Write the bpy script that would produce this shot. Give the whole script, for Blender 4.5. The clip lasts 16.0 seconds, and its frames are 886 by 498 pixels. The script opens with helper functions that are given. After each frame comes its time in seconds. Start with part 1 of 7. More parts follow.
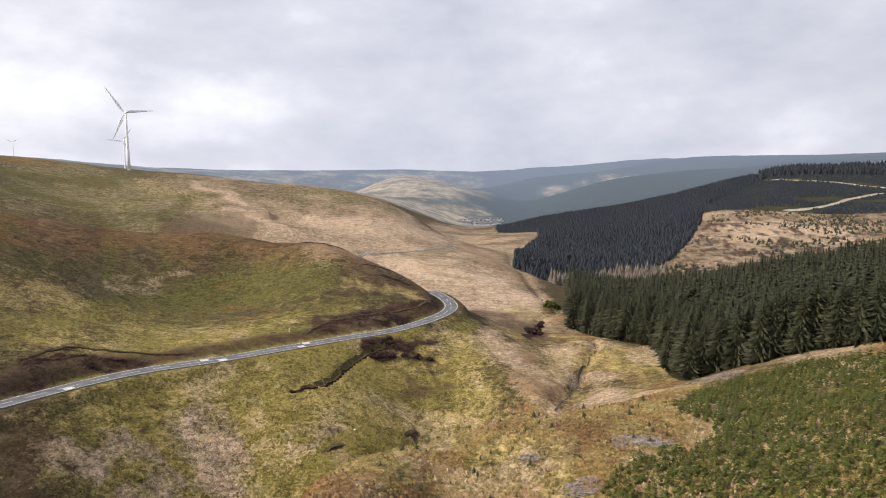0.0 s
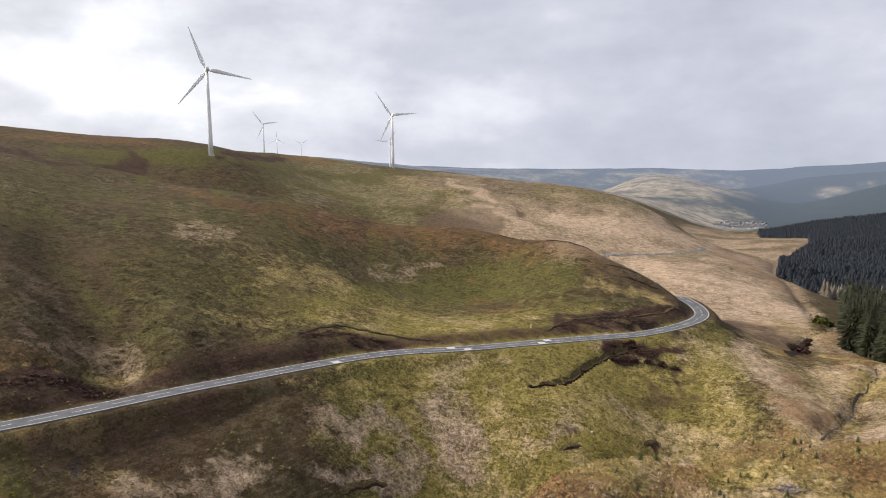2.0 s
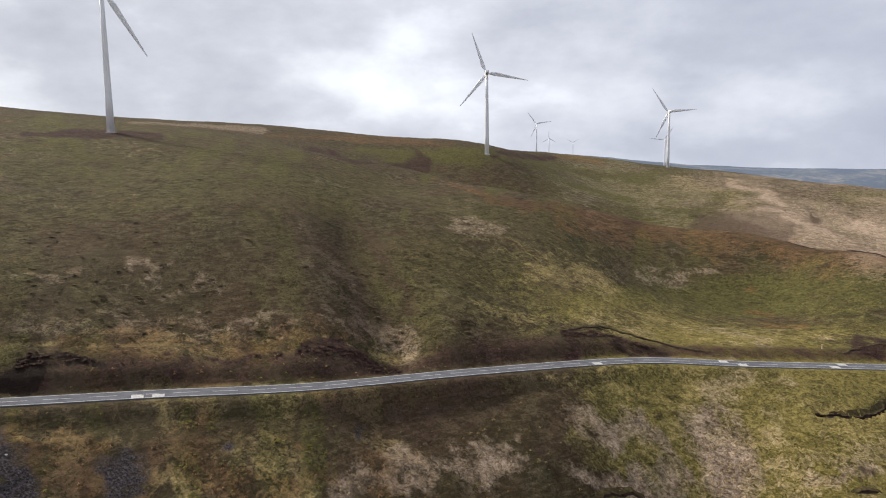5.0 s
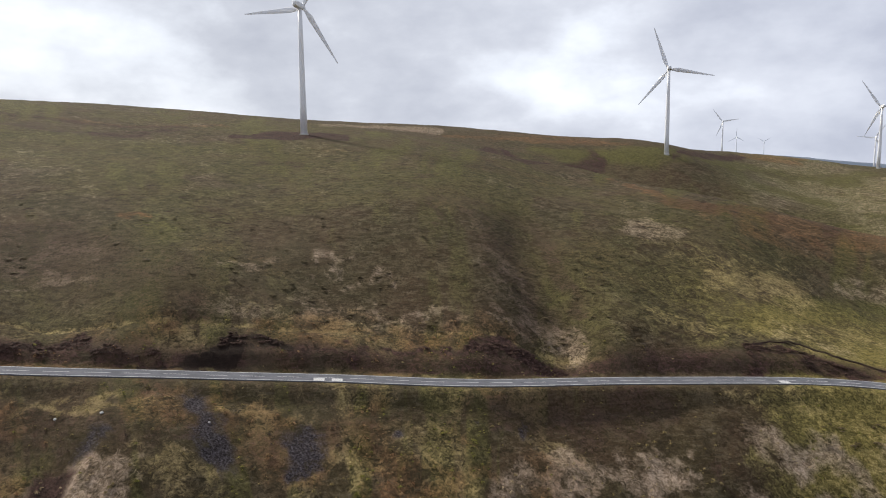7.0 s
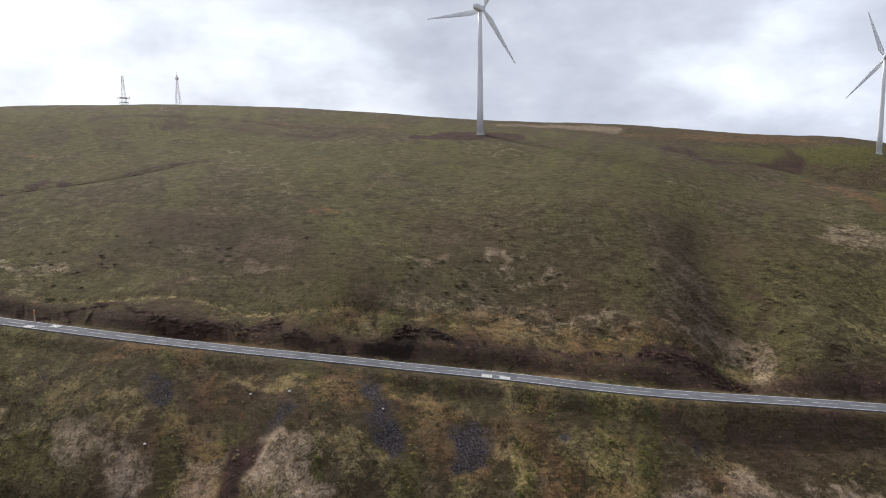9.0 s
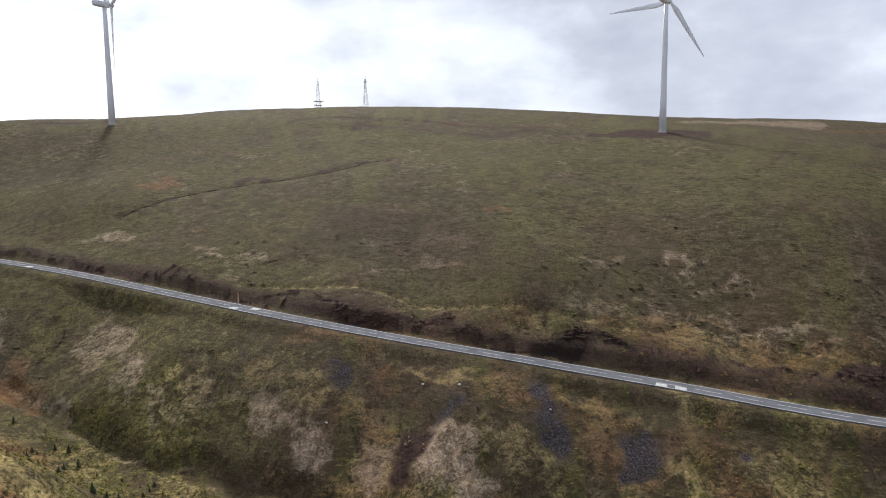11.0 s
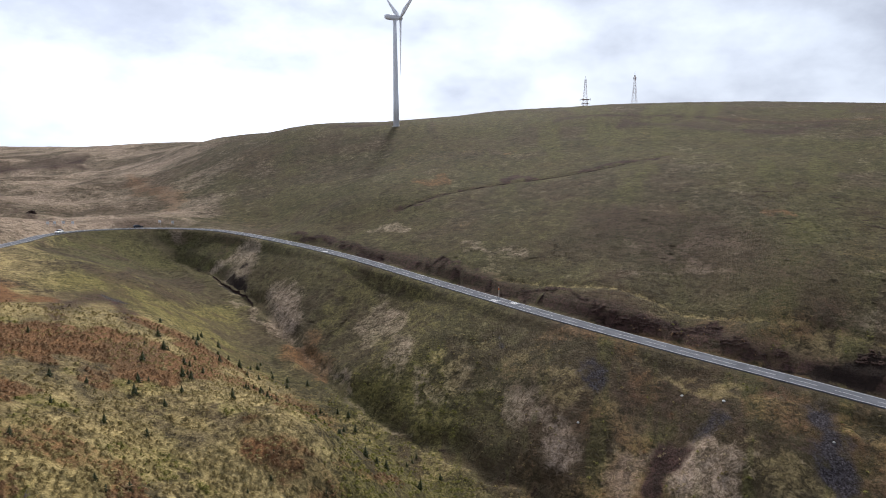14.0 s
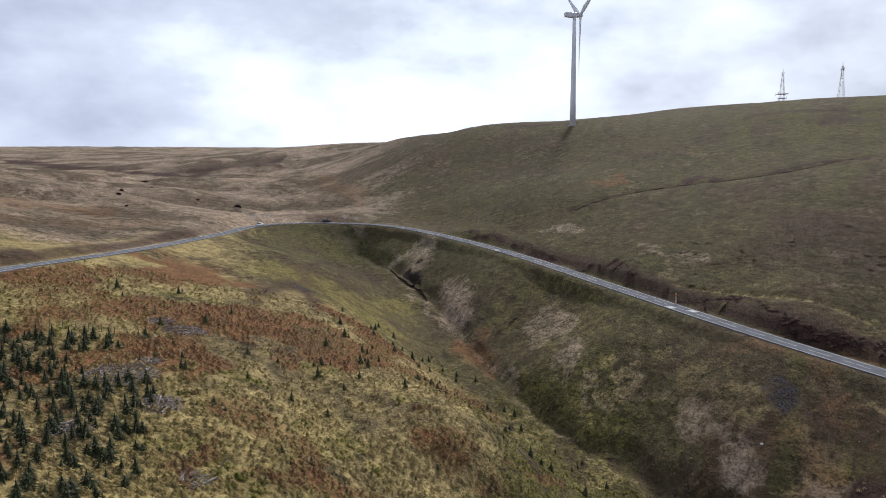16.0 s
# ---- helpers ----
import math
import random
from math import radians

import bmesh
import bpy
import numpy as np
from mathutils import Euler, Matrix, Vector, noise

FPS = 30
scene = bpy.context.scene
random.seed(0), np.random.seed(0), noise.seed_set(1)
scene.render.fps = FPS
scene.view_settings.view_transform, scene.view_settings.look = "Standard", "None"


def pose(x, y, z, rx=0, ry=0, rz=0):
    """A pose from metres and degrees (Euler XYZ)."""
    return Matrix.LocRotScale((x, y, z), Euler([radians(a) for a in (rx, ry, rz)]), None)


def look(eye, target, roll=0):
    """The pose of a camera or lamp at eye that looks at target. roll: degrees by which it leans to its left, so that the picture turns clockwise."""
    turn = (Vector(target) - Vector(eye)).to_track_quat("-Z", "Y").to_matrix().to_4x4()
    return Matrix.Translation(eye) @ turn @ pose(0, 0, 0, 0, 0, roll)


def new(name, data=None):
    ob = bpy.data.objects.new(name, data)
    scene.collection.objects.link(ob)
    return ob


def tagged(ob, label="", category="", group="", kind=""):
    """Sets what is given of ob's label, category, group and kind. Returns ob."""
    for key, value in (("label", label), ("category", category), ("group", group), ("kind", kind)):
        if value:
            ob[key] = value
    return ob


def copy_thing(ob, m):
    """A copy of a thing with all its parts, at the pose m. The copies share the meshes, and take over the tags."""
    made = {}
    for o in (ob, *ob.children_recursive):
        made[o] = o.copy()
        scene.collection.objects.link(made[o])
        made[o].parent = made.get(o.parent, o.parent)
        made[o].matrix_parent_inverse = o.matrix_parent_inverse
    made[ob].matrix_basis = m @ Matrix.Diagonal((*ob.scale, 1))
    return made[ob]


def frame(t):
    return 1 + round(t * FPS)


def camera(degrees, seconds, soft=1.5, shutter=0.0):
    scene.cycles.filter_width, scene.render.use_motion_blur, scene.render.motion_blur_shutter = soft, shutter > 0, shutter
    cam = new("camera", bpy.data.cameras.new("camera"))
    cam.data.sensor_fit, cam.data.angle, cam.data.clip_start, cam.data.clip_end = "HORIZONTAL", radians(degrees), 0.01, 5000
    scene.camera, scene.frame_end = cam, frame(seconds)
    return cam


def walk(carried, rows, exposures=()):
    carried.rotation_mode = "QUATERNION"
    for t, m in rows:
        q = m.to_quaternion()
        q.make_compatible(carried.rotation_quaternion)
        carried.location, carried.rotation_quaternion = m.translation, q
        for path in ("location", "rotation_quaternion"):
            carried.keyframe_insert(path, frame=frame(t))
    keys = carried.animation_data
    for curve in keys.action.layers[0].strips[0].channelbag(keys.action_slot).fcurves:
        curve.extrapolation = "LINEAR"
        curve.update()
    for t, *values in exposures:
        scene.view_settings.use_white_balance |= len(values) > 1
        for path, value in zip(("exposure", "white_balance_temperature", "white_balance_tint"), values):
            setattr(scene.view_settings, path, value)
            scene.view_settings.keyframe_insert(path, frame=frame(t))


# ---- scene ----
cam = camera(65.0, 16.0, soft=1.0)
PATH = [
    (0.0, -0.16, -7.59, 0.21),
    (0.5, 4.66, -7.62, 0.29),
    (1.0, 9.75, -7.60, 0.36),
    (1.5, 14.83, -7.60, 0.41),
    (2.0, 19.92, -7.60, 0.46),
    (2.5, 23.96, -7.59, 0.49),
    (3.0, 27.56, -7.57, 0.51),
    (3.5, 31.14, -7.56, 0.53),
    (4.0, 34.74, -7.55, 0.54),
    (6.5, 52.28, -7.40, 0.53),
    (7.0, 55.86, -7.37, 0.52),
    (7.5, 59.45, -7.35, 0.52),
    (8.0, 63.05, -7.32, 0.51),
    (8.5, 66.66, -7.29, 0.50),
    (9.0, 70.04, -7.27, 0.49),
    (11.5, 87.93, -7.26, 0.46),
    (12.0, 91.51, -7.26, 0.45),
    (12.5, 95.11, -7.22, 0.44),
    (13.0, 98.70, -7.21, 0.44),
    (13.5, 102.07, -7.19, 0.43),
    (14.0, 105.64, -7.20, 0.42),
    (14.5, 109.23, -7.18, 0.41),
    (15.0, 112.82, -7.17, 0.39),
    (15.5, 116.42, -7.16, 0.37),
    (16.0, 119.83, -7.14, 0.34),
]
# seconds, yaw, pitch, roll: the drone hovers and turns to its left
walk(cam, [(t, pose(0, 0, 0, 90 + pitch, roll, yaw)) for t, yaw, pitch, roll in PATH],
     exposures=[(0.0, 0.22, 6500, 9.4), (2.0, 0.04, 6400, 9.2), (4.0, -0.10, 6250, 9.0), (7.0, -0.12, 6100, 8.6), (9.0, -0.14, 5950, 8.8),
                (12.0, -0.06, 5850, 8.9), (14.0, -0.25, 5700, 8.9), (16.0, -0.38, 5650, 9.2)])

# ---- sky, sun ----
SUN_AZ, SUN_EL = 100.0, 35.0  # bearing to the left of the first view, height above the horizon
world = bpy.data.worlds.new("sky")
scene.world = world
world.use_nodes = True
wn, wl = world.node_tree.nodes, world.node_tree.links
wn.clear()
w_out = wn.new("ShaderNodeOutputWorld")
w_bg = wn.new("ShaderNodeBackground")
w_sky = wn.new("ShaderNodeTexSky")
w_sky.sky_type, w_sky.sun_disc = "NISHITA", False
w_sky.sun_elevation, w_sky.sun_rotation = radians(SUN_EL), radians(-SUN_AZ)
w_sky.air_density, w_sky.dust_density = 1.0, 2.0
w_co = wn.new("ShaderNodeTexCoord")


def w_math(op, a, b=None):
    n = wn.new("ShaderNodeMath")
    n.operation = op
    for i, v in enumerate((a, b)):
        if v is not None:
            if isinstance(v, (int, float)):
                n.inputs[i].default_value = v
            else:
                wl.new(v, n.inputs[i])
    return n.outputs[0]


def w_noise(scale, detail, rough, loc, stretch):
    m = wn.new("ShaderNodeMapping")
    m.inputs["Location"].default_value = loc
    m.inputs["Scale"].default_value = stretch
    wl.new(w_co.outputs["Generated"], m.inputs["Vector"])
    n = wn.new("ShaderNodeTexNoise")
    n.inputs["Scale"].default_value, n.inputs["Detail"].default_value, n.inputs["Roughness"].default_value = scale, detail, rough
    n.inputs["Distortion"].default_value = 0.0
    wl.new(m.outputs[0], n.inputs["Vector"])
    return n.outputs[0]


def w_ramp(fac, stops):
    n = wn.new("ShaderNodeValToRGB")
    wl.new(fac, n.inputs[0])
    e = n.color_ramp.elements
    while len(e) < len(stops):
        e.new(0.5)
    for k, (p, c) in zip(e, stops):
        k.position, k.color = p, (*c, 1)
    return n.outputs[0]


# two layers of stratocumulus: grey bellies, white tops, few blue gaps
w_big = w_noise(2.1, 5, 0.5, (7.4, 1.9, 0.6), (1, 1, 2.4))
w_fine = w_noise(4.2, 6, 0.55, (0.3, 5.1, 1.0), (1, 1, 1.9))
w_sum = w_math("ADD", w_math("MULTIPLY", w_big, 0.5), w_math("MULTIPLY", w_fine, 0.5))
# the overcast is thinner and brighter on the sun's side
w_sep = wn.new("ShaderNodeSeparateXYZ")
wl.new(w_co.outputs["Generated"], w_sep.inputs[0])
w_side = w_math("ADD", w_math("MULTIPLY", w_sep.outputs[0], -math.sin(radians(95))), w_math("MULTIPLY", w_sep.outputs[1], math.cos(radians(95))))
# the unseen sky opposite is brightened too, added to lift the turbines' faces
w_side = w_math("POWER", w_math("MAXIMUM", w_side, w_math("MULTIPLY", w_side, -0.6)), 1.2)
w_sum = w_math("ADD", w_math("ADD", w_math("MULTIPLY", w_sum, 0.52), 0.224), w_math("MULTIPLY", w_side, 0.175))
w_cloud = w_ramp(w_sum, [(0.34, (0.36, 0.39, 0.47)), (0.46, (0.51, 0.53, 0.62)), (0.53, (0.66, 0.67, 0.755)), (0.60, (0.95, 0.95, 1.01)), (0.70, (1.75, 1.75, 1.78))])
w_gap = w_ramp(w_sum, [(0.60, (1, 1, 1)), (0.78, (0.75, 0.75, 0.75))])
w_skyc = wn.new("ShaderNodeVectorMath")
w_skyc.operation = "SCALE"
wl.new(w_sky.outputs[0], w_skyc.inputs[0])
w_skyc.inputs[3].default_value = 0.12
w_mix = wn.new("ShaderNodeMix")
w_mix.data_type = "RGBA"
wl.new(w_gap, w_mix.inputs[0])
wl.new(w_skyc.outputs[0], w_mix.inputs[6])
wl.new(w_cloud, w_mix.inputs[7])
wl.new(w_mix.outputs[2], w_bg.inputs[0])
# the cloud deck is brightest down the valley
w_front = w_math("POWER", w_math("MAXIMUM", w_sep.outputs[1], 0.0), 2.0)
w_back = w_math("MULTIPLY", w_math("MAXIMUM", w_math("MULTIPLY", w_sep.outputs[1], -1.0), 0.0), 0.6)
wl.new(w_math("MULTIPLY", w_math("ADD", w_math("ADD", w_math("MULTIPLY", w_front, 0.35), w_back), 0.95), 0.78), w_bg.inputs[1])
wl.new(w_bg.outputs[0], w_out.inputs[0])

sun = new("sun", bpy.data.lights.new("sun", "SUN"))
sun.data.energy, sun.data.angle, sun.data.color = 5.0, radians(9.0), (1.0, 0.87, 0.69)
s_a, s_e = radians(SUN_AZ), radians(SUN_EL)
sun.matrix_world = look((0, 0, 0), (math.sin(s_a) * math.cos(s_e), -math.cos(s_a) * math.cos(s_e), -math.sin(s_e)))

# ---- materials ----


class Nodes:
    """Short hand for building a material's nodes."""

    def __init__(self, name):
        self.mat = bpy.data.materials.new(name)
        self.mat.use_nodes = True
        self.t = self.mat.node_tree
        self.t.nodes.clear()
        self.out = self.t.nodes.new("ShaderNodeOutputMaterial")
        self.bsdf = self.t.nodes.new("ShaderNodeBsdfPrincipled")
        self.t.links.new(self.bsdf.outputs[0], self.out.inputs[0])
        self.co = self.t.nodes.new("ShaderNodeTexCoord").outputs["Object"]

    def put(self, v, socket):
        if v is None:
            return
        if isinstance(v, (int, float)):
            socket.default_value = v
        elif isinstance(v, tuple):
            socket.default_value = v if len(v) == 4 or socket.type == "VECTOR" else (*v, 1)
        else:
            self.t.links.new(v, socket)

    def math(self, op, a, b=None, clamp=False):
        n = self.t.nodes.new("ShaderNodeMath")
        n.operation, n.use_clamp = op, clamp
        self.put(a, n.inputs[0])
        self.put(b, n.inputs[1])
        return n.outputs[0]

    def noise(self, scale, detail=4, rough=0.55, stretch=(1, 1, 1), distort=0.0, loc=(0, 0, 0)):
        m = self.t.nodes.new("ShaderNodeMapping")
        m.inputs["Scale"].default_value, m.inputs["Location"].default_value = stretch, loc
        self.put(self.co, m.inputs[0])
        n = self.t.nodes.new("ShaderNodeTexNoise")
        n.inputs["Scale"].default_value, n.inputs["Detail"].default_value = scale, detail
        n.inputs["Roughness"].default_value, n.inputs["Distortion"].default_value = rough, distort
        self.put(m.outputs[0], n.inputs["Vector"])
        return n.outputs[0]

    def ramp(self, fac, stops):
        n = self.t.nodes.new("ShaderNodeValToRGB")
        self.put(fac, n.inputs[0])
        e = n.color_ramp.elements
        while len(e) < len(stops):
            e.new(0.5)
        for k, (p, c) in zip(e, stops):
            k.position, k.color = p, (*c, 1) if isinstance(c, tuple) else (c, c, c, 1)
        return n.outputs[0]

    def mix(self, fac, a, b, blend="MIX"):
        n = self.t.nodes.new("ShaderNodeMix")
        n.data_type, n.blend_type = "RGBA", blend
        self.put(fac, n.inputs[0])
        self.put(a, n.inputs[6])
        self.put(b, n.inputs[7])
        return n.outputs[2]

    def attr(self, name):
        n = self.t.nodes.new("ShaderNodeAttribute")
        n.attribute_name = name
        return n

    def rand(self):
        return self.t.nodes.new("ShaderNodeObjectInfo").outputs["Random"]

    def island(self):
        return self.t.nodes.new("ShaderNodeNewGeometry").outputs["Random Per Island"]

    def bump(self, height, strength, distance):
        n = self.t.nodes.new("ShaderNodeBump")
        n.inputs["Strength"].default_value, n.inputs["Distance"].default_value = strength, distance
        self.put(height, n.inputs["Height"])
        self.put(n.outputs[0], self.bsdf.inputs["Normal"])

    def done(self, color, rough=0.8, metal=0.0, spec=0.3):
        self.put(color, self.bsdf.inputs["Base Color"])
        self.put(rough, self.bsdf.inputs["Roughness"])
        self.put(metal, self.bsdf.inputs["Metallic"])
        self.put(spec, self.bsdf.inputs["Specular IOR Level"])
        return self.mat


def two_tone(name, a, b, scale, rough=0.8, metal=0.0, bump=0.0, spec=0.3):
    n = Nodes(name)
    big, fine = n.noise(scale, 4), n.noise(scale * 9, 3)
    f = n.math("ADD", n.math("MULTIPLY", big, 0.65), n.math("MULTIPLY", fine, 0.35))
    if bump:
        n.bump(fine, 0.5, bump)
    return n.done(n.mix(n.ramp(f, [(0.35, 0.0), (0.65, 1.0)]), a, b), rough, metal, spec)


def ground_material():
    """Moorland: rough grass in olive, straw and green, with zones for bleached grass, bracken, heath, peat and scree."""
    n = Nodes("moor_grass")
    wide = n.noise(0.035, 5, 0.6, distort=0.6)
    mid = n.noise(0.22, 5, 0.65, distort=0.8, loc=(7, 3, 1))
    tuft = n.noise(0.95, 4, 0.62, distort=1.2, loc=(1, 9, 4))
    blade = n.noise(7.0, 3, 0.7, stretch=(1, 1, 0.5))
    ragged = n.math("ADD", n.math("MULTIPLY", mid, 0.55), n.math("MULTIPLY", tuft, 0.45))
    # sheep walks and drainage run level along the slopes
    tread = n.noise(0.30, 4, 0.6, stretch=(1, 1, 8), distort=0.4, loc=(2, 5, 8))
    base = n.mix(n.ramp(wide, [(0.36, 0.0), (0.62, 1.0)]), (0.088, 0.058, 0.032), (0.070, 0.057, 0.026))
    base = n.mix(n.ramp(ragged, [(0.48, 0.0), (0.66, 0.75)]), base, (0.150, 0.121, 0.078))
    base = n.mix(n.ramp(tread, [(0.34, 0.45), (0.45, 0.0)]), base, (0.052, 0.041, 0.023))
    base = n.mix(n.ramp(tread, [(0.55, 0.0), (0.70, 0.35)]), base, (0.165, 0.137, 0.100))
    base = n.mix(n.ramp(tuft, [(0.32, 0.85), (0.48, 0.0)]), base, (0.036, 0.030, 0.015))

    def zone(which, channel, lo, hi, color, base):
        a = n.attr(which)
        s = n.t.nodes.new("ShaderNodeSeparateColor")
        n.put(a.outputs["Color"], s.inputs[0])
        w = a.outputs["Alpha"] if channel == 3 else s.outputs[channel]
        v = n.math("ADD", w, n.math("MULTIPLY", n.math("SUBTRACT", ragged, 0.5), 1.7))
        m = n.math("MULTIPLY", n.ramp(v, [(lo, 0.0), (hi, 1.0)]), n.math("MINIMUM", n.math("MULTIPLY", w, 4.0), 1.0))
        return n.mix(m, base, color)

    green = n.mix(n.ramp(tuft, [(0.36, 0.0), (0.62, 1.0)]), (0.053, 0.053, 0.016), (0.150, 0.136, 0.046))
    # green again, lightened and yellowed as if in sunshine
    lime = n.mix(n.ramp(tuft, [(0.34, 0.0), (0.62, 1.0)]), (0.100, 0.084, 0.022), (0.295, 0.242, 0.080))
    straw = n.mix(n.ramp(tuft, [(0.38, 0.0), (0.58, 1.0)]), (0.31, 0.222, 0.148), (0.60, 0.462, 0.345))
    rust = n.mix(n.ramp(tuft, [(0.3, 0.0), (0.7, 1.0)]), (0.110, 0.053, 0.024), (0.300, 0.157, 0.066))
    heath = n.mix(n.ramp(tuft, [(0.35, 0.0), (0.65, 1.0)]), (0.022, 0.013, 0.011), (0.100, 0.056, 0.045))
    peat = n.mix(tuft, (0.008, 0.006, 0.005), (0.042, 0.026, 0.020))
    scree = n.mix(n.ramp(n.noise(2.6, 3, 0.7), [(0.42, 0.0), (0.64, 1.0)]), (0.020, 0.016, 0.018), (0.105, 0.092, 0.103))
    gold = n.mix(n.ramp(tuft, [(0.3, 0.0), (0.65, 1.0)]), (0.24, 0.178, 0.068), (0.56, 0.437, 0.195))
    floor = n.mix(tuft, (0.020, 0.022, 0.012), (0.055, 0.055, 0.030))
    base = zone("zone_a", 0, 0.15, 0.85, green, base)
    base = zone("zone_a", 3, 0.15, 0.80, lime, base)
    base = zone("zone_c", 0, 0.15, 0.85, gold, base)
    base = zone("zone_a", 1, 0.10, 0.95, straw, base)
    base = zone("zone_a", 2, 0.20, 0.85, rust, base)
    base = zone("zone_b", 0, 0.25, 0.75, heath, base)
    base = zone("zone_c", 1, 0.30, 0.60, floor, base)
    base = zone("zone_b", 2, 0.35, 0.75, scree, base)
    base = zone("zone_b", 1, 0.42, 0.58, peat, base)
    base = n.mix(n.ramp(blade, [(0.3, 0.45), (0.5, 0.0)]), base, (0.03, 0.026, 0.014))
    wisp = n.noise(3.0, 3, 0.7, stretch=(1, 1, 0.6), distort=1.0, loc=(3, 1, 7))
    base = n.mix(1.0, base, n.ramp(wisp, [(0.36, 0.80), (0.5, 1.0), (0.64, 1.20)]), "MULTIPLY")
    patchy = n.math("ADD", n.math("MULTIPLY", mid, 0.5), n.math("MULTIPLY", tread, 0.5))
    base = n.mix(0.85, base, n.ramp(patchy, [(0.36, 0.62), (0.5, 0.97), (0.62, 1.2)]), "MULTIPLY")
    strand = n.noise(0.02, 6, 0.7, distort=1.5, loc=(4, 4, 4))
    base = n.mix(n.ramp(strand, [(0.36, 0.35), (0.46, 0.0)]), base, (0.105, 0.082, 0.048))
    h = n.math("ADD", n.math("MULTIPLY", tuft, 0.8), n.math("MULTIPLY", blade, 0.25))
    n.bump(h, 1.0, 0.7)
    return n.done(base, 0.95, 0.0, 0.1)


def far_material():
    """The backdrop of distant hills behind the valley: pale pasture and dark woods, with haze painted in as a blue
    glow.
    """
    n = Nodes("distant_hills")
    a, b = n.noise(0.004, 5, 0.6, distort=0.7), n.noise(0.03, 5, 0.65)
    f = n.math("ADD", n.math("MULTIPLY", a, 0.6), n.math("MULTIPLY", b, 0.4))
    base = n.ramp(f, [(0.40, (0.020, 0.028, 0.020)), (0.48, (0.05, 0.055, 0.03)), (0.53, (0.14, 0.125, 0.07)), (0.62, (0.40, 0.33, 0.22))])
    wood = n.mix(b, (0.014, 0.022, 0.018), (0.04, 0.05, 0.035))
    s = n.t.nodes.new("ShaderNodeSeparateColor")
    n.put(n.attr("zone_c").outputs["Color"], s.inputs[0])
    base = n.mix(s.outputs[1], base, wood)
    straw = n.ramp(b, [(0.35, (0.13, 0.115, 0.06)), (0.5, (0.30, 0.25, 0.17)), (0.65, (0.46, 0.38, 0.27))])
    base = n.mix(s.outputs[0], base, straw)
    # distance haze painted in: blue emission, base colour fading to near black
    haze = s.outputs[2]
    n.put(n.mix(haze, (0, 0, 0), (0.29, 0.345, 0.47)), n.bsdf.inputs["Emission Color"])
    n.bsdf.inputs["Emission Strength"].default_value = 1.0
    return n.done(n.mix(haze, base, (0.02, 0.02, 0.02)), 1.0, 0.0, 0.0)


def needle_material(name, dark, light, tip):
    n = Nodes(name)
    v = n.math("ADD", n.math("MULTIPLY", n.island(), 0.5), n.math("MULTIPLY", n.noise(0.6, 4), 0.5))
    c = n.mix(n.ramp(v, [(0.25, 0.0), (0.75, 1.0)]), dark, light)
    c = n.mix(n.ramp(n.noise(3.0, 3), [(0.55, 0.0), (0.75, 0.6)]), c, tip)
    return n.done(c, 0.75, 0.0, 0.25)


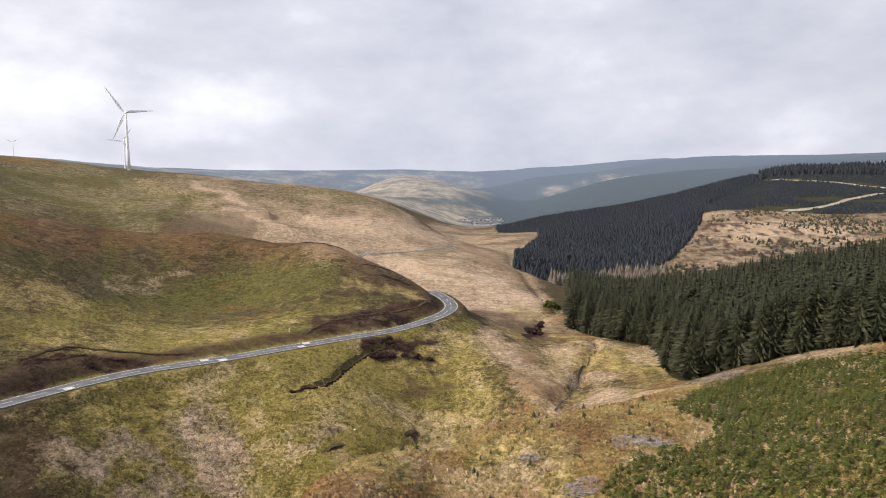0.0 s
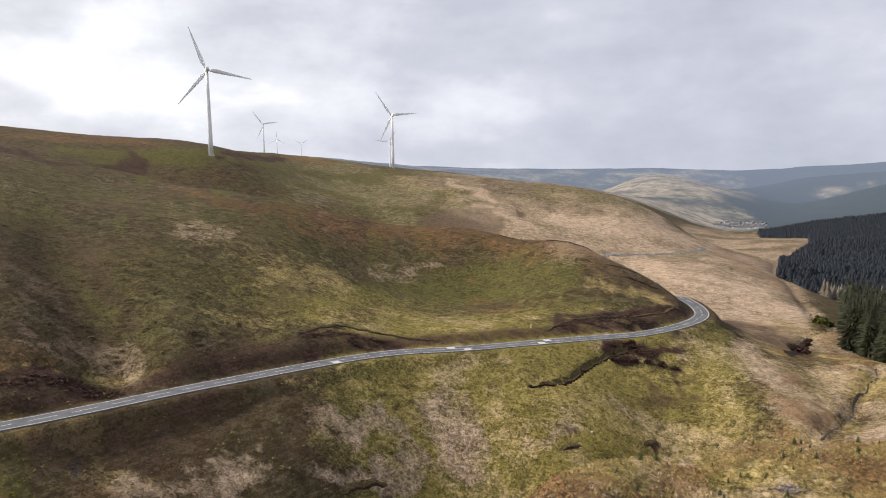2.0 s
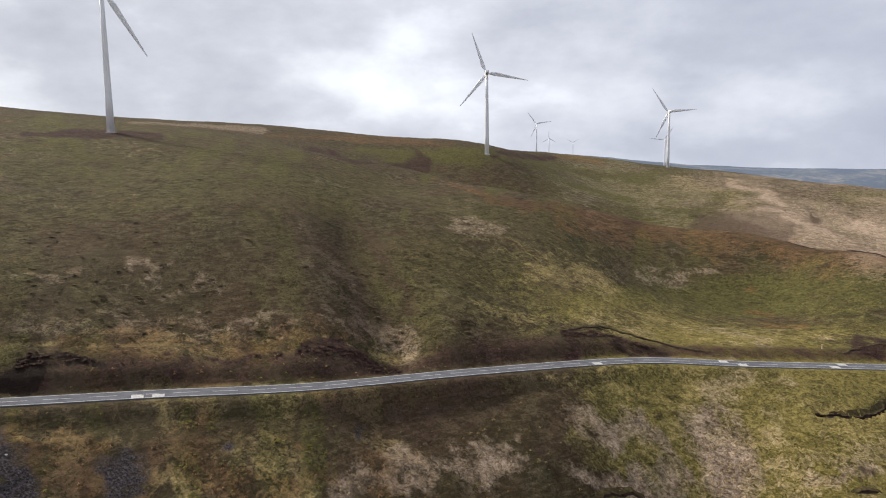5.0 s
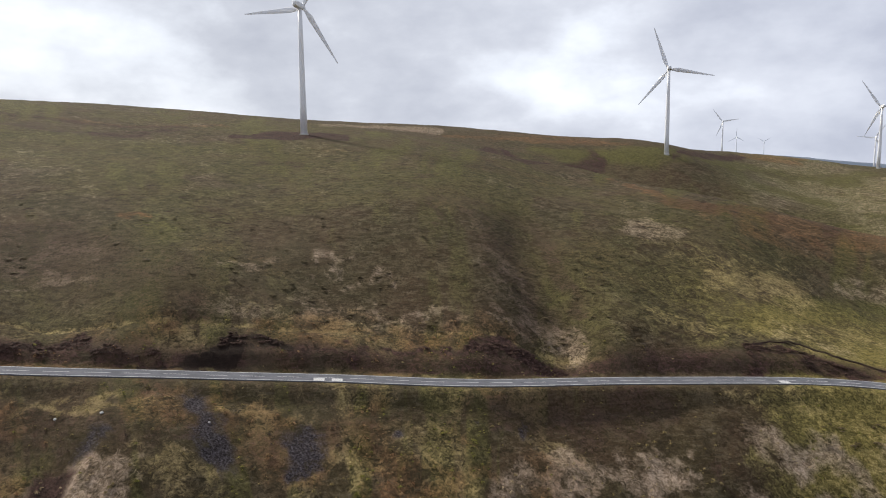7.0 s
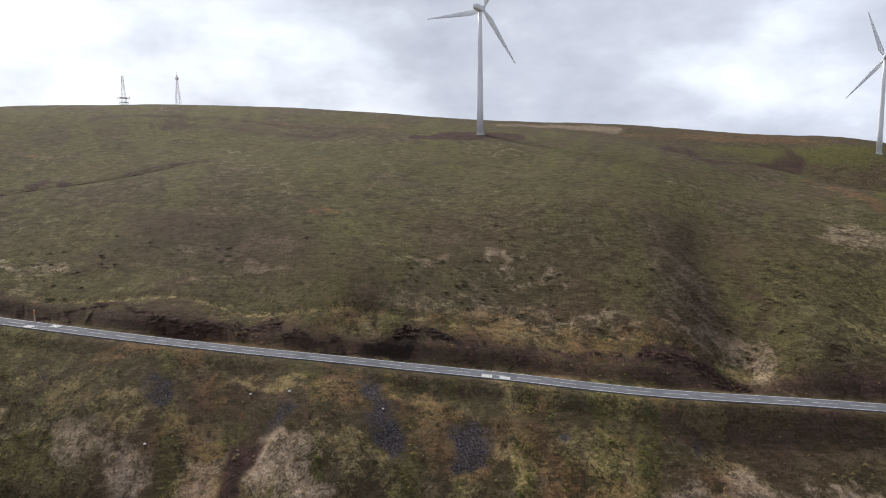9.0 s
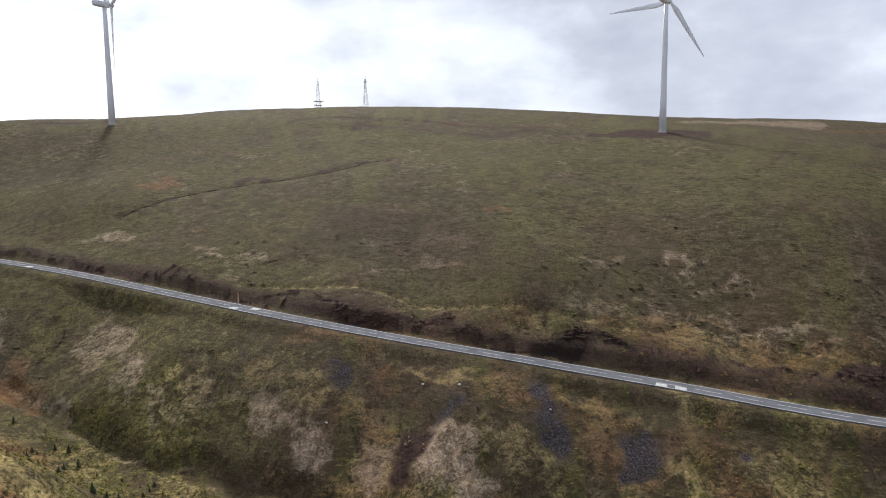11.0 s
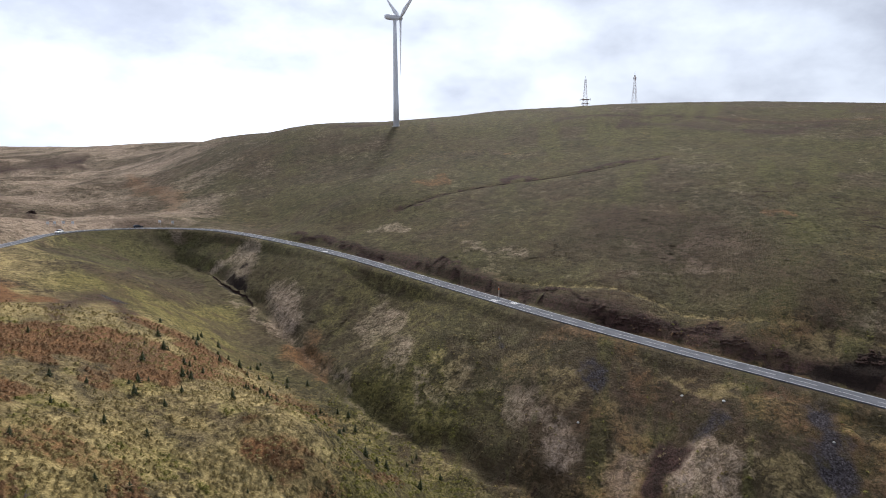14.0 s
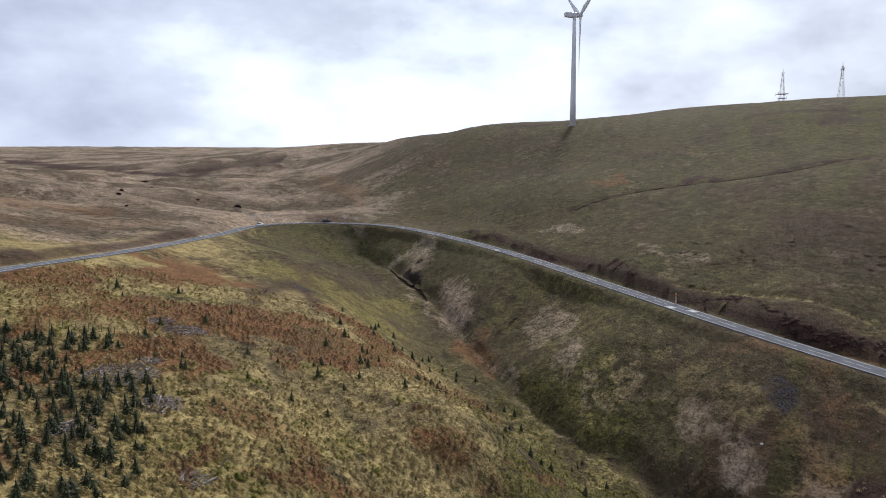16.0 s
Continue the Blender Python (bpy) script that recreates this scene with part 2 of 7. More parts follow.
M = {
    "ground": ground_material(),
    "far": far_material(),
    "asphalt": two_tone("worn_asphalt", (0.095, 0.099, 0.114), (0.165, 0.17, 0.19), 0.35, 0.95, bump=0.01, spec=0.08),
    "paint": two_tone("road_paint", (0.50, 0.50, 0.50), (0.74, 0.74, 0.73), 1.2, 0.9, spec=0.1),
    "turbine": two_tone("turbine_coating", (0.80, 0.82, 0.84), (0.87, 0.88, 0.89), 0.12, 0.45),
    "steel": two_tone("galvanised_steel", (0.35, 0.36, 0.38), (0.50, 0.51, 0.53), 0.8, 0.5, 0.5),
    "rust_steel": two_tone("red_oxide_steel", (0.30, 0.19, 0.16), (0.42, 0.30, 0.27), 0.8, 0.6),
    "needles": needle_material("spruce_needles", (0.010, 0.013, 0.007), (0.047, 0.050, 0.025), (0.108, 0.100, 0.053)),
    # spruce for the far woods, distance haze put into its colour as blue
    "hazed_needles": needle_material("hazed_spruce_needles", (0.009, 0.013, 0.021), (0.020, 0.026, 0.036), (0.034, 0.041, 0.050)),
    "young_needles": needle_material("young_spruce_needles", (0.022, 0.029, 0.006), (0.082, 0.092, 0.014), (0.165, 0.162, 0.032)),
    "dark_needles": needle_material("dark_young_needles", (0.022, 0.028, 0.011), (0.075, 0.082, 0.030), (0.14, 0.135, 0.055)),
    "larch": needle_material("bare_larch_twigs", (0.075, 0.064, 0.050), (0.15, 0.130, 0.105), (0.18, 0.158, 0.128)),
    "bark": two_tone("spruce_bark", (0.06, 0.045, 0.035), (0.14, 0.11, 0.09), 2.0, 0.9),
    "dead": two_tone("grey_dead_wood", (0.13, 0.105, 0.10), (0.42, 0.37, 0.35), 1.5, 0.9),
    "white_paint": two_tone("white_car_paint", (0.78, 0.78, 0.77), (0.82, 0.82, 0.81), 0.7, 0.25, spec=0.5),
    "dark_paint": two_tone("dark_car_paint", (0.018, 0.020, 0.026), (0.03, 0.032, 0.04), 0.7, 0.25, spec=0.5),
    "glass": two_tone("car_glass", (0.02, 0.025, 0.03), (0.03, 0.035, 0.04), 0.5, 0.08, spec=0.6),
    "rubber": two_tone("tyre_rubber", (0.015, 0.015, 0.015), (0.03, 0.03, 0.03), 4.0, 0.9),
    "wood": two_tone("weathered_wood", (0.16, 0.12, 0.09), (0.30, 0.24, 0.19), 3.0, 0.9, bump=0.01),
    "orange": two_tone("orange_band", (0.55, 0.16, 0.05), (0.65, 0.22, 0.07), 2.0, 0.6),
    "house_wall": two_tone("pale_rendered_wall", (0.55, 0.54, 0.52), (0.78, 0.77, 0.74), 0.05, 0.9),
    "slate": two_tone("slate_roof", (0.09, 0.09, 0.10), (0.17, 0.17, 0.19), 0.3, 0.7),
    "heather": needle_material("heather_leaves", (0.014, 0.008, 0.007), (0.060, 0.030, 0.026), (0.09, 0.05, 0.04)),
    "track": two_tone("pale_track", (0.18, 0.15, 0.12), (0.42, 0.37, 0.31), 0.08, 0.95),
    "peat": two_tone("bare_peat", (0.016, 0.011, 0.010), (0.078, 0.050, 0.041), 0.9, 0.95, bump=0.1, spec=0.1),
    "turf": two_tone("turf_lip", (0.034, 0.027, 0.012), (0.105, 0.083, 0.040), 1.3, 0.95, bump=0.1, spec=0.1),
    "pale_post": two_tone("pale_post", (0.48, 0.38, 0.30), (0.66, 0.55, 0.45), 1.0, 0.8),
    "stone": two_tone("pale_stone", (0.45, 0.44, 0.42), (0.65, 0.64, 0.62), 2.0, 0.9),
}
# ---- guide lines of the land: x, y, z along roads, streams, brows and foots of slopes ----
ROAD_FAR = [
    (8, 619.9, -78.6), (4.1, 577, -75.3), (-9.5, 544.9, -73), (-26.6, 529.3, -72.6),
    (-58.2, 501.6, -71.2), (-56.5, 466.6, -76), (-42.9, 407.8, -75), (-21.7, 344.3, -68),
    (-9.8, 311.8, -61),
]
ROAD = [
    (-4, 289.1, -56.8), (1.9, 274.2, -56.9), (3.5, 258.6, -57), (-2.4, 242.3, -56.9),
    (-15.3, 224.2, -56.6), (-32, 210.7, -56.1), (-59.4, 185.8, -54.8), (-81, 165.8, -53.4),
    (-102.5, 126.8, -51.3), (-118.2, 89.6, -48.9), (-133.9, 62.7, -46.9), (-144, 41.6, -45),
    (-148.3, 32, -44), (-159.5, 7.5, -41.7), (-175.1, -20.6, -39.3), (-200.3, -55.9, -37.1),
    (-232, -101.5, -34), (-256.1, -142.6, -31.9), (-272.6, -182.3, -30.1), (-263.7, -208.9, -28.8),
    (-238.5, -221.5, -27.6), (-212.8, -216.7, -26.8), (-186.2, -201.5, -26.1), (-141.1, -177.2, -24.3),
    (-111.3, -161.5, -22.7), (-89.2, -149.5, -21.2), (-72.2, -139.6, -20),
]
BANK = [
    (-151.8, 72, -40.5), (-139, 90.7, -42.7), (-121.3, 119.1, -48.5), (-101, 163.3, -47.6),
    (-85.6, 186.3, -51.5), (-65.1, 212.2, -53.4), (-42.1, 228.2, -53.9), (-16.7, 246.4, -54.2),
    (-182, 3.1, -35.3), (-164.2, 35.3, -36.7), (-150.1, 71, -40.5), (-129.6, 106.9, -44.4),
    (-162.3, 34.9, -38.7), (-179.8, 8.6, -37.1), (-196.7, -22.9, -34.3), (-225.5, -62.4, -30.4),
    (-266, -115.6, -27.8), (-284, -158.1, -31.1), (-291.8, -178.4, -30.7), (-299.3, -200.1, -29.2),
]
SLOPE_LOW = [
    (-239.9, 6.3, -19.5), (-219.6, 48.9, -19.3), (-200.3, 95.8, -20.7), (-181.7, 137.8, -21.9),
    (-175.4, 151.9, -26.1), (-165.6, 173.7, -26.8), (-144.3, 222.3, -32.3), (-119.3, 258.8, -46.8),
    (-79.4, 278.9, -50.8), (-215.8, 63.8, -20.9), (-250.3, -48.7, -22.8),
    (-293.8, -126.9, -18.9), (-136.3, 132.4, -40), (-117.4, 125.7, -44.5), (-123.2, 163.8, -41.7),
    (-150.5, 116, -34),
]
SLOPE_HIGH = [
    (-319.8, 10.1, -2.4), (-302.3, 68.6, -3.2), (-283.9, 136.5, -4.1), (-254.7, 209.9, -7.7),
    (-251.6, 243.3, -13.9), (-294.8, 111, -4.6), (-329.6, 16.1, -0.8), (-353.6, -67.8, -3.8),
    (-395.3, -169.3, -3.4), (-357.1, -180.2, -14), (-419.6, -211.8, 2.4), (-374.3, -249.9, -15.4),
]
BROW = [
    (-424.7, 14.8, 15.2), (-419.1, 96.3, 15.4), (-402.3, 170.7, 15), (-388.5, 227, 13.1),
    (-402.3, 170.5, 15.7), (-446.3, 57.9, 19.7), (-469.8, -14.4, 25.7), (-491.3, -93, 26.6),
    (-477.8, -169.6, 24.5), (-477.8, -169.6, 25.2),
]
SKYLINE = [
    (-804.7, 403, 46.6), (-746.9, 587, 33.6), (-615.4, 656.7, 17.4), (-497.9, 725.6, 4),
    (-456.6, 810.2, -3.9), (-391, 872.4, -15.3), (-314.2, 843.4, -21.1), (-207, 824.4, -30.4),
    (-114.5, 791.8, -36.9), (-799.4, 30, 55.8), (-828.1, 191.7, 56.1), (-855.3, 413.4, 50.3),
    (-746.9, 502.2, 41.8), (-768, 224.1, 51.4), (-739.1, 36.6, 54), (-696.9, -65.4, 50.4),
    (-646.6, -132.2, 45.1), (-567, -196.2, 33), (-499.9, -252.3, 26.9), (-582.5, -388.1, 22.5),
    (-707, -557, 22), (-869.6, -827, 23.8), (-942.1, -1167.3, 28.6), (-780.4, -1281, 26),
    (-702.8, -1325.2, 27.6), (-803.5, -405.5, 36.1), (-873.8, -582.3, 27.9), (-657.5, -381.1, 25.9),
    (-744.1, -344.5, 38), (-1266.6, 292.8, 78.1), (-1299.1, 48, 82.1),
]
SPUR = [
    (-369.6, 336.8, -6.8), (-321.9, 342.5, -13.6), (-232.3, 343.9, -31.6), (-172.5, 344.2, -37.9),
    (-106.5, 333.4, -36), (-53.7, 307.3, -38.1), (-30.6, 288.4, -44.6), (-15, 275.6, -51.2),
    (-19, 282.4, -48.1), (-8.4, 275.9, -52.1),
]
HOLLOW = [
    (-363, 386.2, -25.1), (-263.1, 389.5, -52.5), (-197.1, 393.4, -62.6), (-124.8, 390.6, -67.1),
    (-64.5, 369.4, -66.9),
]
FAR_SLOPE = [
    (-494.7, 406, 9.4), (-428.6, 390.7, -4.3), (-411, 522.8, 2.6), (-378.2, 478.6, -15.3),
    (-289.5, 514.1, -44.2), (-198, 534.5, -55.5), (-112.4, 533.3, -63.2), (-353.4, 627.3, -30.7),
    (-236.8, 637.4, -39.9), (-132.9, 626, -51), (-93.3, 633.2, -52.2), (-58.8, 506.6, -71.9),
    (-26.7, 529.3, -73.1), (4.1, 575, -75.2), (-41, 618.6, -61.4), (-45.4, 688.5, -54.3),
    (-86.3, 755.1, -40.9), (9.8, 639.9, -76.9), (-21.3, 419.5, -72.9), (6.1, 400, -73),
    (26.4, 469.3, -74), (36, 368.2, -76.6), (19.4, 299.4, -69.9),
]
STREAM = [
    (-255.3, -189.6, -39.1), (-239.6, -163.4, -43), (-214.2, -128.8, -48.7), (-188.6, -103.1, -52),
    (-163.9, -79.2, -55.6), (-147, -57.9, -58.1), (-136, -39.5, -59.4), (-128.5, -24.7, -59.9),
    (-121, -13, -60.4), (-94.7, 25.4, -68), (-79.7, 46, -72), (-67.2, 67.2, -75),
    (-52.5, 90.9, -77), (-31.6, 117.8, -78), (-7.4, 141.8, -79), (11.2, 159.6, -80),
    (27.2, 175.9, -68.2), (37.7, 196.4, -68), (47.5, 219.9, -66.6), (54.6, 244, -65.4),
    (39.2, 272.2, -71), (45.4, 306.7, -71.7), (55.7, 330.3, -73), (56.2, 416.2, -79.7),
    (56.8, 516.9, -83.8), (62, 637, -90), (80.5, 996.8, -120.1), (95.4, 1697.3, -176.4),
]
STREAM_BANK = [
    (-191.8, -152.4, -38), (-132.9, -106, -37.6), (-124.5, -83.7, -43.8), (-114.3, -57.6, -48.6),
    (-97.4, -39.2, -50.7), (-98.7, -53, -40.8), (50.4, 188.4, -65.2), (59.6, 217, -65.7),
    (62.7, 252.3, -67.7), (45.6, 250.9, -67.2), (21.8, 220.9, -62.9), (25.6, 193.3, -65.1),
    (15.6, 189.4, -67.1), (-13.3, 190.5, -67.3), (-12, 169.6, -71.9), (-24.8, 159.1, -70.2),
    (-54.1, 167.5, -61.9), (-69.5, 151.9, -61.2), (-83.2, 122.4, -60.1), (-100.5, 88.7, -57.1),
    (-98.7, 96.4, -57.3), (-117.8, 55, -53.7), (-130.8, 17.5, -48), (-131.9, 6.1, -52.8),
    (-140, -17, -50.6), (-166.2, -60.8, -47.8), (-174.2, -62.4, -47.3), (-220.5, -111.3, -38.9),
]
NEAR = [
    (51.6, 76.2, -39.5), (37.4, 84, -43.5), (21.3, 92.6, -47.8), (0, 97, -49.9),
    (-19.4, 101.2, -50.1), (-8.2, 115.7, -51.7), (7.3, 127.8, -53.7), (25.4, 137.7, -54.3),
    (67.7, 101.5, -39.8), (51.4, 117.2, -45.9), (49.9, 141.5, -50.3), (94.6, 143.7, -41.9),
    (82.6, 154.3, -46.9), (66.7, 169.4, -56.1), (-29.1, -59.2, -27.4), (-37.5, -56.7, -30.5),
    (-48, -53.7, -34.3), (-62.2, -50.3, -39.8), (-80.3, -44.9, -46.4), (-36.7, -73.3, -25.7),
    (-49, -73.1, -28.4), (-64.5, -71.1, -31.3), (-84.2, -67.6, -38.6), (-50.8, -99.8, -23.9),
    (-66.3, -97.6, -26.2), (-94.5, -103.3, -29.7),
]
NEAR_ROAD_SIDE = [
    (-61.7, -120.1, -21.2), (-87.6, -127.8, -23.9), (-135.4, -147.2, -29.7), (-201.1, -202, -29.3),
    (-85.3, -164.2, -18.8), (-133.6, -193.4, -22.3), (-111.1, -212.7, -16.1), (-162.4, -234.2, -18.7),
    (-221.3, -264.7, -21), (-181.8, -345, -7.6), (-217.5, -359.3, -11.6), (-269.6, -295.5, -26.1),
    (-287.8, -358.8, -19.1), (-343.1, -492.2, -13), (-242.8, -459.8, -3.1), (-278.6, -258.5, -25.9),
    (-313.7, -248.2, -26.2), (-373.3, -362, -20.8), (-471, -371.7, -5.7), (-523.4, -605, -6.4),
    (-467.1, -769.3, -5.8), (-596.8, -470.5, 7.8), (-315.8, -196.6, -26.4),
]
FOREST = [
    (53.6, 295.2, -73.6), (67.2, 253.2, -68.4), (77.3, 232.5, -65.3), (67.2, 193.7, -63.4),
    (77.7, 178.8, -55.6), (101.6, 154.6, -42.1), (158.2, 243, -48.2), (130.3, 303.2, -64.9),
    (105.5, 365.1, -81.9), (65.1, 343.9, -76.1), (216.1, 559.7, -94.7), (281.4, 552.5, -88.3),
    (347.8, 537.3, -81.7), (152.4, 580.3, -101.7), (81.6, 554, -101.5),
]
FELLED = [
    (258.4, 672, -90.2), (352.7, 695.7, -85.2), (433.3, 672.5, -77.2), (321.6, 840.6, -78.3),
    (428.2, 848, -76), (518.7, 807.8, -71.5), (447.2, 1059.5, -68.6), (573.2, 1054.3, -60.3),
    (607.2, 1316.7, -48.2), (779.9, 1222.4, -43.7), (690.3, 1498.7, -40.3), (886.1, 1391.9, -26.2),
    (394.9, 1080.1, -82.8), (302.3, 1161.3, -112.2), (177.7, 1287.8, -139.6), (141.3, 787.4, -111.5),
    (245.8, 813.7, -102.2), (496.8, 1362.2, -76.8), (377.1, 1451.8, -113), (238.2, 1632.7, -147.6),
]
VILLAGE = [
    (95.9, 1997.7, -191.1), (108.6, 1496.1, -164.2), (30.8, 1999.8, -174.7), (31.7, 999.5, -124.3),
    (-1.2, 1300, -129.4), (213.8, 1887.9, -173.5), (-175.9, 2694.3, -77.1), (-306.2, 2682.6, -125.9),
    (-45.4, 2699.6, -86.5), (103.5, 2597.9, -127.9), (211.8, 2390.6, -160.9), (-150.6, 2295.1, -124.9),
    (34, 2199.7, -147.3), (-32.6, 1899.7, -154.8), (-155.1, 1893.7, -110.6), (212.1, 2189.7, -183.1),
    (-374.7, 3278.7, -177.7), (377.3, 2116.6, -164), (552, 2129.6, -127.7), (817.8, 2149.7, -95.2),
]
RIDGES = [
    (302.4, 2280, -170.6), (425, 2412.9, -126.1), (617.9, 2525.5, -85.9), (758.4, 2539.2, -68.5),
    (903.4, 2544.4, -52.9), (503.3, 2856, -203.5), (713.2, 2914, -148.5), (995.3, 2935.9, -100.3),
    (272.3, 3389.1, -145.6), (447.2, 3471.3, -107.8), (651.3, 3438.9, -88.4), (848.7, 3395.5, -71.8),
    (374.8, 3882, -197), (726, 3831.8, -140.8), (1330.6, 3237.2, -24), (1090.9, 3220.2, -56.4),
]
RIM = [
    (-1212.8, 4540.8, -107.6), (-678.7, 4650.7, -97.7), (-116.6, 4698.6, -101.2), (323.7, 4488.3, -95),
    (609.5, 4458.5, -74.2), (1066.4, 4371.8, -36.2), (1442.2, 4262.6, -30.3), (1921.9, 3846.6, -11.6),
    (2305.4, 3629.8, -1.4), (-1251.5, 4685.7, -136), (-120.3, 4848.5, -129.5), (656.9, 4805.3, -109.9),
    (1554.4, 4594.2, -67.6), (2600.2, 4094, -41.6),
]
FARMAST = [
    (-955.5, 1406, 9), (-778.9, 1733, -36), (-1259.4, 1924.6, 1), (-1506.6, 2477.9, -23),
    (-1861.7, 2845, 8), (-2182, 3588.6, 2), (-576, 1053, -10), (-463, 1246, -39),
    (-400, 1393, -54), (-342, 1542, -68), (-538, 1149, -18), (-19, 762, -73), (9.5, 640, -78), (11, 700, -83), (11, 760, -92), (42, 765, -105), (12, 900, -112), (-591, 943, 1),
    (-684, 542, 34), (-601, 550, 26), (-557, -322, 25.5), (-547, -274, 30),
]
BEHIND_1 = [
    (-38.8, -144.9, -16), (-129.4, -483, -5), (-414.1, -1545.5, 10), (20.5, -56.4, -32),
    (68.4, -187.9, -12), (239.4, -657.8, 10), (855.1, -2349.2, 30), (52, -30, -35),
    (173.2, -100, -15), (606.2, -350, 10), (2165.1, -1250, 30), (67.6, 18.1, -38),
    (193.2, 51.8, -18), (676.1, 181.2, 0), (2414.8, 647, 20), (68.9, 57.9, -39),
    (153.2, 128.6, -28), (536.2, 450, -30), (1149.1, 964.2, -10), (2681.2, 2249.8, 0),
    (-0, 35, -40), (-34.6, 20, -52), (-30.3, -17.5, -38), (-0, -35, -34),
    (30.3, -17.5, -36), (30.3, 17.5, -39), (-0, 10, -40), (-10, 0, -40),
    (-0, -10, -37), (10, -0, -38), (-60, 0, -60), (-30, 52, -52),
]
BEHIND_2 = [
    (-52, -30, -48), (-3085.4, 3677, -60), (-2819.1, 1026.1, 70), (-2819.1, -1026.1, 40),
    (-2000, -3464.1, 30), (4156.9, -2400, 40),
]

# ---- cover of the moor: bands and patches of grass, heath and bare ground ----
COVERS = ("green", "straw", "rust", "heath", "peat", "scree", "gold", "wood")
STROKES = []


def cover_stroke(cover, strength, across, away, *line):
    """A frayed band of one cover along a line on the plan; half its width across and away from the valley's middle, in metres."""
    STROKES.append((cover, strength, across, away, line))


cover_stroke("gold", 0.9, 57, 60, (520, 3140))
cover_stroke("gold", 0.8, 53, 40, (681, 3220))
cover_stroke("peat", 0.8, 1.8, 4.8, (14, 246))
cover_stroke("peat", 0.5, 2, 5.4, (-122, 5))
cover_stroke("peat", 0.9, 14, 1.7, (-151, 43))
cover_stroke("peat", 0.9, 15.4, 2, (-152, 43))
cover_stroke("peat", 0.7, 8.7, 4.1, (-227, -144))
cover_stroke("peat", 0.85, 20.4, 3.6, (-23, 227))
cover_stroke("peat", 0.7, 8.5, 2.5, (-13, 209))
cover_stroke("peat", 0.6, 12.2, 1.7, (-90, 165))
cover_stroke("peat", 0.8, 3.1, 24.5, (36, 271))
cover_stroke("peat", 0.7, 5.2, 1, (-158, 27))
cover_stroke("peat", 0.6, 9.3, 1.3, (-98, 164))
# round bearing 0
cover_stroke("green", 0.77, 4.2, 5.6, (-68, 166), (-50, 179), (-36, 191))
cover_stroke("green", 0.81, 6.1, 10.0, (-32, 171), (-13, 192), (3, 204), (15, 223))
cover_stroke("green", 0.72, 6.0, 16.2, (8, 236), (9, 206), (11, 186))
cover_stroke("green", 0.59, 3.2, 3.7, (-74, 138), (-70, 144))
cover_stroke("green", 0.51, 2.8, 3.3, (-84, 149), (-73, 156), (-63, 164))
cover_stroke("straw", 0.70, 3.9, 4.0, (-80, 137), (-74, 146), (-64, 144), (-59, 143))
cover_stroke("straw", 0.74, 5.3, 5.5, (-60, 158), (-53, 155), (-47, 148))
cover_stroke("straw", 0.61, 2.4, 2.8, (-36, 159), (-27, 162))
cover_stroke("straw", 0.74, 4.4, 12.7, (17, 228), (24, 206), (27, 191), (33, 194))
cover_stroke("straw", 0.57, 3.2, 9.9, (43, 228), (36, 196))
cover_stroke("straw", 0.82, 1.2, 16.1, (20, 119), (40, 175), (48, 177))
cover_stroke("gold", 0.76, 2.0, 15.2, (-15, 94), (-7, 106), (2, 110), (11, 107), (21, 111), (34, 130))
cover_stroke("rust", 0.49, 1.5, 4.4, (9, 113), (20, 109), (30, 115), (55, 164))
cover_stroke("rust", 0.49, 1.0, 3.7, (40, 117), (45, 115))
cover_stroke("rust", 0.39, 1.9, 2.6, (-95, 157), (-88, 169), (-79, 178), (-70, 186))
cover_stroke("heath", 0.75, 1.5, 1.5, (-96, 156), (-89, 168), (-79, 177))
cover_stroke("heath", 1.00, 2.5, 6.4, (-40, 219), (-27, 227), (-16, 236), (-3, 254))
cover_stroke("heath", 0.95, 1.7, 2.9, (-22, 203), (-14, 209), (-4, 212))
cover_stroke("heath", 0.55, 2.6, 4.1, (-10, 197), (1, 203))
cover_stroke("heath", 0.90, 1.3, 1.6, (-27, 159))
cover_stroke("heath", 0.80, 1.1, 1.7, (-7, 177))
cover_stroke("scree", 0.72, 1.0, 1.6, (-2, 200))
cover_stroke("scree", 0.68, 0.7, 1.1, (-5, 183))
cover_stroke("scree", 0.72, 1.4, 4.0, (55, 216))
cover_stroke("scree", 0.68, 0.4, 0.6, (14, 104))
cover_stroke("rust", 0.42, 3.1, 31.9, (-165, 259), (-158, 285), (-137, 316), (-99, 318), (-57, 302), (-32, 292))
cover_stroke("heath", 0.50, 2.8, 48.8, (-156, 304), (-208, 529), (-144, 534))
cover_stroke("green", 0.72, 5.8, 14.4, (-114, 183), (-109, 227), (-85, 268), (-48, 264))
cover_stroke("green", 0.59, 3.7, 15.5, (-60, 211), (-50, 232))
cover_stroke("straw", 0.29, 3.3, 6.6, (-122, 255), (-104, 279))
cover_stroke("rust", 0.52, 1.6, 4.1, (-85, 266), (-76, 262))
cover_stroke("rust", 0.52, 1.4, 7.0, (-73, 241), (-60, 239))
cover_stroke("gold", 0.57, 2.8, 7.4, (-37, 264), (-18, 267), (-7, 259))
cover_stroke("straw", 0.41, 2.0, 6.6, (-60, 201))
cover_stroke("green", 0.77, 11.4, 62.0, (-357, 565), (-333, 604), (-264, 558), (-225, 541))
cover_stroke("green", 0.59, 9.1, 49.9, (-305, 724), (-240, 655), (-197, 590))
cover_stroke("gold", 0.28, 8.2, 46.1, (-318, 742), (-248, 679), (-192, 602))
cover_stroke("straw", 0.80, 5.3, 30.9, (-266, 746), (-213, 691), (-186, 653))
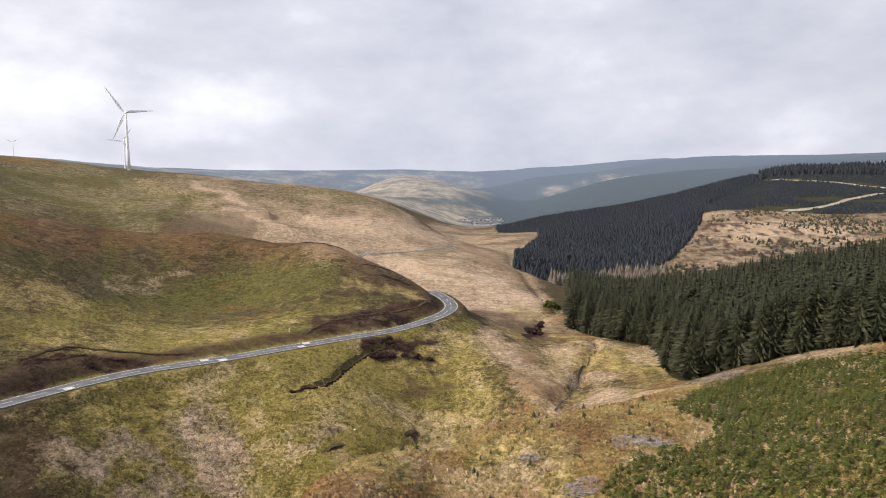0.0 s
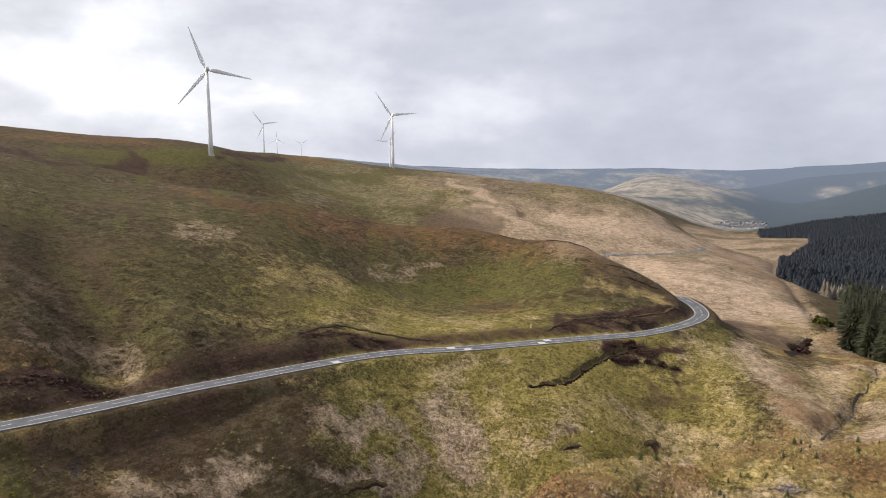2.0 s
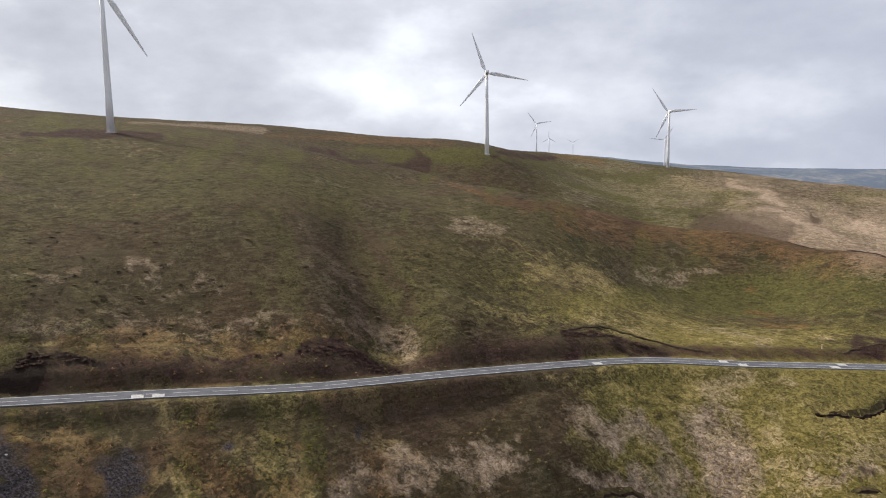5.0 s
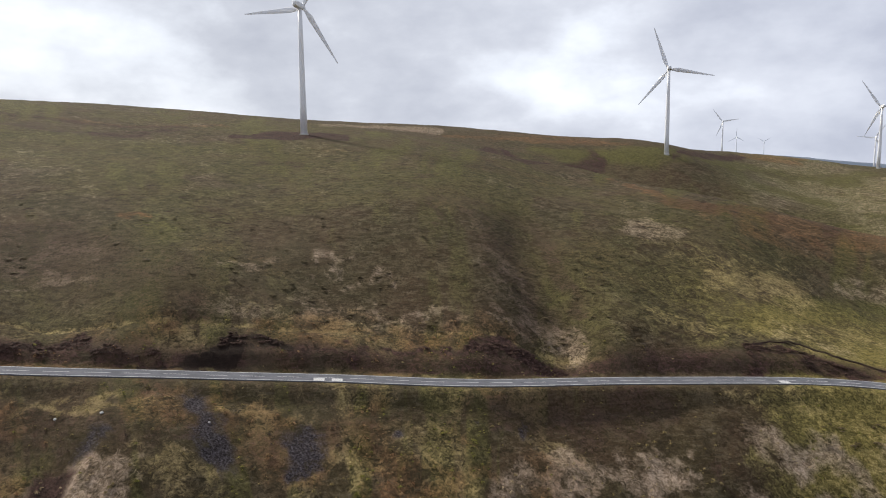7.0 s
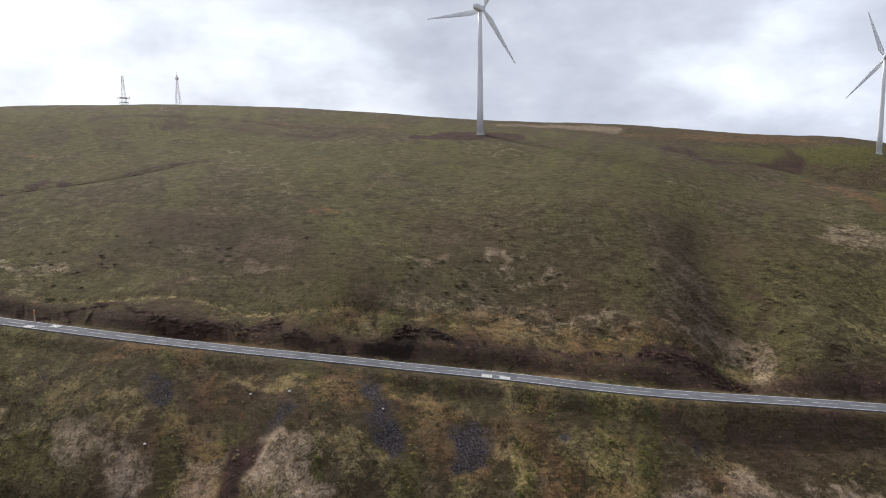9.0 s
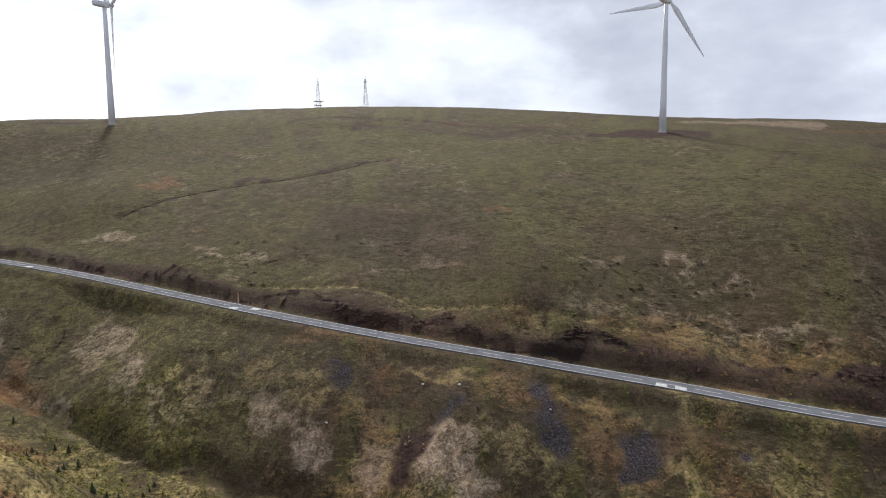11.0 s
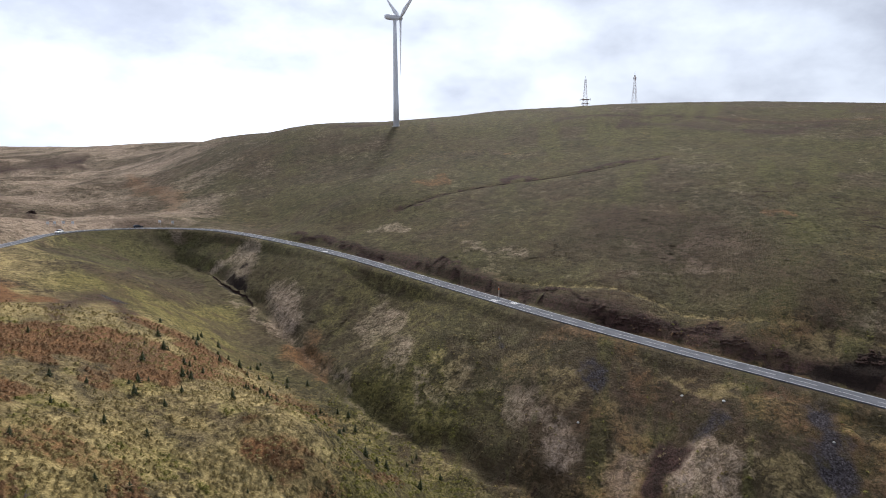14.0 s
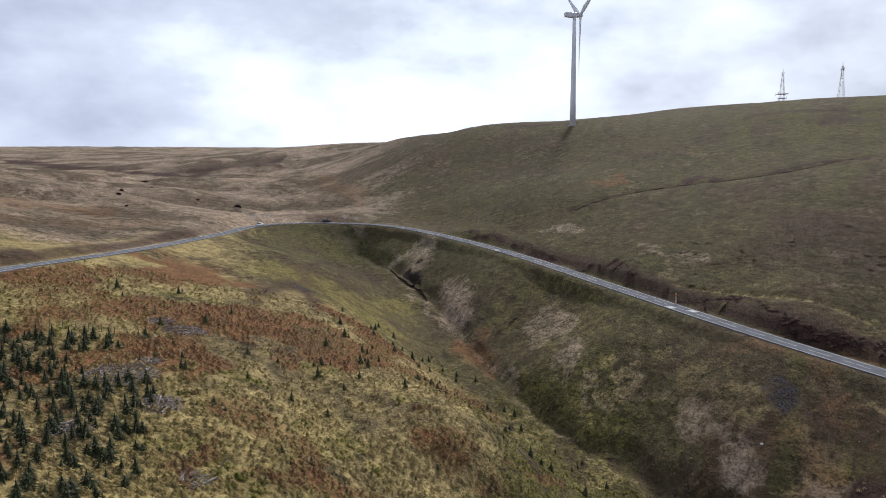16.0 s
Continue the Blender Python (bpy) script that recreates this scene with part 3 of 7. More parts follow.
cover_stroke("straw", 0.90, 4.4, 19.5, (-190, 613), (-160, 594), (-125, 554))
cover_stroke("straw", 0.90, 9.8, 40.2, (-116, 601), (-76, 579), (-39, 588), (-6, 627))
cover_stroke("green", 0.68, 6.0, 25.8, (-152, 656), (-124, 583), (-107, 554))
cover_stroke("green", 0.72, 6.4, 37.6, (-152, 719), (-103, 704), (-51, 688))
cover_stroke("heath", 0.60, 2.1, 10.0, (-162, 643), (-141, 594))
cover_stroke("heath", 0.50, 1.9, 6.8, (-65, 564), (-58, 581))
cover_stroke("straw", 0.94, 7.5, 44.0, (-37, 488), (-8, 431), (23, 404), (49, 355))
cover_stroke("straw", 0.57, 4.8, 58.8, (-27, 546), (10, 630))
cover_stroke("rust", 0.39, 5.0, 51.1, (19, 610), (39, 484), (52, 435))
cover_stroke("heath", 0.35, 5.6, 57.2, (26, 639), (45, 503))
cover_stroke("heath", 0.60, 2.9, 23.3, (14, 313), (29, 293), (41, 274))
cover_stroke("green", 0.64, 3.0, 20.7, (-38, 511), (4, 538))
cover_stroke("rust", 0.42, 2.6, 9.3, (52, 309), (46, 251), (46, 229))
cover_stroke("green", 0.64, 2.5, 8.9, (51, 235), (61, 228), (66, 215))
cover_stroke("gold", 0.81, 1.7, 7.0, (75, 229), (66, 201))
cover_stroke("straw", 0.82, 1.2, 5.3, (84, 164), (91, 158), (98, 152))
cover_stroke("straw", 0.85, 16.7, 95.8, (314, 740), (378, 746), (416, 707))
cover_stroke("straw", 0.57, 14.8, 69.9, (-183, 624), (-106, 586), (-38, 571))
cover_stroke("straw", 0.57, 10.5, 63.0, (-25, 492), (24, 425), (49, 372))
cover_stroke("gold", 0.47, 4.5, 14.5, (18, 220), (32, 211), (47, 216), (62, 217))
cover_stroke("gold", 0.52, 2.9, 3.9, (-23, 166), (-3, 184), (15, 184))
# round bearing 20
cover_stroke("green", 0.81, 7.3, 33.7, (-476, 423), (-444, 442), (-401, 492), (-424, 657), (-407, 754), (-295, 639), (-244, 570))
cover_stroke("heath", 0.85, 2.7, 19.2, (-487, 388), (-319, 290), (-419, 440))
cover_stroke("heath", 0.95, 3.7, 43.0, (-405, 535), (-432, 608), (-473, 710))
cover_stroke("rust", 0.42, 2.3, 14.1, (-559, 436), (-513, 480), (-452, 517))
cover_stroke("rust", 0.49, 3.0, 40.8, (-490, 761), (-439, 812))
cover_stroke("rust", 0.45, 2.3, 12.6, (-247, 281), (-188, 247), (-164, 261), (-150, 298), (-121, 315), (-138, 531), (-53, 300))
cover_stroke("heath", 0.40, 1.8, 8.3, (-209, 247), (-178, 253), (-161, 275))
cover_stroke("green", 0.47, 5.7, 23.4, (-250, 232), (-185, 209), (-154, 207))
cover_stroke("green", 0.77, 7.4, 17.9, (-108, 182), (-108, 243), (-83, 275), (-47, 271))
cover_stroke("gold", 0.47, 3.9, 11.1, (-132, 195), (-118, 216))
cover_stroke("straw", 0.29, 2.0, 2.8, (-140, 113), (-138, 125), (-119, 123))
cover_stroke("green", 0.59, 3.7, 5.0, (-153, 140), (-132, 133), (-110, 126))
cover_stroke("heath", 0.95, 1.7, 2.4, (-128, 95), (-125, 105), (-119, 118))
cover_stroke("heath", 0.80, 1.7, 3.1, (-97, 160), (-89, 168), (-78, 180))
cover_stroke("rust", 0.42, 2.0, 3.8, (-96, 162), (-87, 171), (-80, 179))
cover_stroke("heath", 0.45, 5.4, 5.9, (-109, 90), (-99, 108), (-95, 123))
cover_stroke("scree", 0.68, 1.4, 1.7, (-106, 91))
cover_stroke("scree", 0.68, 1.3, 1.6, (-107, 80))
cover_stroke("straw", 0.66, 2.6, 3.1, (-72, 125), (-66, 132), (-59, 137))
cover_stroke("straw", 0.66, 2.9, 2.9, (-59, 158), (-53, 152), (-48, 148))
cover_stroke("straw", 0.41, 1.6, 1.9, (-90, 105), (-83, 109))
cover_stroke("straw", 0.41, 1.5, 2.1, (-95, 95))
cover_stroke("straw", 0.37, 1.8, 2.5, (-78, 138), (-74, 144))
cover_stroke("green", 0.68, 2.3, 3.2, (-75, 150), (-79, 132))
cover_stroke("gold", 0.52, 4.0, 4.5, (-48, 159), (-33, 159))
cover_stroke("heath", 0.70, 0.9, 1.1, (-61, 132))
cover_stroke("heath", 0.50, 1.6, 1.9, (-79, 119), (-73, 119))
# broad heath, laid also to darken this side in place of cloud shade
cover_stroke("heath", 0.42, 11.3, 22.6, (-184, 147), (-143, 125))
cover_stroke("heath", 0.40, 5.2, 6.0, (-111, 87), (-96, 105))
cover_stroke("straw", 0.66, 9.4, 82.5, (-39, 670), (-7, 1161), (16, 645))
cover_stroke("straw", 0.57, 6.7, 51.4, (5, 577), (37, 507), (55, 452))
cover_stroke("rust", 0.28, 6.1, 62.1, (19, 637), (53, 603))
# round bearing 59
# wide heath cover that puts the hillside's cloud shade into its colour
cover_stroke("heath", 0.42, 10.5, 21.8, (-240, -9), (-221, 19), (-176, 43))
cover_stroke("heath", 0.36, 4.0, 4.9, (-147, -8), (-129, 18), (-121, 48))
cover_stroke("green", 0.47, 7.2, 34.4, (-375, -11), (-340, 43), (-315, 100), (-277, 139), (-223, 161), (-204, 174))
cover_stroke("heath", 0.60, 1.8, 9.4, (-457, -12), (-441, 28), (-422, 55), (-423, 108))
cover_stroke("rust", 0.35, 1.5, 10.9, (-477, 46), (-453, 102), (-463, 140))
cover_stroke("straw", 0.38, 2.2, 49.1, (-529, 236), (-617, 349), (-604, 408))
cover_stroke("rust", 0.42, 2.9, 26.5, (-557, 383), (-571, 448), (-523, 504), (-450, 519))
cover_stroke("heath", 0.70, 2.2, 54.0, (-465, 354), (-320, 281), (-423, 440))
cover_stroke("green", 0.81, 6.2, 20.3, (-468, 425), (-426, 457), (-388, 518), (-413, 683), (-361, 680))
cover_stroke("heath", 0.85, 2.6, 26.5, (-421, 553), (-461, 651), (-480, 738))
cover_stroke("rust", 0.49, 1.9, 6.3, (-272, 296), (-207, 262), (-174, 254), (-159, 265), (-144, 282))
cover_stroke("heath", 0.40, 1.0, 4.7, (-198, 257), (-167, 259))
cover_stroke("green", 0.68, 7.2, 13.8, (-219, 45), (-189, 37), (-172, 31))
cover_stroke("rust", 0.56, 1.0, 3.0, (-235, 39), (-232, 46))
cover_stroke("rust", 0.32, 0.9, 2.3, (-190, 41))
cover_stroke("heath", 0.50, 1.2, 7.0, (-244, 152), (-243, 163))
cover_stroke("heath", 0.50, 1.1, 5.8, (-313, 110), (-299, 127))
cover_stroke("heath", 0.50, 2.4, 6.6, (-197, 130), (-187, 125))
cover_stroke("straw", 0.37, 1.4, 2.7, (-199, -3), (-198, 14), (-193, 23))
cover_stroke("straw", 0.37, 1.3, 2.8, (-187, 54), (-185, 68))
cover_stroke("straw", 0.33, 1.1, 2.1, (-186, 82), (-180, 90))
cover_stroke("straw", 0.41, 1.2, 2.2, (-173, 76), (-166, 94))
cover_stroke("straw", 0.37, 1.3, 2.2, (-158, 84), (-149, 96))
cover_stroke("straw", 0.41, 1.7, 2.9, (-142, 113), (-132, 115))
cover_stroke("straw", 0.41, 1.4, 2.1, (-131, 120), (-121, 124))
cover_stroke("straw", 0.25, 3.5, 5.7, (-169, 45), (-155, 77), (-139, 100))
cover_stroke("straw", 0.23, 3.2, 7.3, (-222, -1), (-212, 26))
cover_stroke("heath", 0.45, 2.8, 5.9, (-175, 159), (-148, 144), (-134, 136))
cover_stroke("green", 0.51, 4.6, 7.3, (-151, 149), (-123, 133), (-110, 129))
cover_stroke("straw", 0.37, 2.4, 3.6, (-150, 121), (-137, 125), (-120, 122))
cover_stroke("straw", 0.29, 2.0, 4.3, (-167, 130), (-152, 130))
cover_stroke("green", 0.72, 3.2, 3.9, (-135, 133), (-118, 127), (-110, 127))
cover_stroke("gold", 0.19, 5.4, 14.3, (-162, 197), (-137, 213), (-125, 232))
cover_stroke("gold", 0.28, 3.3, 7.6, (-121, 152), (-107, 169), (-99, 186))
cover_stroke("straw", 0.33, 2.9, 8.3, (-170, 197), (-153, 206))
cover_stroke("green", 0.34, 3.7, 8.7, (-119, 161), (-106, 180))
cover_stroke("heath", 0.80, 2.0, 2.2, (-176, -8), (-170, 8), (-161, 24), (-153, 40), (-145, 57), (-136, 75), (-126, 91), (-120, 112))
cover_stroke("peat", 0.85, 0.9, 0.7, (-158, 28), (-154, 38), (-148, 49), (-144, 57))
cover_stroke("heath", 0.70, 1.8, 2.5, (-96, 158), (-90, 166), (-86, 173))
cover_stroke("rust", 0.42, 1.8, 2.8, (-97, 158), (-91, 165), (-87, 172))
cover_stroke("gold", 0.38, 3.1, 4.0, (-132, 45), (-123, 40))
cover_stroke("gold", 0.57, 1.5, 1.7, (-124, 59), (-116, 56), (-108, 53))
cover_stroke("gold", 0.43, 1.4, 1.1, (-89, 138), (-79, 157))
cover_stroke("scree", 0.81, 3.3, 4.8, (-130, 33))
cover_stroke("scree", 0.77, 1.5, 1.8, (-130, 16))
cover_stroke("scree", 0.77, 2.5, 3.3, (-119, 48))
cover_stroke("scree", 0.68, 1.9, 2.3, (-112, 64))
cover_stroke("scree", 0.72, 1.6, 2.2, (-104, 88))
cover_stroke("straw", 0.66, 2.2, 2.2, (-130, -0), (-124, 13), (-117, 19))
cover_stroke("straw", 0.41, 0.8, 1.0, (-122, 27))
cover_stroke("straw", 0.61, 2.6, 2.9, (-97, 77), (-96, 89), (-88, 104), (-81, 112))
cover_stroke("straw", 0.41, 2.0, 2.2, (-79, 136))
cover_stroke("heath", 1.00, 2.7, 3.0, (-128, 7), (-125, 6))
cover_stroke("green", 0.34, 1.4, 1.2, (-160, -8), (-140, 31), (-114, 83), (-95, 130))
cover_stroke("heath", 0.40, 3.4, 4.6, (-146, -3), (-128, 23), (-113, 68), (-101, 102))
cover_stroke("heath", 1.00, 1.4, 11.6, (-406, 130), (-401, 163), (-388, 195))
# round bearing 88
cover_stroke("green", 0.55, 4.4, 23.3, (-428, -30), (-393, 51), (-357, 105), (-315, 132))
cover_stroke("heath", 0.75, 1.7, 10.7, (-492, -228), (-485, -168))
cover_stroke("heath", 0.60, 1.5, 10.2, (-482, -53), (-470, 42), (-445, 112))
cover_stroke("rust", 0.56, 1.7, 7.4, (-325, -105), (-327, -90))
cover_stroke("rust", 0.42, 1.3, 5.8, (-398, -74), (-397, -68))
cover_stroke("heath", 0.90, 0.8, 3.3, (-288, -102), (-306, -71), (-326, -42), (-333, -11), (-339, 14))
cover_stroke("green", 0.34, 2.8, 10.1, (-296, -76), (-264, -30), (-276, -9))
cover_stroke("straw", 0.33, 1.8, 5.4, (-265, -105), (-253, -84))
cover_stroke("straw", 0.33, 1.8, 4.7, (-225, -55), (-218, -35))
cover_stroke("straw", 0.37, 1.9, 4.1, (-203, 14), (-195, 17))
cover_stroke("heath", 0.70, 1.8, 2.5, (-266, -137), (-234, -93), (-211, -59), (-185, -22), (-172, 1), (-162, 21), (-153, 40))
cover_stroke("straw", 0.49, 5.3, 9.7, (-208, -114), (-201, -110))
cover_stroke("straw", 0.45, 4.2, 9.3, (-186, -73), (-180, -72))
cover_stroke("straw", 0.41, 3.2, 6.2, (-170, -61), (-163, -57))
cover_stroke("straw", 0.41, 1.6, 1.9, (-153, -48), (-153, -43))
cover_stroke("straw", 0.41, 1.9, 2.6, (-147, -26), (-143, -22))
cover_stroke("straw", 0.57, 2.6, 2.8, (-133, -13), (-128, -13))
cover_stroke("straw", 0.70, 3.1, 3.7, (-129, -1), (-123, -2))
cover_stroke("straw", 0.74, 4.4, 5.0, (-124, 10), (-115, 15))
cover_stroke("rust", 0.56, 4.1, 8.3, (-180, -91), (-171, -83))
cover_stroke("rust", 0.39, 1.6, 1.8, (-125, -14), (-122, -13))
cover_stroke("green", 0.55, 7.1, 12.0, (-204, -89), (-192, -88))
cover_stroke("green", 0.51, 4.6, 5.4, (-152, -52), (-145, -42))
cover_stroke("green", 0.51, 3.5, 4.3, (-145, -34), (-137, -31))
cover_stroke("green", 0.47, 3.0, 3.7, (-143, -7), (-138, -5))
cover_stroke("gold", 0.43, 1.5, 2.2, (-144, 2), (-145, 8), (-136, 29), (-132, 43))
cover_stroke("scree", 0.68, 1.4, 2.7, (-171, -33))
cover_stroke("scree", 0.59, 1.5, 2.8, (-158, -19))
cover_stroke("scree", 0.77, 3.1, 4.4, (-148, -8))
cover_stroke("scree", 0.68, 2.8, 3.6, (-131, 14))
cover_stroke("scree", 0.85, 4.1, 5.9, (-132, 33), (-126, 33))
cover_stroke("scree", 0.77, 3.8, 4.4, (-122, 49), (-117, 47))
cover_stroke("heath", 1.00, 2.4, 3.0, (-127, 5), (-119, 4))
cover_stroke("green", 0.51, 1.3, 2.1, (-145, -89), (-149, -67), (-140, -47))
cover_stroke("heath", 0.30, 3.7, 5.0, (-135, -5), (-146, -18), (-162, -39))
cover_stroke("heath", 0.35, 3.7, 6.5, (-147, 19), (-144, 50), (-133, 69))
# round bearing 109
# more broad heath, part vegetation, part cloud shade painted on the slope
cover_stroke("heath", 0.42, 10.9, 22.5, (-226, 6), (-184, 34))
cover_stroke("heath", 0.40, 6.1, 7.5, (-142, 5), (-127, 23))
# round bearing 120
cover_stroke("straw", 0.28, 2.6, 39.9, (-189, -349), (-206, -345))
cover_stroke("rust", 0.50, 1.9, 14.8, (-138, -262), (-155, -258), (-172, -247))
cover_stroke("rust", 0.36, 1.7, 10.8, (-114, -219), (-144, -224), (-172, -216))
cover_stroke("heath", 0.77, 5.0, 47.4, (-528, -998), (-484, -744), (-472, -604), (-548, -571), (-591, -546))
cover_stroke("straw", 0.16, 6.6, 57.8, (-426, -494), (-397, -397), (-398, -336))
cover_stroke("rust", 0.50, 7.2, 48.6, (-423, -345), (-352, -263))
cover_stroke("heath", 0.59, 1.2, 18.4, (-285, -308), (-242, -243))
cover_stroke("heath", 0.42, 1.1, 7.2, (-243, -233), (-299, -200))
cover_stroke("gold", 0.52, 2.1, 11.8, (-89, -171), (-114, -177), (-150, -193))
cover_stroke("gold", 0.71, 2.0, 9.8, (-70, -131), (-84, -132), (-112, -142), (-105, -125))
cover_stroke("green", 0.55, 1.0, 4.8, (-89, -121), (-106, -119))
cover_stroke("heath", 0.65, 2.9, 16.0, (-119, -120), (-149, -133), (-132, -113))
cover_stroke("scree", 0.72, 1.1, 5.9, (-149, -133), (-148, -128))
cover_stroke("green", 0.42, 4.6, 21.3, (-153, -122), (-153, -103), (-164, -91))
cover_stroke("straw", 0.49, 5.5, 13.0, (-245, -152), (-235, -148))
cover_stroke("straw", 0.49, 4.2, 8.9, (-209, -115), (-201, -109))
cover_stroke("straw", 0.41, 1.6, 3.8, (-187, -79), (-185, -70))
cover_stroke("straw", 0.37, 2.7, 3.6, (-161, -58), (-158, -55))
cover_stroke("rust", 0.64, 4.1, 10.0, (-178, -94), (-165, -81))
cover_stroke("rust", 0.77, 1.6, 4.5, (-54, -106), (-63, -107))
cover_stroke("rust", 0.73, 1.7, 5.9, (-73, -93), (-97, -103), (-106, -90))
cover_stroke("rust", 0.73, 1.3, 3.0, (-60, -68), (-64, -63), (-67, -58))
cover_stroke("rust", 0.68, 1.0, 1.8, (-55, -61), (-46, -58))
cover_stroke("rust", 0.55, 1.1, 2.4, (-93, -42), (-109, -39))
cover_stroke("gold", 0.81, 2.0, 3.6, (-88, -83), (-91, -71), (-86, -58), (-87, -49))
cover_stroke("gold", 0.76, 1.1, 1.8, (-65, -53), (-78, -48))
cover_stroke("gold", 0.57, 1.3, 4.8, (-73, -115), (-79, -107))
cover_stroke("green", 0.64, 1.2, 3.2, (-59, -76), (-70, -80))
cover_stroke("green", 0.59, 1.1, 2.5, (-54, -67), (-70, -73))
cover_stroke("green", 0.42, 1.2, 3.0, (-80, -62), (-80, -69))
cover_stroke("heath", 0.65, 0.9, 2.3, (-57, -82), (-54, -76))
cover_stroke("heath", 0.60, 0.7, 1.3, (-47, -60), (-47, -57))
cover_stroke("straw", 0.29, 2.0, 2.8, (-160, -45), (-143, -18))
cover_stroke("straw", 0.33, 1.8, 2.0, (-139, -17), (-134, -12))
cover_stroke("green", 0.42, 1.9, 2.4, (-152, -47), (-136, -31))
cover_stroke("straw", 0.40, 10.2, 59.3, (-144, -274), (-187, -289), (-284, -359))
cover_stroke("straw", 0.32, 5.5, 48.0, (-294, -351), (-347, -363))
# the pass and the head of the ravine
cover_stroke("straw", 0.60, 1.2, 11.8, (-417, -583), (-453, -582), (-499, -590), (-557, -580))
cover_stroke("heath", 0.51, 3.4, 31.2, (-490, -650), (-534, -631), (-589, -613), (-631, -575))
# shadow in a fold of the pass, laid on as dark heath
cover_stroke("heath", 0.38, 2.8, 25.4, (-341, -410), (-336, -371), (-321, -333))
cover_stroke("heath", 0.30, 1.4, 21.9, (-180, -298), (-202, -302), (-195, -266))
cover_stroke("straw", 0.40, 4.0, 26.7, (-357, -362), (-359, -329), (-358, -294))
cover_stroke("green", 0.33, 3.5, 14.6, (-363, -245), (-384, -242), (-364, -205))
cover_stroke("straw", 0.44, 4.1, 25.8, (-383, -292), (-336, -251), (-288, -211))
cover_stroke("rust", 0.27, 3.1, 17.7, (-392, -302), (-357, -269))
cover_stroke("gold", 0.76, 1.6, 9.8, (-106, -172), (-130, -185), (-148, -189))
cover_stroke("gold", 0.76, 2.0, 10.6, (-80, -131), (-95, -136), (-121, -151), (-123, -146))
cover_stroke("green", 0.51, 1.1, 5.9, (-91, -129), (-102, -124), (-128, -137))
cover_stroke("green", 0.47, 1.8, 8.0, (-156, -121), (-148, -105), (-152, -93), (-145, -76))
cover_stroke("green", 0.51, 1.7, 6.9, (-166, -119), (-156, -99), (-144, -79), (-137, -64))
cover_stroke("heath", 0.50, 2.3, 17.8, (-172, -158), (-156, -136), (-213, -177))
cover_stroke("heath", 0.45, 1.7, 13.6, (-192, -154), (-220, -155))
cover_stroke("green", 0.36, 2.0, 7.9, (-203, -201), (-235, -209))
cover_stroke("green", 0.51, 2.8, 6.2, (-222, -98), (-198, -80), (-167, -64))
cover_stroke("green", 0.47, 2.9, 4.0, (-199, -65), (-165, -51), (-151, -49))
cover_stroke("green", 0.42, 2.4, 3.3, (-181, -44), (-157, -35), (-144, -34))
cover_stroke("green", 0.47, 2.0, 2.9, (-160, -31), (-144, -24))
cover_stroke("straw", 0.57, 2.1, 5.3, (-241, -166), (-245, -155))
cover_stroke("straw", 0.53, 1.7, 3.6, (-207, -117), (-210, -112))
cover_stroke("straw", 0.53, 1.9, 4.7, (-182, -73), (-184, -65))
cover_stroke("straw", 0.41, 1.3, 1.6, (-152, -50), (-157, -43))
cover_stroke("scree", 0.42, 1.3, 2.6, (-182, -88), (-166, -78), (-153, -66))
cover_stroke("straw", 0.41, 1.1, 1.6, (-215, -141), (-189, -103), (-153, -65), (-140, -46))


def polar(x, y):
    return np.arctan2(-x, y), np.log(np.maximum(np.hypot(x, y), 6.0))


def smooth_land(points):
    """A smooth surface through the guide lines: cubic radial splines over bearing and log distance."""
    p = np.array(sorted(set(points)), float)
    a, v = polar(p[:, 0], p[:, 1])
    site = np.stack([np.cos(a) * 1.6, np.sin(a) * 1.6, v], -1)
    rise = np.arctan2(p[:, 2], np.hypot(p[:, 0], p[:, 1]))
    n = len(p)
    d = np.linalg.norm(site[:, None] - site[None], axis=2)
    m = np.zeros((n + 4, n + 4))
    m[:n, :n] = d ** 3 + np.eye(n) * 2e-5
    m[:n, n], m[:n, n + 1:] = 1, site
    m[n:, :n] = m[:n, n:].T
    w = np.linalg.solve(m, np.concatenate([rise, np.zeros(4)]))
    return site, w


def land_height(x, y, fitted):
    site, w = fitted
    n = len(site)
    a, v = polar(x, y)
    q = np.stack([np.cos(a) * 1.6, np.sin(a) * 1.6, v], -1)
    out = np.empty(len(q))
    for i in range(0, len(q), 4000):
        c = q[i:i + 4000]
        d2 = np.maximum((c ** 2).sum(1)[:, None] + (site ** 2).sum(1)[None] - 2 * c @ site.T, 0)
        out[i:i + 4000] = (d2 * np.sqrt(d2)) @ w[:n] + w[n] + c @ w[n + 1:]
    return np.tan(np.clip(out, -1.45, 0.5)) * np.exp(v)


def spline(points, step):
    """A smooth line through points (centripetal-like Catmull-Rom), cut into pieces of about one step."""
    p = np.array(points, float)
    p = np.vstack([2 * p[0] - p[1], p, 2 * p[-1] - p[-2]])
    out = []
    for i in range(1, len(p) - 2):
        n = max(2, int(np.linalg.norm(p[i + 1] - p[i]) / step))
        s = np.linspace(0, 1, n, endpoint=False)[:, None]
        a, b, c, d = p[i - 1], p[i], p[i + 1], p[i + 2]
        out.append(0.5 * (2 * b + (c - a) * s + (2 * a - 5 * b + 4 * c - d) * s ** 2 + (3 * b - a - 3 * c + d) * s ** 3))
    return np.vstack(out + [p[-2:-1]])


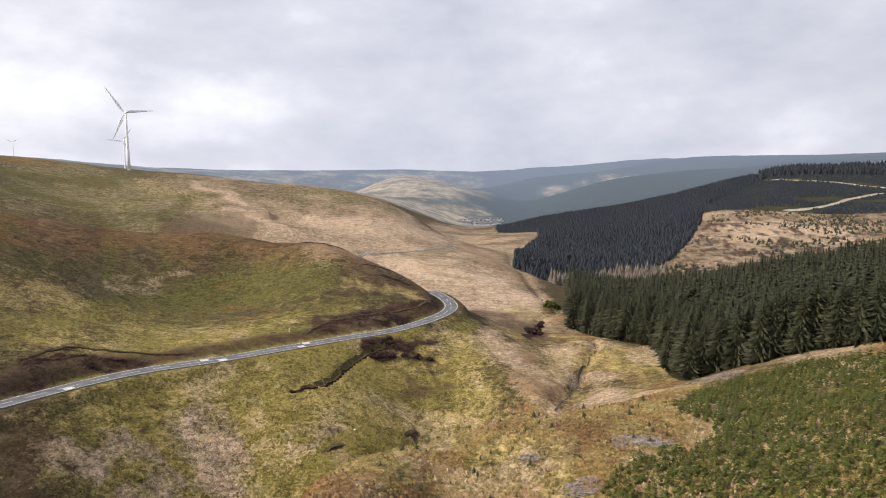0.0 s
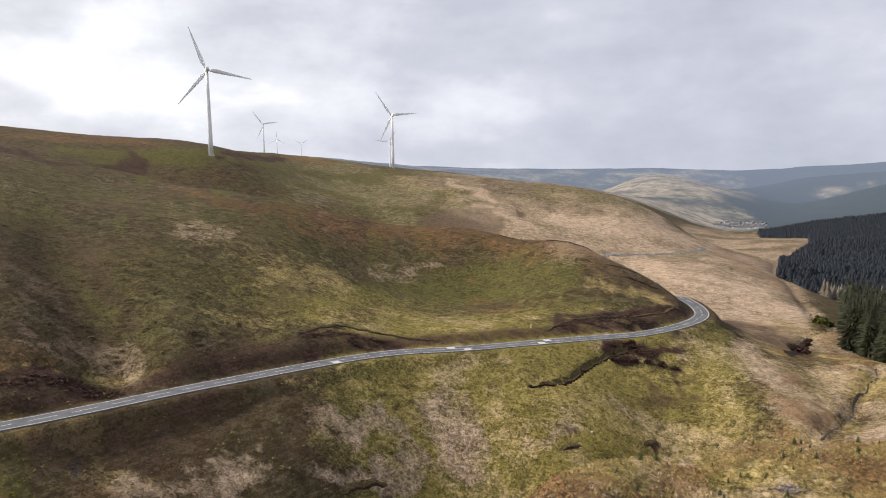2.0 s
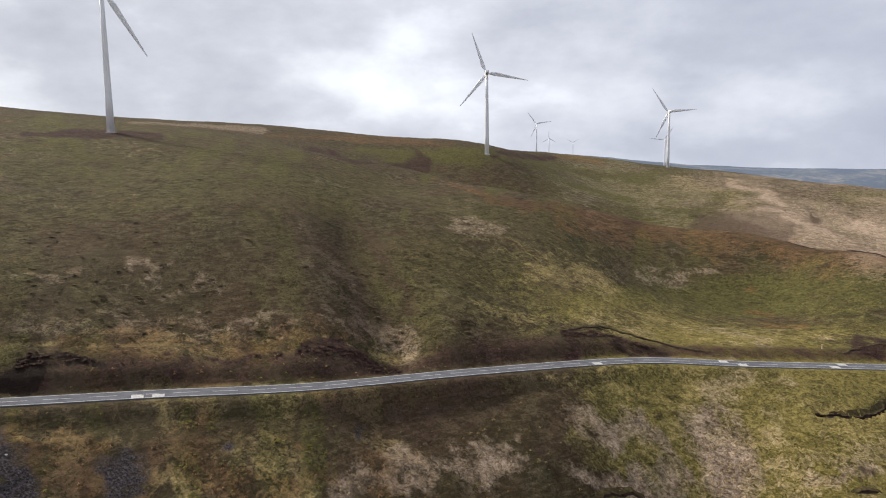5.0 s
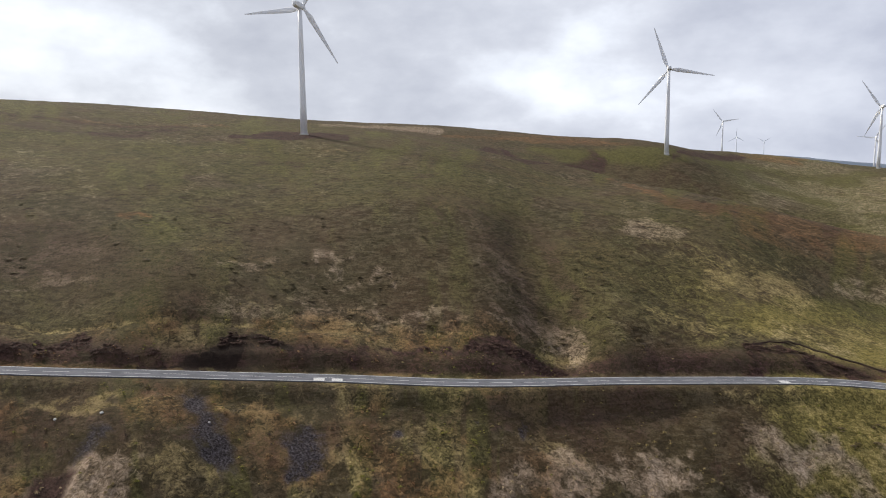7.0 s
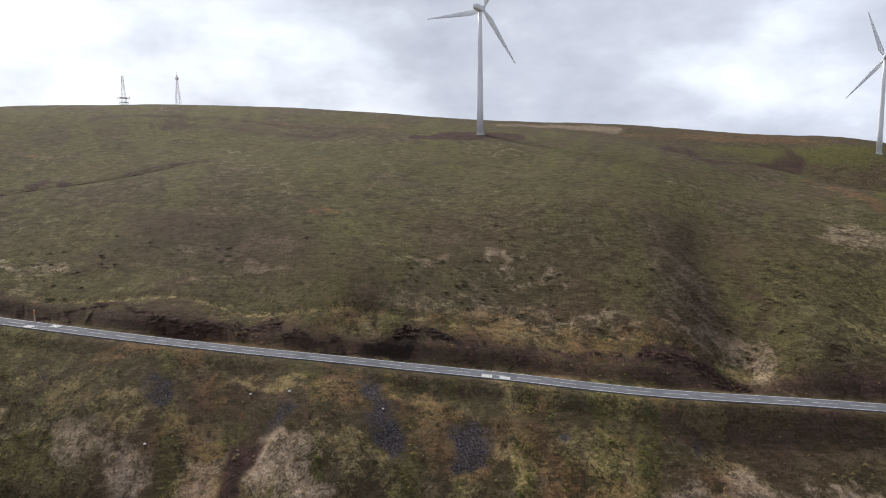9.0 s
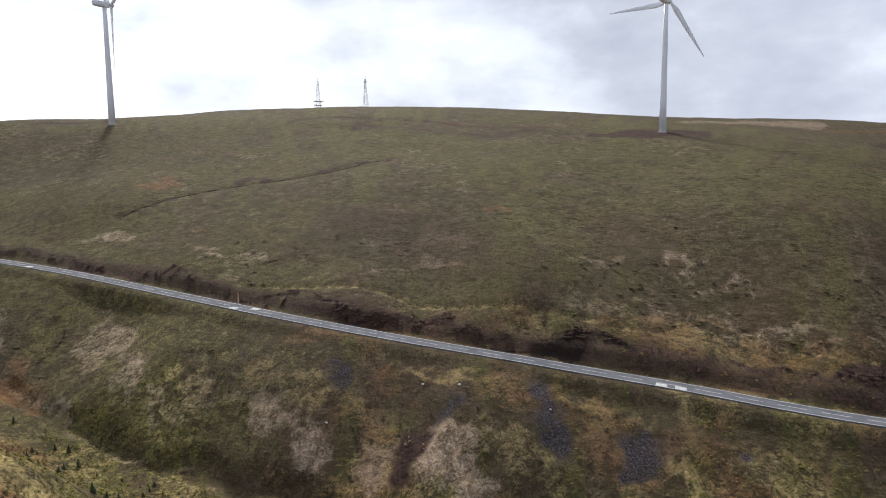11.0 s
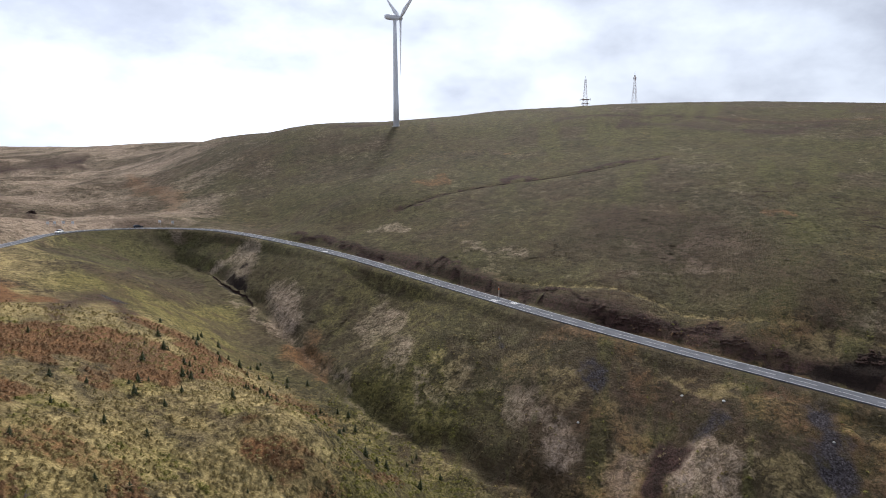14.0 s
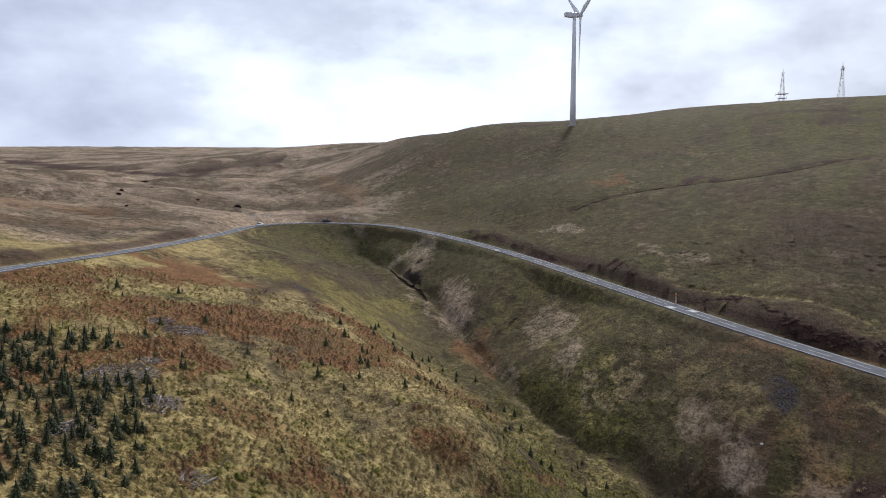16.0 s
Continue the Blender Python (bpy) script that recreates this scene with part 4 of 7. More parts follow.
def near_line(x, y, line, reach=60.0):
    """Distance to a line (up to a reach), the nearest height on it, the side (+1 left of its run) and the running length."""
    best = np.full(len(x), 1e9)
    zz, side, run = np.zeros(len(x)), np.zeros(len(x)), np.zeros(len(x))
    total = 0.0
    for c in range(0, len(line) - 1, 12):
        piece = line[c:c + 13]
        lo, hi = piece[:, :2].min(0) - reach, piece[:, :2].max(0) + reach
        k = np.nonzero((x > lo[0]) & (x < hi[0]) & (y > lo[1]) & (y < hi[1]))[0]
        px, py = x[k], y[k]
        bk, zk, sk, rk = best[k], zz[k], side[k], run[k]
        for p, q in zip(piece[:-1], piece[1:]):
            dx, dy = q[0] - p[0], q[1] - p[1]
            ln = math.hypot(dx, dy) + 1e-9
            if len(k):
                s = np.clip(((px - p[0]) * dx + (py - p[1]) * dy) / ln ** 2, 0, 1)
                ex, ey = px - p[0] - s * dx, py - p[1] - s * dy
                d = np.hypot(ex, ey)
                m = d < bk
                bk[m], zk[m], sk[m], rk[m] = d[m], (p[2] + s * (q[2] - p[2]))[m], np.sign(dx * ey - dy * ex)[m], total + (s * ln)[m]
            total += ln
        best[k], zz[k], side[k], run[k] = bk, zk, sk, rk
    return best, zz, side, run


def ramp(v, lo, hi):
    s = np.clip((v - lo) / (hi - lo), 0, 1)
    return s * s * (3 - 2 * s)


def lattice(seed):
    return np.random.RandomState(seed).rand(256, 256)


def value_noise(x, y, scale, seed, octaves=4, rough=0.5):
    """Tiled value noise, 0..1."""
    g = lattice(seed)
    out, amp, tot = np.zeros(len(x)), 1.0, 0.0
    for o in range(octaves):
        u, v = x / scale * 2 ** o + 17.3 * o, y / scale * 2 ** o + 5.7 * o
        i, j = np.floor(u).astype(int), np.floor(v).astype(int)
        fu, fv = u - i, v - j
        fu, fv = fu * fu * (3 - 2 * fu), fv * fv * (3 - 2 * fv)
        i, j, i1, j1 = i % 256, j % 256, (i + 1) % 256, (j + 1) % 256
        out += amp * ((g[i, j] * (1 - fu) + g[i1, j] * fu) * (1 - fv) + (g[i, j1] * (1 - fu) + g[i1, j1] * fu) * fv)
        tot += amp
        amp *= rough
    return out / tot


GUIDES = (ROAD, ROAD_FAR, BANK, SLOPE_LOW, SLOPE_HIGH, BROW, SKYLINE, SPUR, HOLLOW, FAR_SLOPE, STREAM, STREAM_BANK,
          NEAR, NEAR_ROAD_SIDE, FOREST, FELLED, VILLAGE, RIM, RIDGES, FARMAST, BEHIND_1, BEHIND_2)
LAND = smooth_land([tuple(p) for g in GUIDES for p in g])
ROAD_LINE = spline(ROAD_FAR + ROAD + [(-42, -123, -18.8), (-5, -106, -17.5), (45, -90, -16)], 2.5)
STREAM_LINE = spline(STREAM, 3.0)
ROAD_HALF = 2.6
TRENCH = spline([(-39.9, 177, 0), (-35.1, 179.3, 0), (-30.5, 183.9, 0), (-27.4, 195.1, 0), (-22.8, 206.1, 0), (-16.5, 214, 0)], 1.5)
LEDGE = spline([(-200.5, -39.5, 0), (-188, -6.5, 0), (-172, 22, 0), (-163, 42, 0), (-155, 58.7, 0), (-143.8, 83, 0), (-131, 106, 0), (-121, 119, 0), (-112, 125, 0)], 3.0)
OLD_TRACK = spline([(-283, -100, 0), (-302, -82, 0), (-316, -61, 0), (-322, -36, 0), (-330, -12, 0), (-352, 14, 0)], 3.0)
PASS_TRACK = spline([(-380, -460, 0), (-516, -571, 0), (-580, -560, 0), (-620, -530, 0), (-680, -540, 0)], 6.0)
SPUR_LINE = spline(SPUR, 6.0)
GULLY = spline([(-219.7, 182.9, 0), (-184.3, 158.2, 0), (-160.6, 140.7, 0), (-144.7, 133.1, 0), (-133.1, 129.6, 0), (-120.3, 124.9, 0), (-111.7, 123.5, 0), (-108.6, 126.3, 0)], 4.0)


def ground_z(x, y, detail=True):
    """Height of the finished ground: the smooth land, its roughness, the road's bed and the stream's channel."""
    x, y = np.atleast_1d(np.asarray(x, float)), np.atleast_1d(np.asarray(y, float))
    z = land_height(x, y, LAND)
    d, rz, side, run = near_line(x, y, ROAD_LINE)
    sd, sz, _, _ = near_line(x, y, STREAM_LINE)
    r = np.hypot(x, y)
    if detail:
        far = ramp(r, 250, 1500)
        z += (value_noise(x, y, 34, 3, 4) - 0.5) * (1.5 + 2 * far) * ramp(d, 5, 30)
        z += (value_noise(x, y, 5.5, 4, 3, 0.6) - 0.5) * (0.9 - 0.4 * ramp(r, 140, 190)) * ramp(d, 4.5, 10) * (1 - far * 0.5)
        z += (value_noise(x, y, 260, 5, 3) - 0.5) * 18 * ramp(r, 2400, 4000)
        az = np.degrees(np.arctan2(-x, y))
        fold = np.abs(value_noise(x * 0.7 + y * 0.3, y, 55, 7, 3) - 0.5)
        z += (fold - 0.1) * 20 * ramp(np.abs(az), 124, 132) * ramp(r, 240, 330) * (1 - ramp(r, 800, 1100)) * ramp(d, 10, 60)
        # wriggling stream cut into the valley floor
        cut = 1 - ramp(sd + (value_noise(x, y, 9, 6, 2) - 0.5) * 5, 0.4, 4.5)
        z -= 1.7 * cut * (1 - ramp(r, 500, 900))
        td, _, _, _ = near_line(x, y, TRENCH, 10)
        z -= 1.2 * (1 - ramp(td, 0.35, 1.3))
        ld, _, _, _ = near_line(x, y, LEDGE, 12)
        z -= 0.5 * (1 - ramp(ld, 0.6, 2.2))
        ot, _, _, _ = near_line(x, y, OLD_TRACK, 12)
        z -= 0.9 * (1 - ramp(ot, 0.6, 2.6))
        gd, _, _, along = near_line(x, y, GULLY, 30)
        z -= 1.9 * ramp(along, 5, 70) * (1 - ramp(gd, 0.0, 6.0 + 0.12 * along)) * ramp(d, 3, 9)
    bed = 1 - ramp(d, ROAD_HALF + 1.2, ROAD_HALF + 5.5)
    return z * (1 - bed) + (rz - 0.22) * bed

# ---- where the woods stand: corners on the plan as bearing and distance ----
MATURE = [(-10.5, 305), (-14.5, 262), (-17.5, 248), (-18.6, 212), (-20.0, 196), (-24, 190), (-30, 186), (-36, 184), (-44, 190),
          (-44, 330), (-33, 390), (-25, 430), (-16, 455), (-10.5, 410)]
FAR_WOOD = [(-6.0, 585), (-7.5, 560), (-10.0, 560), (-13.5, 600), (-17.0, 620), (-18.6, 680), (-20.6, 900), (-20.6, 1150), (-25.0, 1500),
            (-24.0, 1640), (-15.0, 1640), (-8.5, 1700), (-4.5, 1700), (-4.8, 1400), (-8.0, 1250), (-8.0, 1000), (-6.2, 800)]
RIDGE_WOOD = [(-24.5, 1500), (-38, 1540), (-38, 1690), (-24.5, 1680)]
YOUNG = [(-13.0, 92), (-14.5, 101), (-16.5, 104), (-19.6, 107), (-22.3, 116), (-22.2, 124), (-19.7, 127), (-19.0, 135), (-21.0, 155), (-24.3, 169),
         (-28.2, 172), (-34.0, 171), (-46, 165), (-46, 70), (-20, 70)]
THICKET = [(145.2, 112), (148.0, 118), (151, 115), (154, 119), (162, 100), (162, 58), (151, 60), (144.5, 72), (143.0, 92)]
FELLED_SLOPE = [(-18.4, 640), (-19.5, 760), (-21.2, 900), (-21.2, 1005), (-38, 1000), (-38, 560), (-25, 560), (-18, 600)]
LARCHES = [(-9.0, 500), (-14.5, 495), (-18.0, 540), (-18.2, 600), (-14.0, 600), (-9.0, 555)]
PLATEAU = [(-20.4, 1010), (-38, 1000), (-38, 1540), (-24.6, 1500), (-20.5, 1180)]

FOREST_TRACKS = [[(619.6, 1320.7), (646.3, 1257.7), (678.0, 1213.6), (693.7, 1169.7), (711.5, 1115.0), (722.2, 1059.6)],
                 [(444.5, 898.7), (490.3, 919.0), (532.2, 948.9), (597.4, 1005.0), (657.5, 1048.0), (715.3, 1075.2)]]


def corners(poly):
    return [(-r * math.sin(radians(a)), r * math.cos(radians(a))) for a, r in poly]


def inside(x, y, poly):
    """Which points lie within a polygon on the plan."""
    p = corners(poly)
    hit = np.zeros(len(x), bool)
    for (x0, y0), (x1, y1) in zip(p, p[1:] + p[:1]):
        cross = (y0 > y) != (y1 > y)
        hit ^= cross & (x < (x1 - x0) * (y - y0) / (y1 - y0 + 1e-12) + x0)
    return hit


def planted(poly, gap, wobble, seed, turn=20.0):
    """Places in rows within a polygon, a gap apart, each off its row by a wobble."""
    rng = np.random.RandomState(seed)
    p = np.array(corners(poly))
    mid, reach = p.mean(0), np.ptp(p, axis=0).max()
    g = np.arange(-reach, reach, gap)
    u, v = [q.ravel() for q in np.meshgrid(g, g)]
    u, v = u + rng.normal(0, wobble, len(u)), v + rng.normal(0, wobble, len(v))
    c, s = math.cos(radians(turn)), math.sin(radians(turn))
    x, y = mid[0] + u * c - v * s, mid[1] + u * s + v * c
    k = inside(x, y, poly)
    return x[k], y[k], rng

# ---- building helpers ----


def mesh_of(name, verts, faces, mats, smooth=False):
    me = bpy.data.meshes.new(name)
    me.from_pydata([tuple(v) for v in verts], [], faces)
    for m in mats if isinstance(mats, (list, tuple)) else [mats]:
        me.materials.append(m)
    if smooth:
        me.shade_smooth()
    return me


def part(name, bm, material, parent, label="", smooth=False):
    """One mesh object from a bmesh, under a thing or a part."""
    me = bpy.data.meshes.new(name)
    bm.to_mesh(me)
    bm.free()
    me.materials.append(material)
    if smooth:
        me.shade_smooth()
    ob = new(name, me)
    ob.parent = parent
    return tagged(ob, label)


def thing(name, place, label, category, group="", kind=""):
    ob = new(name)
    ob.matrix_basis = place
    return tagged(ob, label, category, group, kind)


def z_at(x, y):
    return float(ground_z([x], [y])[0])


def bearing(az, r):
    return -r * math.sin(radians(az)), r * math.cos(radians(az))


# ---- the ground: one sheet to the horizon, finest where the camera passes nearest ----


def zone_weights(x, y):
    """Where the moor carries which cover, 0..1, from soft patches on the plan with frayed edges."""
    out = {k: np.zeros(len(x)) for k in COVERS}
    r, az = np.hypot(x, y), np.arctan2(-x, y)
    lr = np.log(np.maximum(r, 5))
    u, v = az * 100, lr * 100
    wa = az + 0.045 * (value_noise(u, v, 5, 41, 5, 0.62) - 0.5)
    wr = lr + 0.16 * (value_noise(u, v, 7, 42, 5, 0.62) - 0.5)
    worn = value_noise(u, v, 4, 43, 4, 0.7) - 0.5
    for cover, strength, across, away, line in STROKES:
        pr = np.array([math.hypot(*q) for q in line])
        pa, pl = np.array([math.atan2(-q[0], q[1]) for q in line]), np.log(pr)
        half, k = across / pr.mean(), across / away
        m = np.nonzero((wa > pa.min() - 2.2 * half) & (wa < pa.max() + 2.2 * half) & (wr > pl.min() - 2.2 * half / k) & (wr < pl.max() + 2.2 * half / k))[0]
        if not len(m):
            continue
        qa, qr = wa[m], wr[m] * k
        d = np.hypot(qa - pa[0], qr - pl[0] * k)
        for i in range(len(line) - 1):
            ea, er = pa[i + 1] - pa[i], (pl[i + 1] - pl[i]) * k
            s = np.clip(((qa - pa[i]) * ea + (qr - pl[i] * k) * er) / (ea * ea + er * er + 1e-12), 0, 1)
            d = np.minimum(d, np.hypot(qa - pa[i] - s * ea, qr - pl[i] * k - s * er))
        out[cover][m] = np.maximum(out[cover][m], strength * (1 - ramp(d / half + worn[m] * 1.3, 0.2, 1.7)))
    # near the camera the covers mingle in a mosaic of a few metres
    close = 1 - ramp(r, 170, 260)
    for i, k in enumerate(("gold", "rust", "green", "straw")):
        blend = ramp(value_noise(x, y, 8.0, 44 + i, 3, 0.6), 0.34, 0.62)
        out[k] *= 1 - close * 0.40 * (1 - blend)
    deg = np.degrees(az)

    def mosaic(size, seed, lo, hi):
        return ramp(value_noise(x, y, size, seed, 4, 0.62), lo, hi)

    def lay(cover, weight):
        out[cover] = np.maximum(out[cover], weight)

    # the foot of the spur: rich grass, with drifts of bleached stalks
    foot = (1 - ramp(deg, 22, 35)) * ramp(r, 126, 146) * (1 - ramp(r, 225, 270)) * (1 - ramp(x, 8, 26))
    bare = 1 - np.clip(1.2 * (out["straw"] + out["heath"] + out["peat"] + out["scree"]), 0, 1)
    lay("green", foot * bare * (0.55 + 0.42 * mosaic(20, 48, 0.3, 0.7)))
    lay("gold", foot * bare * 0.32 * mosaic(16, 49, 0.4, 0.65))
    lay("straw", foot * 0.30 * mosaic(13, 50, 0.5, 0.7))
    # the bench in front: tawny grass with russet bracken
    bench = (1 - ramp(deg, 10, 18)) * (1 - ramp(r, 126, 146))
    lay("gold", bench * (0.30 + 0.35 * mosaic(11, 66, 0.35, 0.65)))
    lay("rust", bench * (0.08 + 0.42 * mosaic(13, 67, 0.42, 0.62)))
    lay("straw", bench * 0.5 * mosaic(10, 68, 0.5, 0.66))
    lay("green", bench * 0.6 * mosaic(12, 69, 0.54, 0.66))
    # the valley floor beside the stream: bleached and russet grass
    vale = ramp(x, 12, 28) * (1 - ramp(deg, 8, 14)) * (1 - ramp(r, 300, 380))
    lay("gold", vale * (0.25 + 0.45 * mosaic(14, 61, 0.35, 0.65)))
    lay("straw", vale * 0.55 * mosaic(17, 62, 0.46, 0.64))
    lay("rust", vale * 0.55 * mosaic(15, 63, 0.5, 0.66))
    # the slope on the near side of the stream: golden grass, russet bracken and green flushes
    near = ramp(deg, 110, 122) * (1 - ramp(r, 148 + (deg - 115) * 1.6, 178 + (deg - 115) * 1.6))
    lay("gold", near * (0.28 + 0.47 * mosaic(14, 52, 0.3, 0.7)))
    lay("rust", near * 0.92 * mosaic(17, 53, 0.44, 0.60))
    lay("green", near * 0.95 * mosaic(18, 54, 0.47, 0.62))
    # the long hillside: streaks of greener and drier grass that run down the fall of the slope
    hill = ramp(deg, 14, 26) * (1 - ramp(deg, 122, 134)) * ramp(r, 150, 185) * (1 - ramp(r, 520, 700))
    streak = value_noise(az * 260 + 3 * value_noise(x, y, 30, 55, 2), lr * 30, 9, 56, 4, 0.6)
    lay("green", hill * (1 - 0.4 * ramp(deg, 88, 108)) * (0.42 + 0.28 * ramp(r, 230, 330)) * ramp(streak, 0.40, 0.70))
    lay("green", hill * (0.12 + 0.30 * mosaic(48, 80, 0.40, 0.62)))
    lay("straw", hill * 0.15 * ramp(streak, 0.52, 0.34) * mosaic(26, 57, 0.4, 0.65))
    lay("rust", hill * 0.2 * mosaic(33, 58, 0.58, 0.72))
    under = ramp(deg, 36, 50) * (1 - ramp(deg, 112, 122)) * (1 - ramp(r, 165, 190))
    lay("green", under * 0.55 * ramp(streak, 0.48, 0.62))
    lay("gold", under * 0.30 * mosaic(12, 59, 0.45, 0.65))
    lay("rust", under * (1 - ramp(deg, 92, 108)) * (0.10 + 0.28 * mosaic(15, 70, 0.42, 0.62)))
    lay("green", under * ramp(deg, 92, 108) * (0.25 + 0.4 * mosaic(13, 76, 0.38, 0.62)))
    # the open ground of the pass: bleached grass with darker heathery folds; inside the bend, golden and green
    side, m = np.zeros(len(x)), np.nonzero((deg > 114) & (r < 420))[0]
    side[m] = near_line(x[m], y[m], ROAD_LINE, 120.0)[2]
    out_there = ramp(deg, 118, 130) * ramp(r, 178, 215)
    over, inner = out_there * (side <= 0), ramp(deg, 116, 124) * ramp(r, 148 + (deg - 115) * 1.6, 178 + (deg - 115) * 1.6) * (side > 0) * (1 - ramp(r, 300, 380))
    fold = value_noise(x + 0.4 * y, y, 34, 71, 5, 0.66)
    lay("straw", over * (0.24 + 0.40 * ramp(fold, 0.38, 0.62)))
    lay("heath", over * 0.34 * ramp(fold, 0.50, 0.34))
    lay("gold", inner * ramp(deg, 132, 140) * (0.45 + 0.3 * mosaic(12, 72, 0.36, 0.64)))
    lay("green", inner * (1 - ramp(deg, 134, 140)) * (0.30 + 0.40 * mosaic(16, 77, 0.36, 0.62)))
    lay("heath", inner * 0.5 * mosaic(14, 78, 0.52, 0.66))
    # the far side of the valley: pale green pasture between bleached drifts
    across = ramp(deg, 2, 6) * (1 - ramp(deg, 30, 38)) * ramp(r, 430, 500) * (1 - ramp(r, 1500, 1900))
    lay("green", across * (0.25 + 0.45 * ramp(deg, 13, 22)) * (0.5 + 0.6 * mosaic(60, 73, 0.36, 0.62)))
    lay("straw", across * (1 - 0.6 * ramp(deg, 14, 24)) * (0.26 + 0.34 * mosaic(45, 74, 0.40, 0.62)))
    apron = (1 - ramp(np.abs(deg - 2), 7, 11)) * ramp(r, 265, 310) * (1 - ramp(r, 620, 760))
    lay("straw", apron * (0.42 + 0.34 * mosaic(32, 79, 0.36, 0.60)))
    shelf = (1 - ramp(deg, -1, 3)) * ramp(r, 480, 600) * (1 - ramp(r, 1500, 1900))
    lay("straw", shelf * (0.25 + 0.35 * mosaic(50, 75, 0.40, 0.62)))
    return out


def ground_sheet():
    az = np.radians(np.concatenate([np.arange(-37, 157, 0.24), np.arange(157, 323, 2.0)]))
    rr = np.concatenate([np.geomspace(6, 60, 40, endpoint=False), np.geomspace(60, 420, 215, endpoint=False),
                         np.geomspace(420, 1750, 95, endpoint=False), np.geomspace(1750, 4850, 55)])
    na, nr = len(az), len(rr)
    A, R = np.meshgrid(az, rr, indexing="ij")
    x, y = (-R * np.sin(A)).ravel(), (R * np.cos(A)).ravel()
    z = ground_z(x, y)
    r = R.ravel()
    i, j = np.meshgrid(np.arange(na), np.arange(nr - 1), indexing="ij")
    i1 = (i + 1) % na
    quads = np.stack([i * nr + j, i * nr + j + 1, i1 * nr + j + 1, i1 * nr + j], -1).reshape(-1, 4)
    centre = len(x)
    fan = np.stack([np.full(na, centre), np.arange(na) * nr, ((np.arange(na) + 1) % na) * nr], -1)
    co = np.vstack([np.stack([x, y, z], -1), [[0, 0, z[::nr].mean()]]])
    me = bpy.data.meshes.new("ground")
    nq, nf = len(quads), len(fan)
    me.vertices.add(len(co))
    me.vertices.foreach_set("co", co.ravel())
    me.loops.add(nq * 4 + nf * 3)
    me.loops.foreach_set("vertex_index", np.concatenate([quads.ravel(), fan.ravel()]).astype(np.int32))
    me.polygons.add(nq + nf)
    me.polygons.foreach_set("loop_start", np.concatenate([np.arange(nq) * 4, nq * 4 + np.arange(nf) * 3]).astype(np.int32))
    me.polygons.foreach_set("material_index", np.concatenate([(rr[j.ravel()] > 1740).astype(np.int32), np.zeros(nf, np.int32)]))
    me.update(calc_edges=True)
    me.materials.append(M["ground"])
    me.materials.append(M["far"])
    w = zone_weights(co[:, 0], co[:, 1])
    rx = np.hypot(co[:, 0], co[:, 1])
    d, _, side, _ = near_line(co[:, 0], co[:, 1], ROAD_LINE)
    sd, _, _, _ = near_line(co[:, 0], co[:, 1], STREAM_LINE)
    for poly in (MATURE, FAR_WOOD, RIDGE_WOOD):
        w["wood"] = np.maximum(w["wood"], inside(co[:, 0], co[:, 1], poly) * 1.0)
    trench, _, _, _ = near_line(co[:, 0], co[:, 1], TRENCH)
    gully, _, _, along = near_line(co[:, 0], co[:, 1], GULLY)
    w["peat"] = np.maximum(w["peat"], 1.0 - ramp(trench, 0.35, 1.1))
    spur, _, _, _ = near_line(co[:, 0], co[:, 1], SPUR_LINE)
    w["rust"] = np.maximum(w["rust"], 0.5 * (1 - ramp(spur, 3, 12)) * ramp(rx, 300, 340))
    w["heath"] = np.maximum(w["heath"], 0.35 * (1 - ramp(spur, 3, 16)))
    # heather on the cut bank between the road and the old ledge
    up = float(near_line(np.array([-172.0]), np.array([22.0]), ROAD_LINE)[2][0])
    bank = (side == up) * ramp(d, 3.6, 5.5) * (1 - ramp(d + 5 * value_noise(co[:, 0], co[:, 1], 12, 37, 3), 11, 18)) * (1 - ramp(rx, 250, 300))
    w["heath"] = np.maximum(w["heath"], bank * 0.62)
    ledge, _, _, _ = near_line(co[:, 0], co[:, 1], LEDGE)
    track, _, _, _ = near_line(co[:, 0], co[:, 1], OLD_TRACK)
    pas, _, _, _ = near_line(co[:, 0], co[:, 1], PASS_TRACK)
    w["gold"] = np.maximum(w["gold"], 0.45 * (1 - ramp(ledge, 0.2, 1.1)))
    w["heath"] = np.maximum(w["heath"], 0.75 * (1 - ramp(track, 0.5, 2.5)))
    w["straw"] = np.maximum(w["straw"], 0.45 * (1 - ramp(pas, 1.5, 4.0)))
    w["heath"] = np.maximum(w["heath"], 0.25 * ramp(along, 5, 75) * (1 - ramp(gully, 1.0, 5.0)))
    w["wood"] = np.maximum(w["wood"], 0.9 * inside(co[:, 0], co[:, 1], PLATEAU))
    w["green"] = np.maximum(w["green"], 0.45 * inside(co[:, 0], co[:, 1], YOUNG))
    # the felled slope: bleached litter, grey brash and dark stumps
    felled = inside(co[:, 0], co[:, 1], FELLED_SLOPE)
    w["straw"] = np.maximum(w["straw"], felled * (0.0 + 0.75 * value_noise(co[:, 0], co[:, 1], 9, 33, 4, 0.75)))
    w["heath"] = np.maximum(w["heath"], felled * ramp(value_noise(co[:, 0], co[:, 1], 11, 34, 4, 0.8), 0.46, 0.66) * 0.75)
    w["scree"] = np.maximum(w["scree"], felled * ramp(value_noise(co[:, 0], co[:, 1], 9, 35, 4, 0.8), 0.46, 0.66) * 0.7)
    # the sides of the far valley: woods on the north, bleached pasture on the round hill
    az = np.degrees(np.arctan2(-co[:, 0], co[:, 1]))
    beyond = ramp(rx, 1700, 1800)
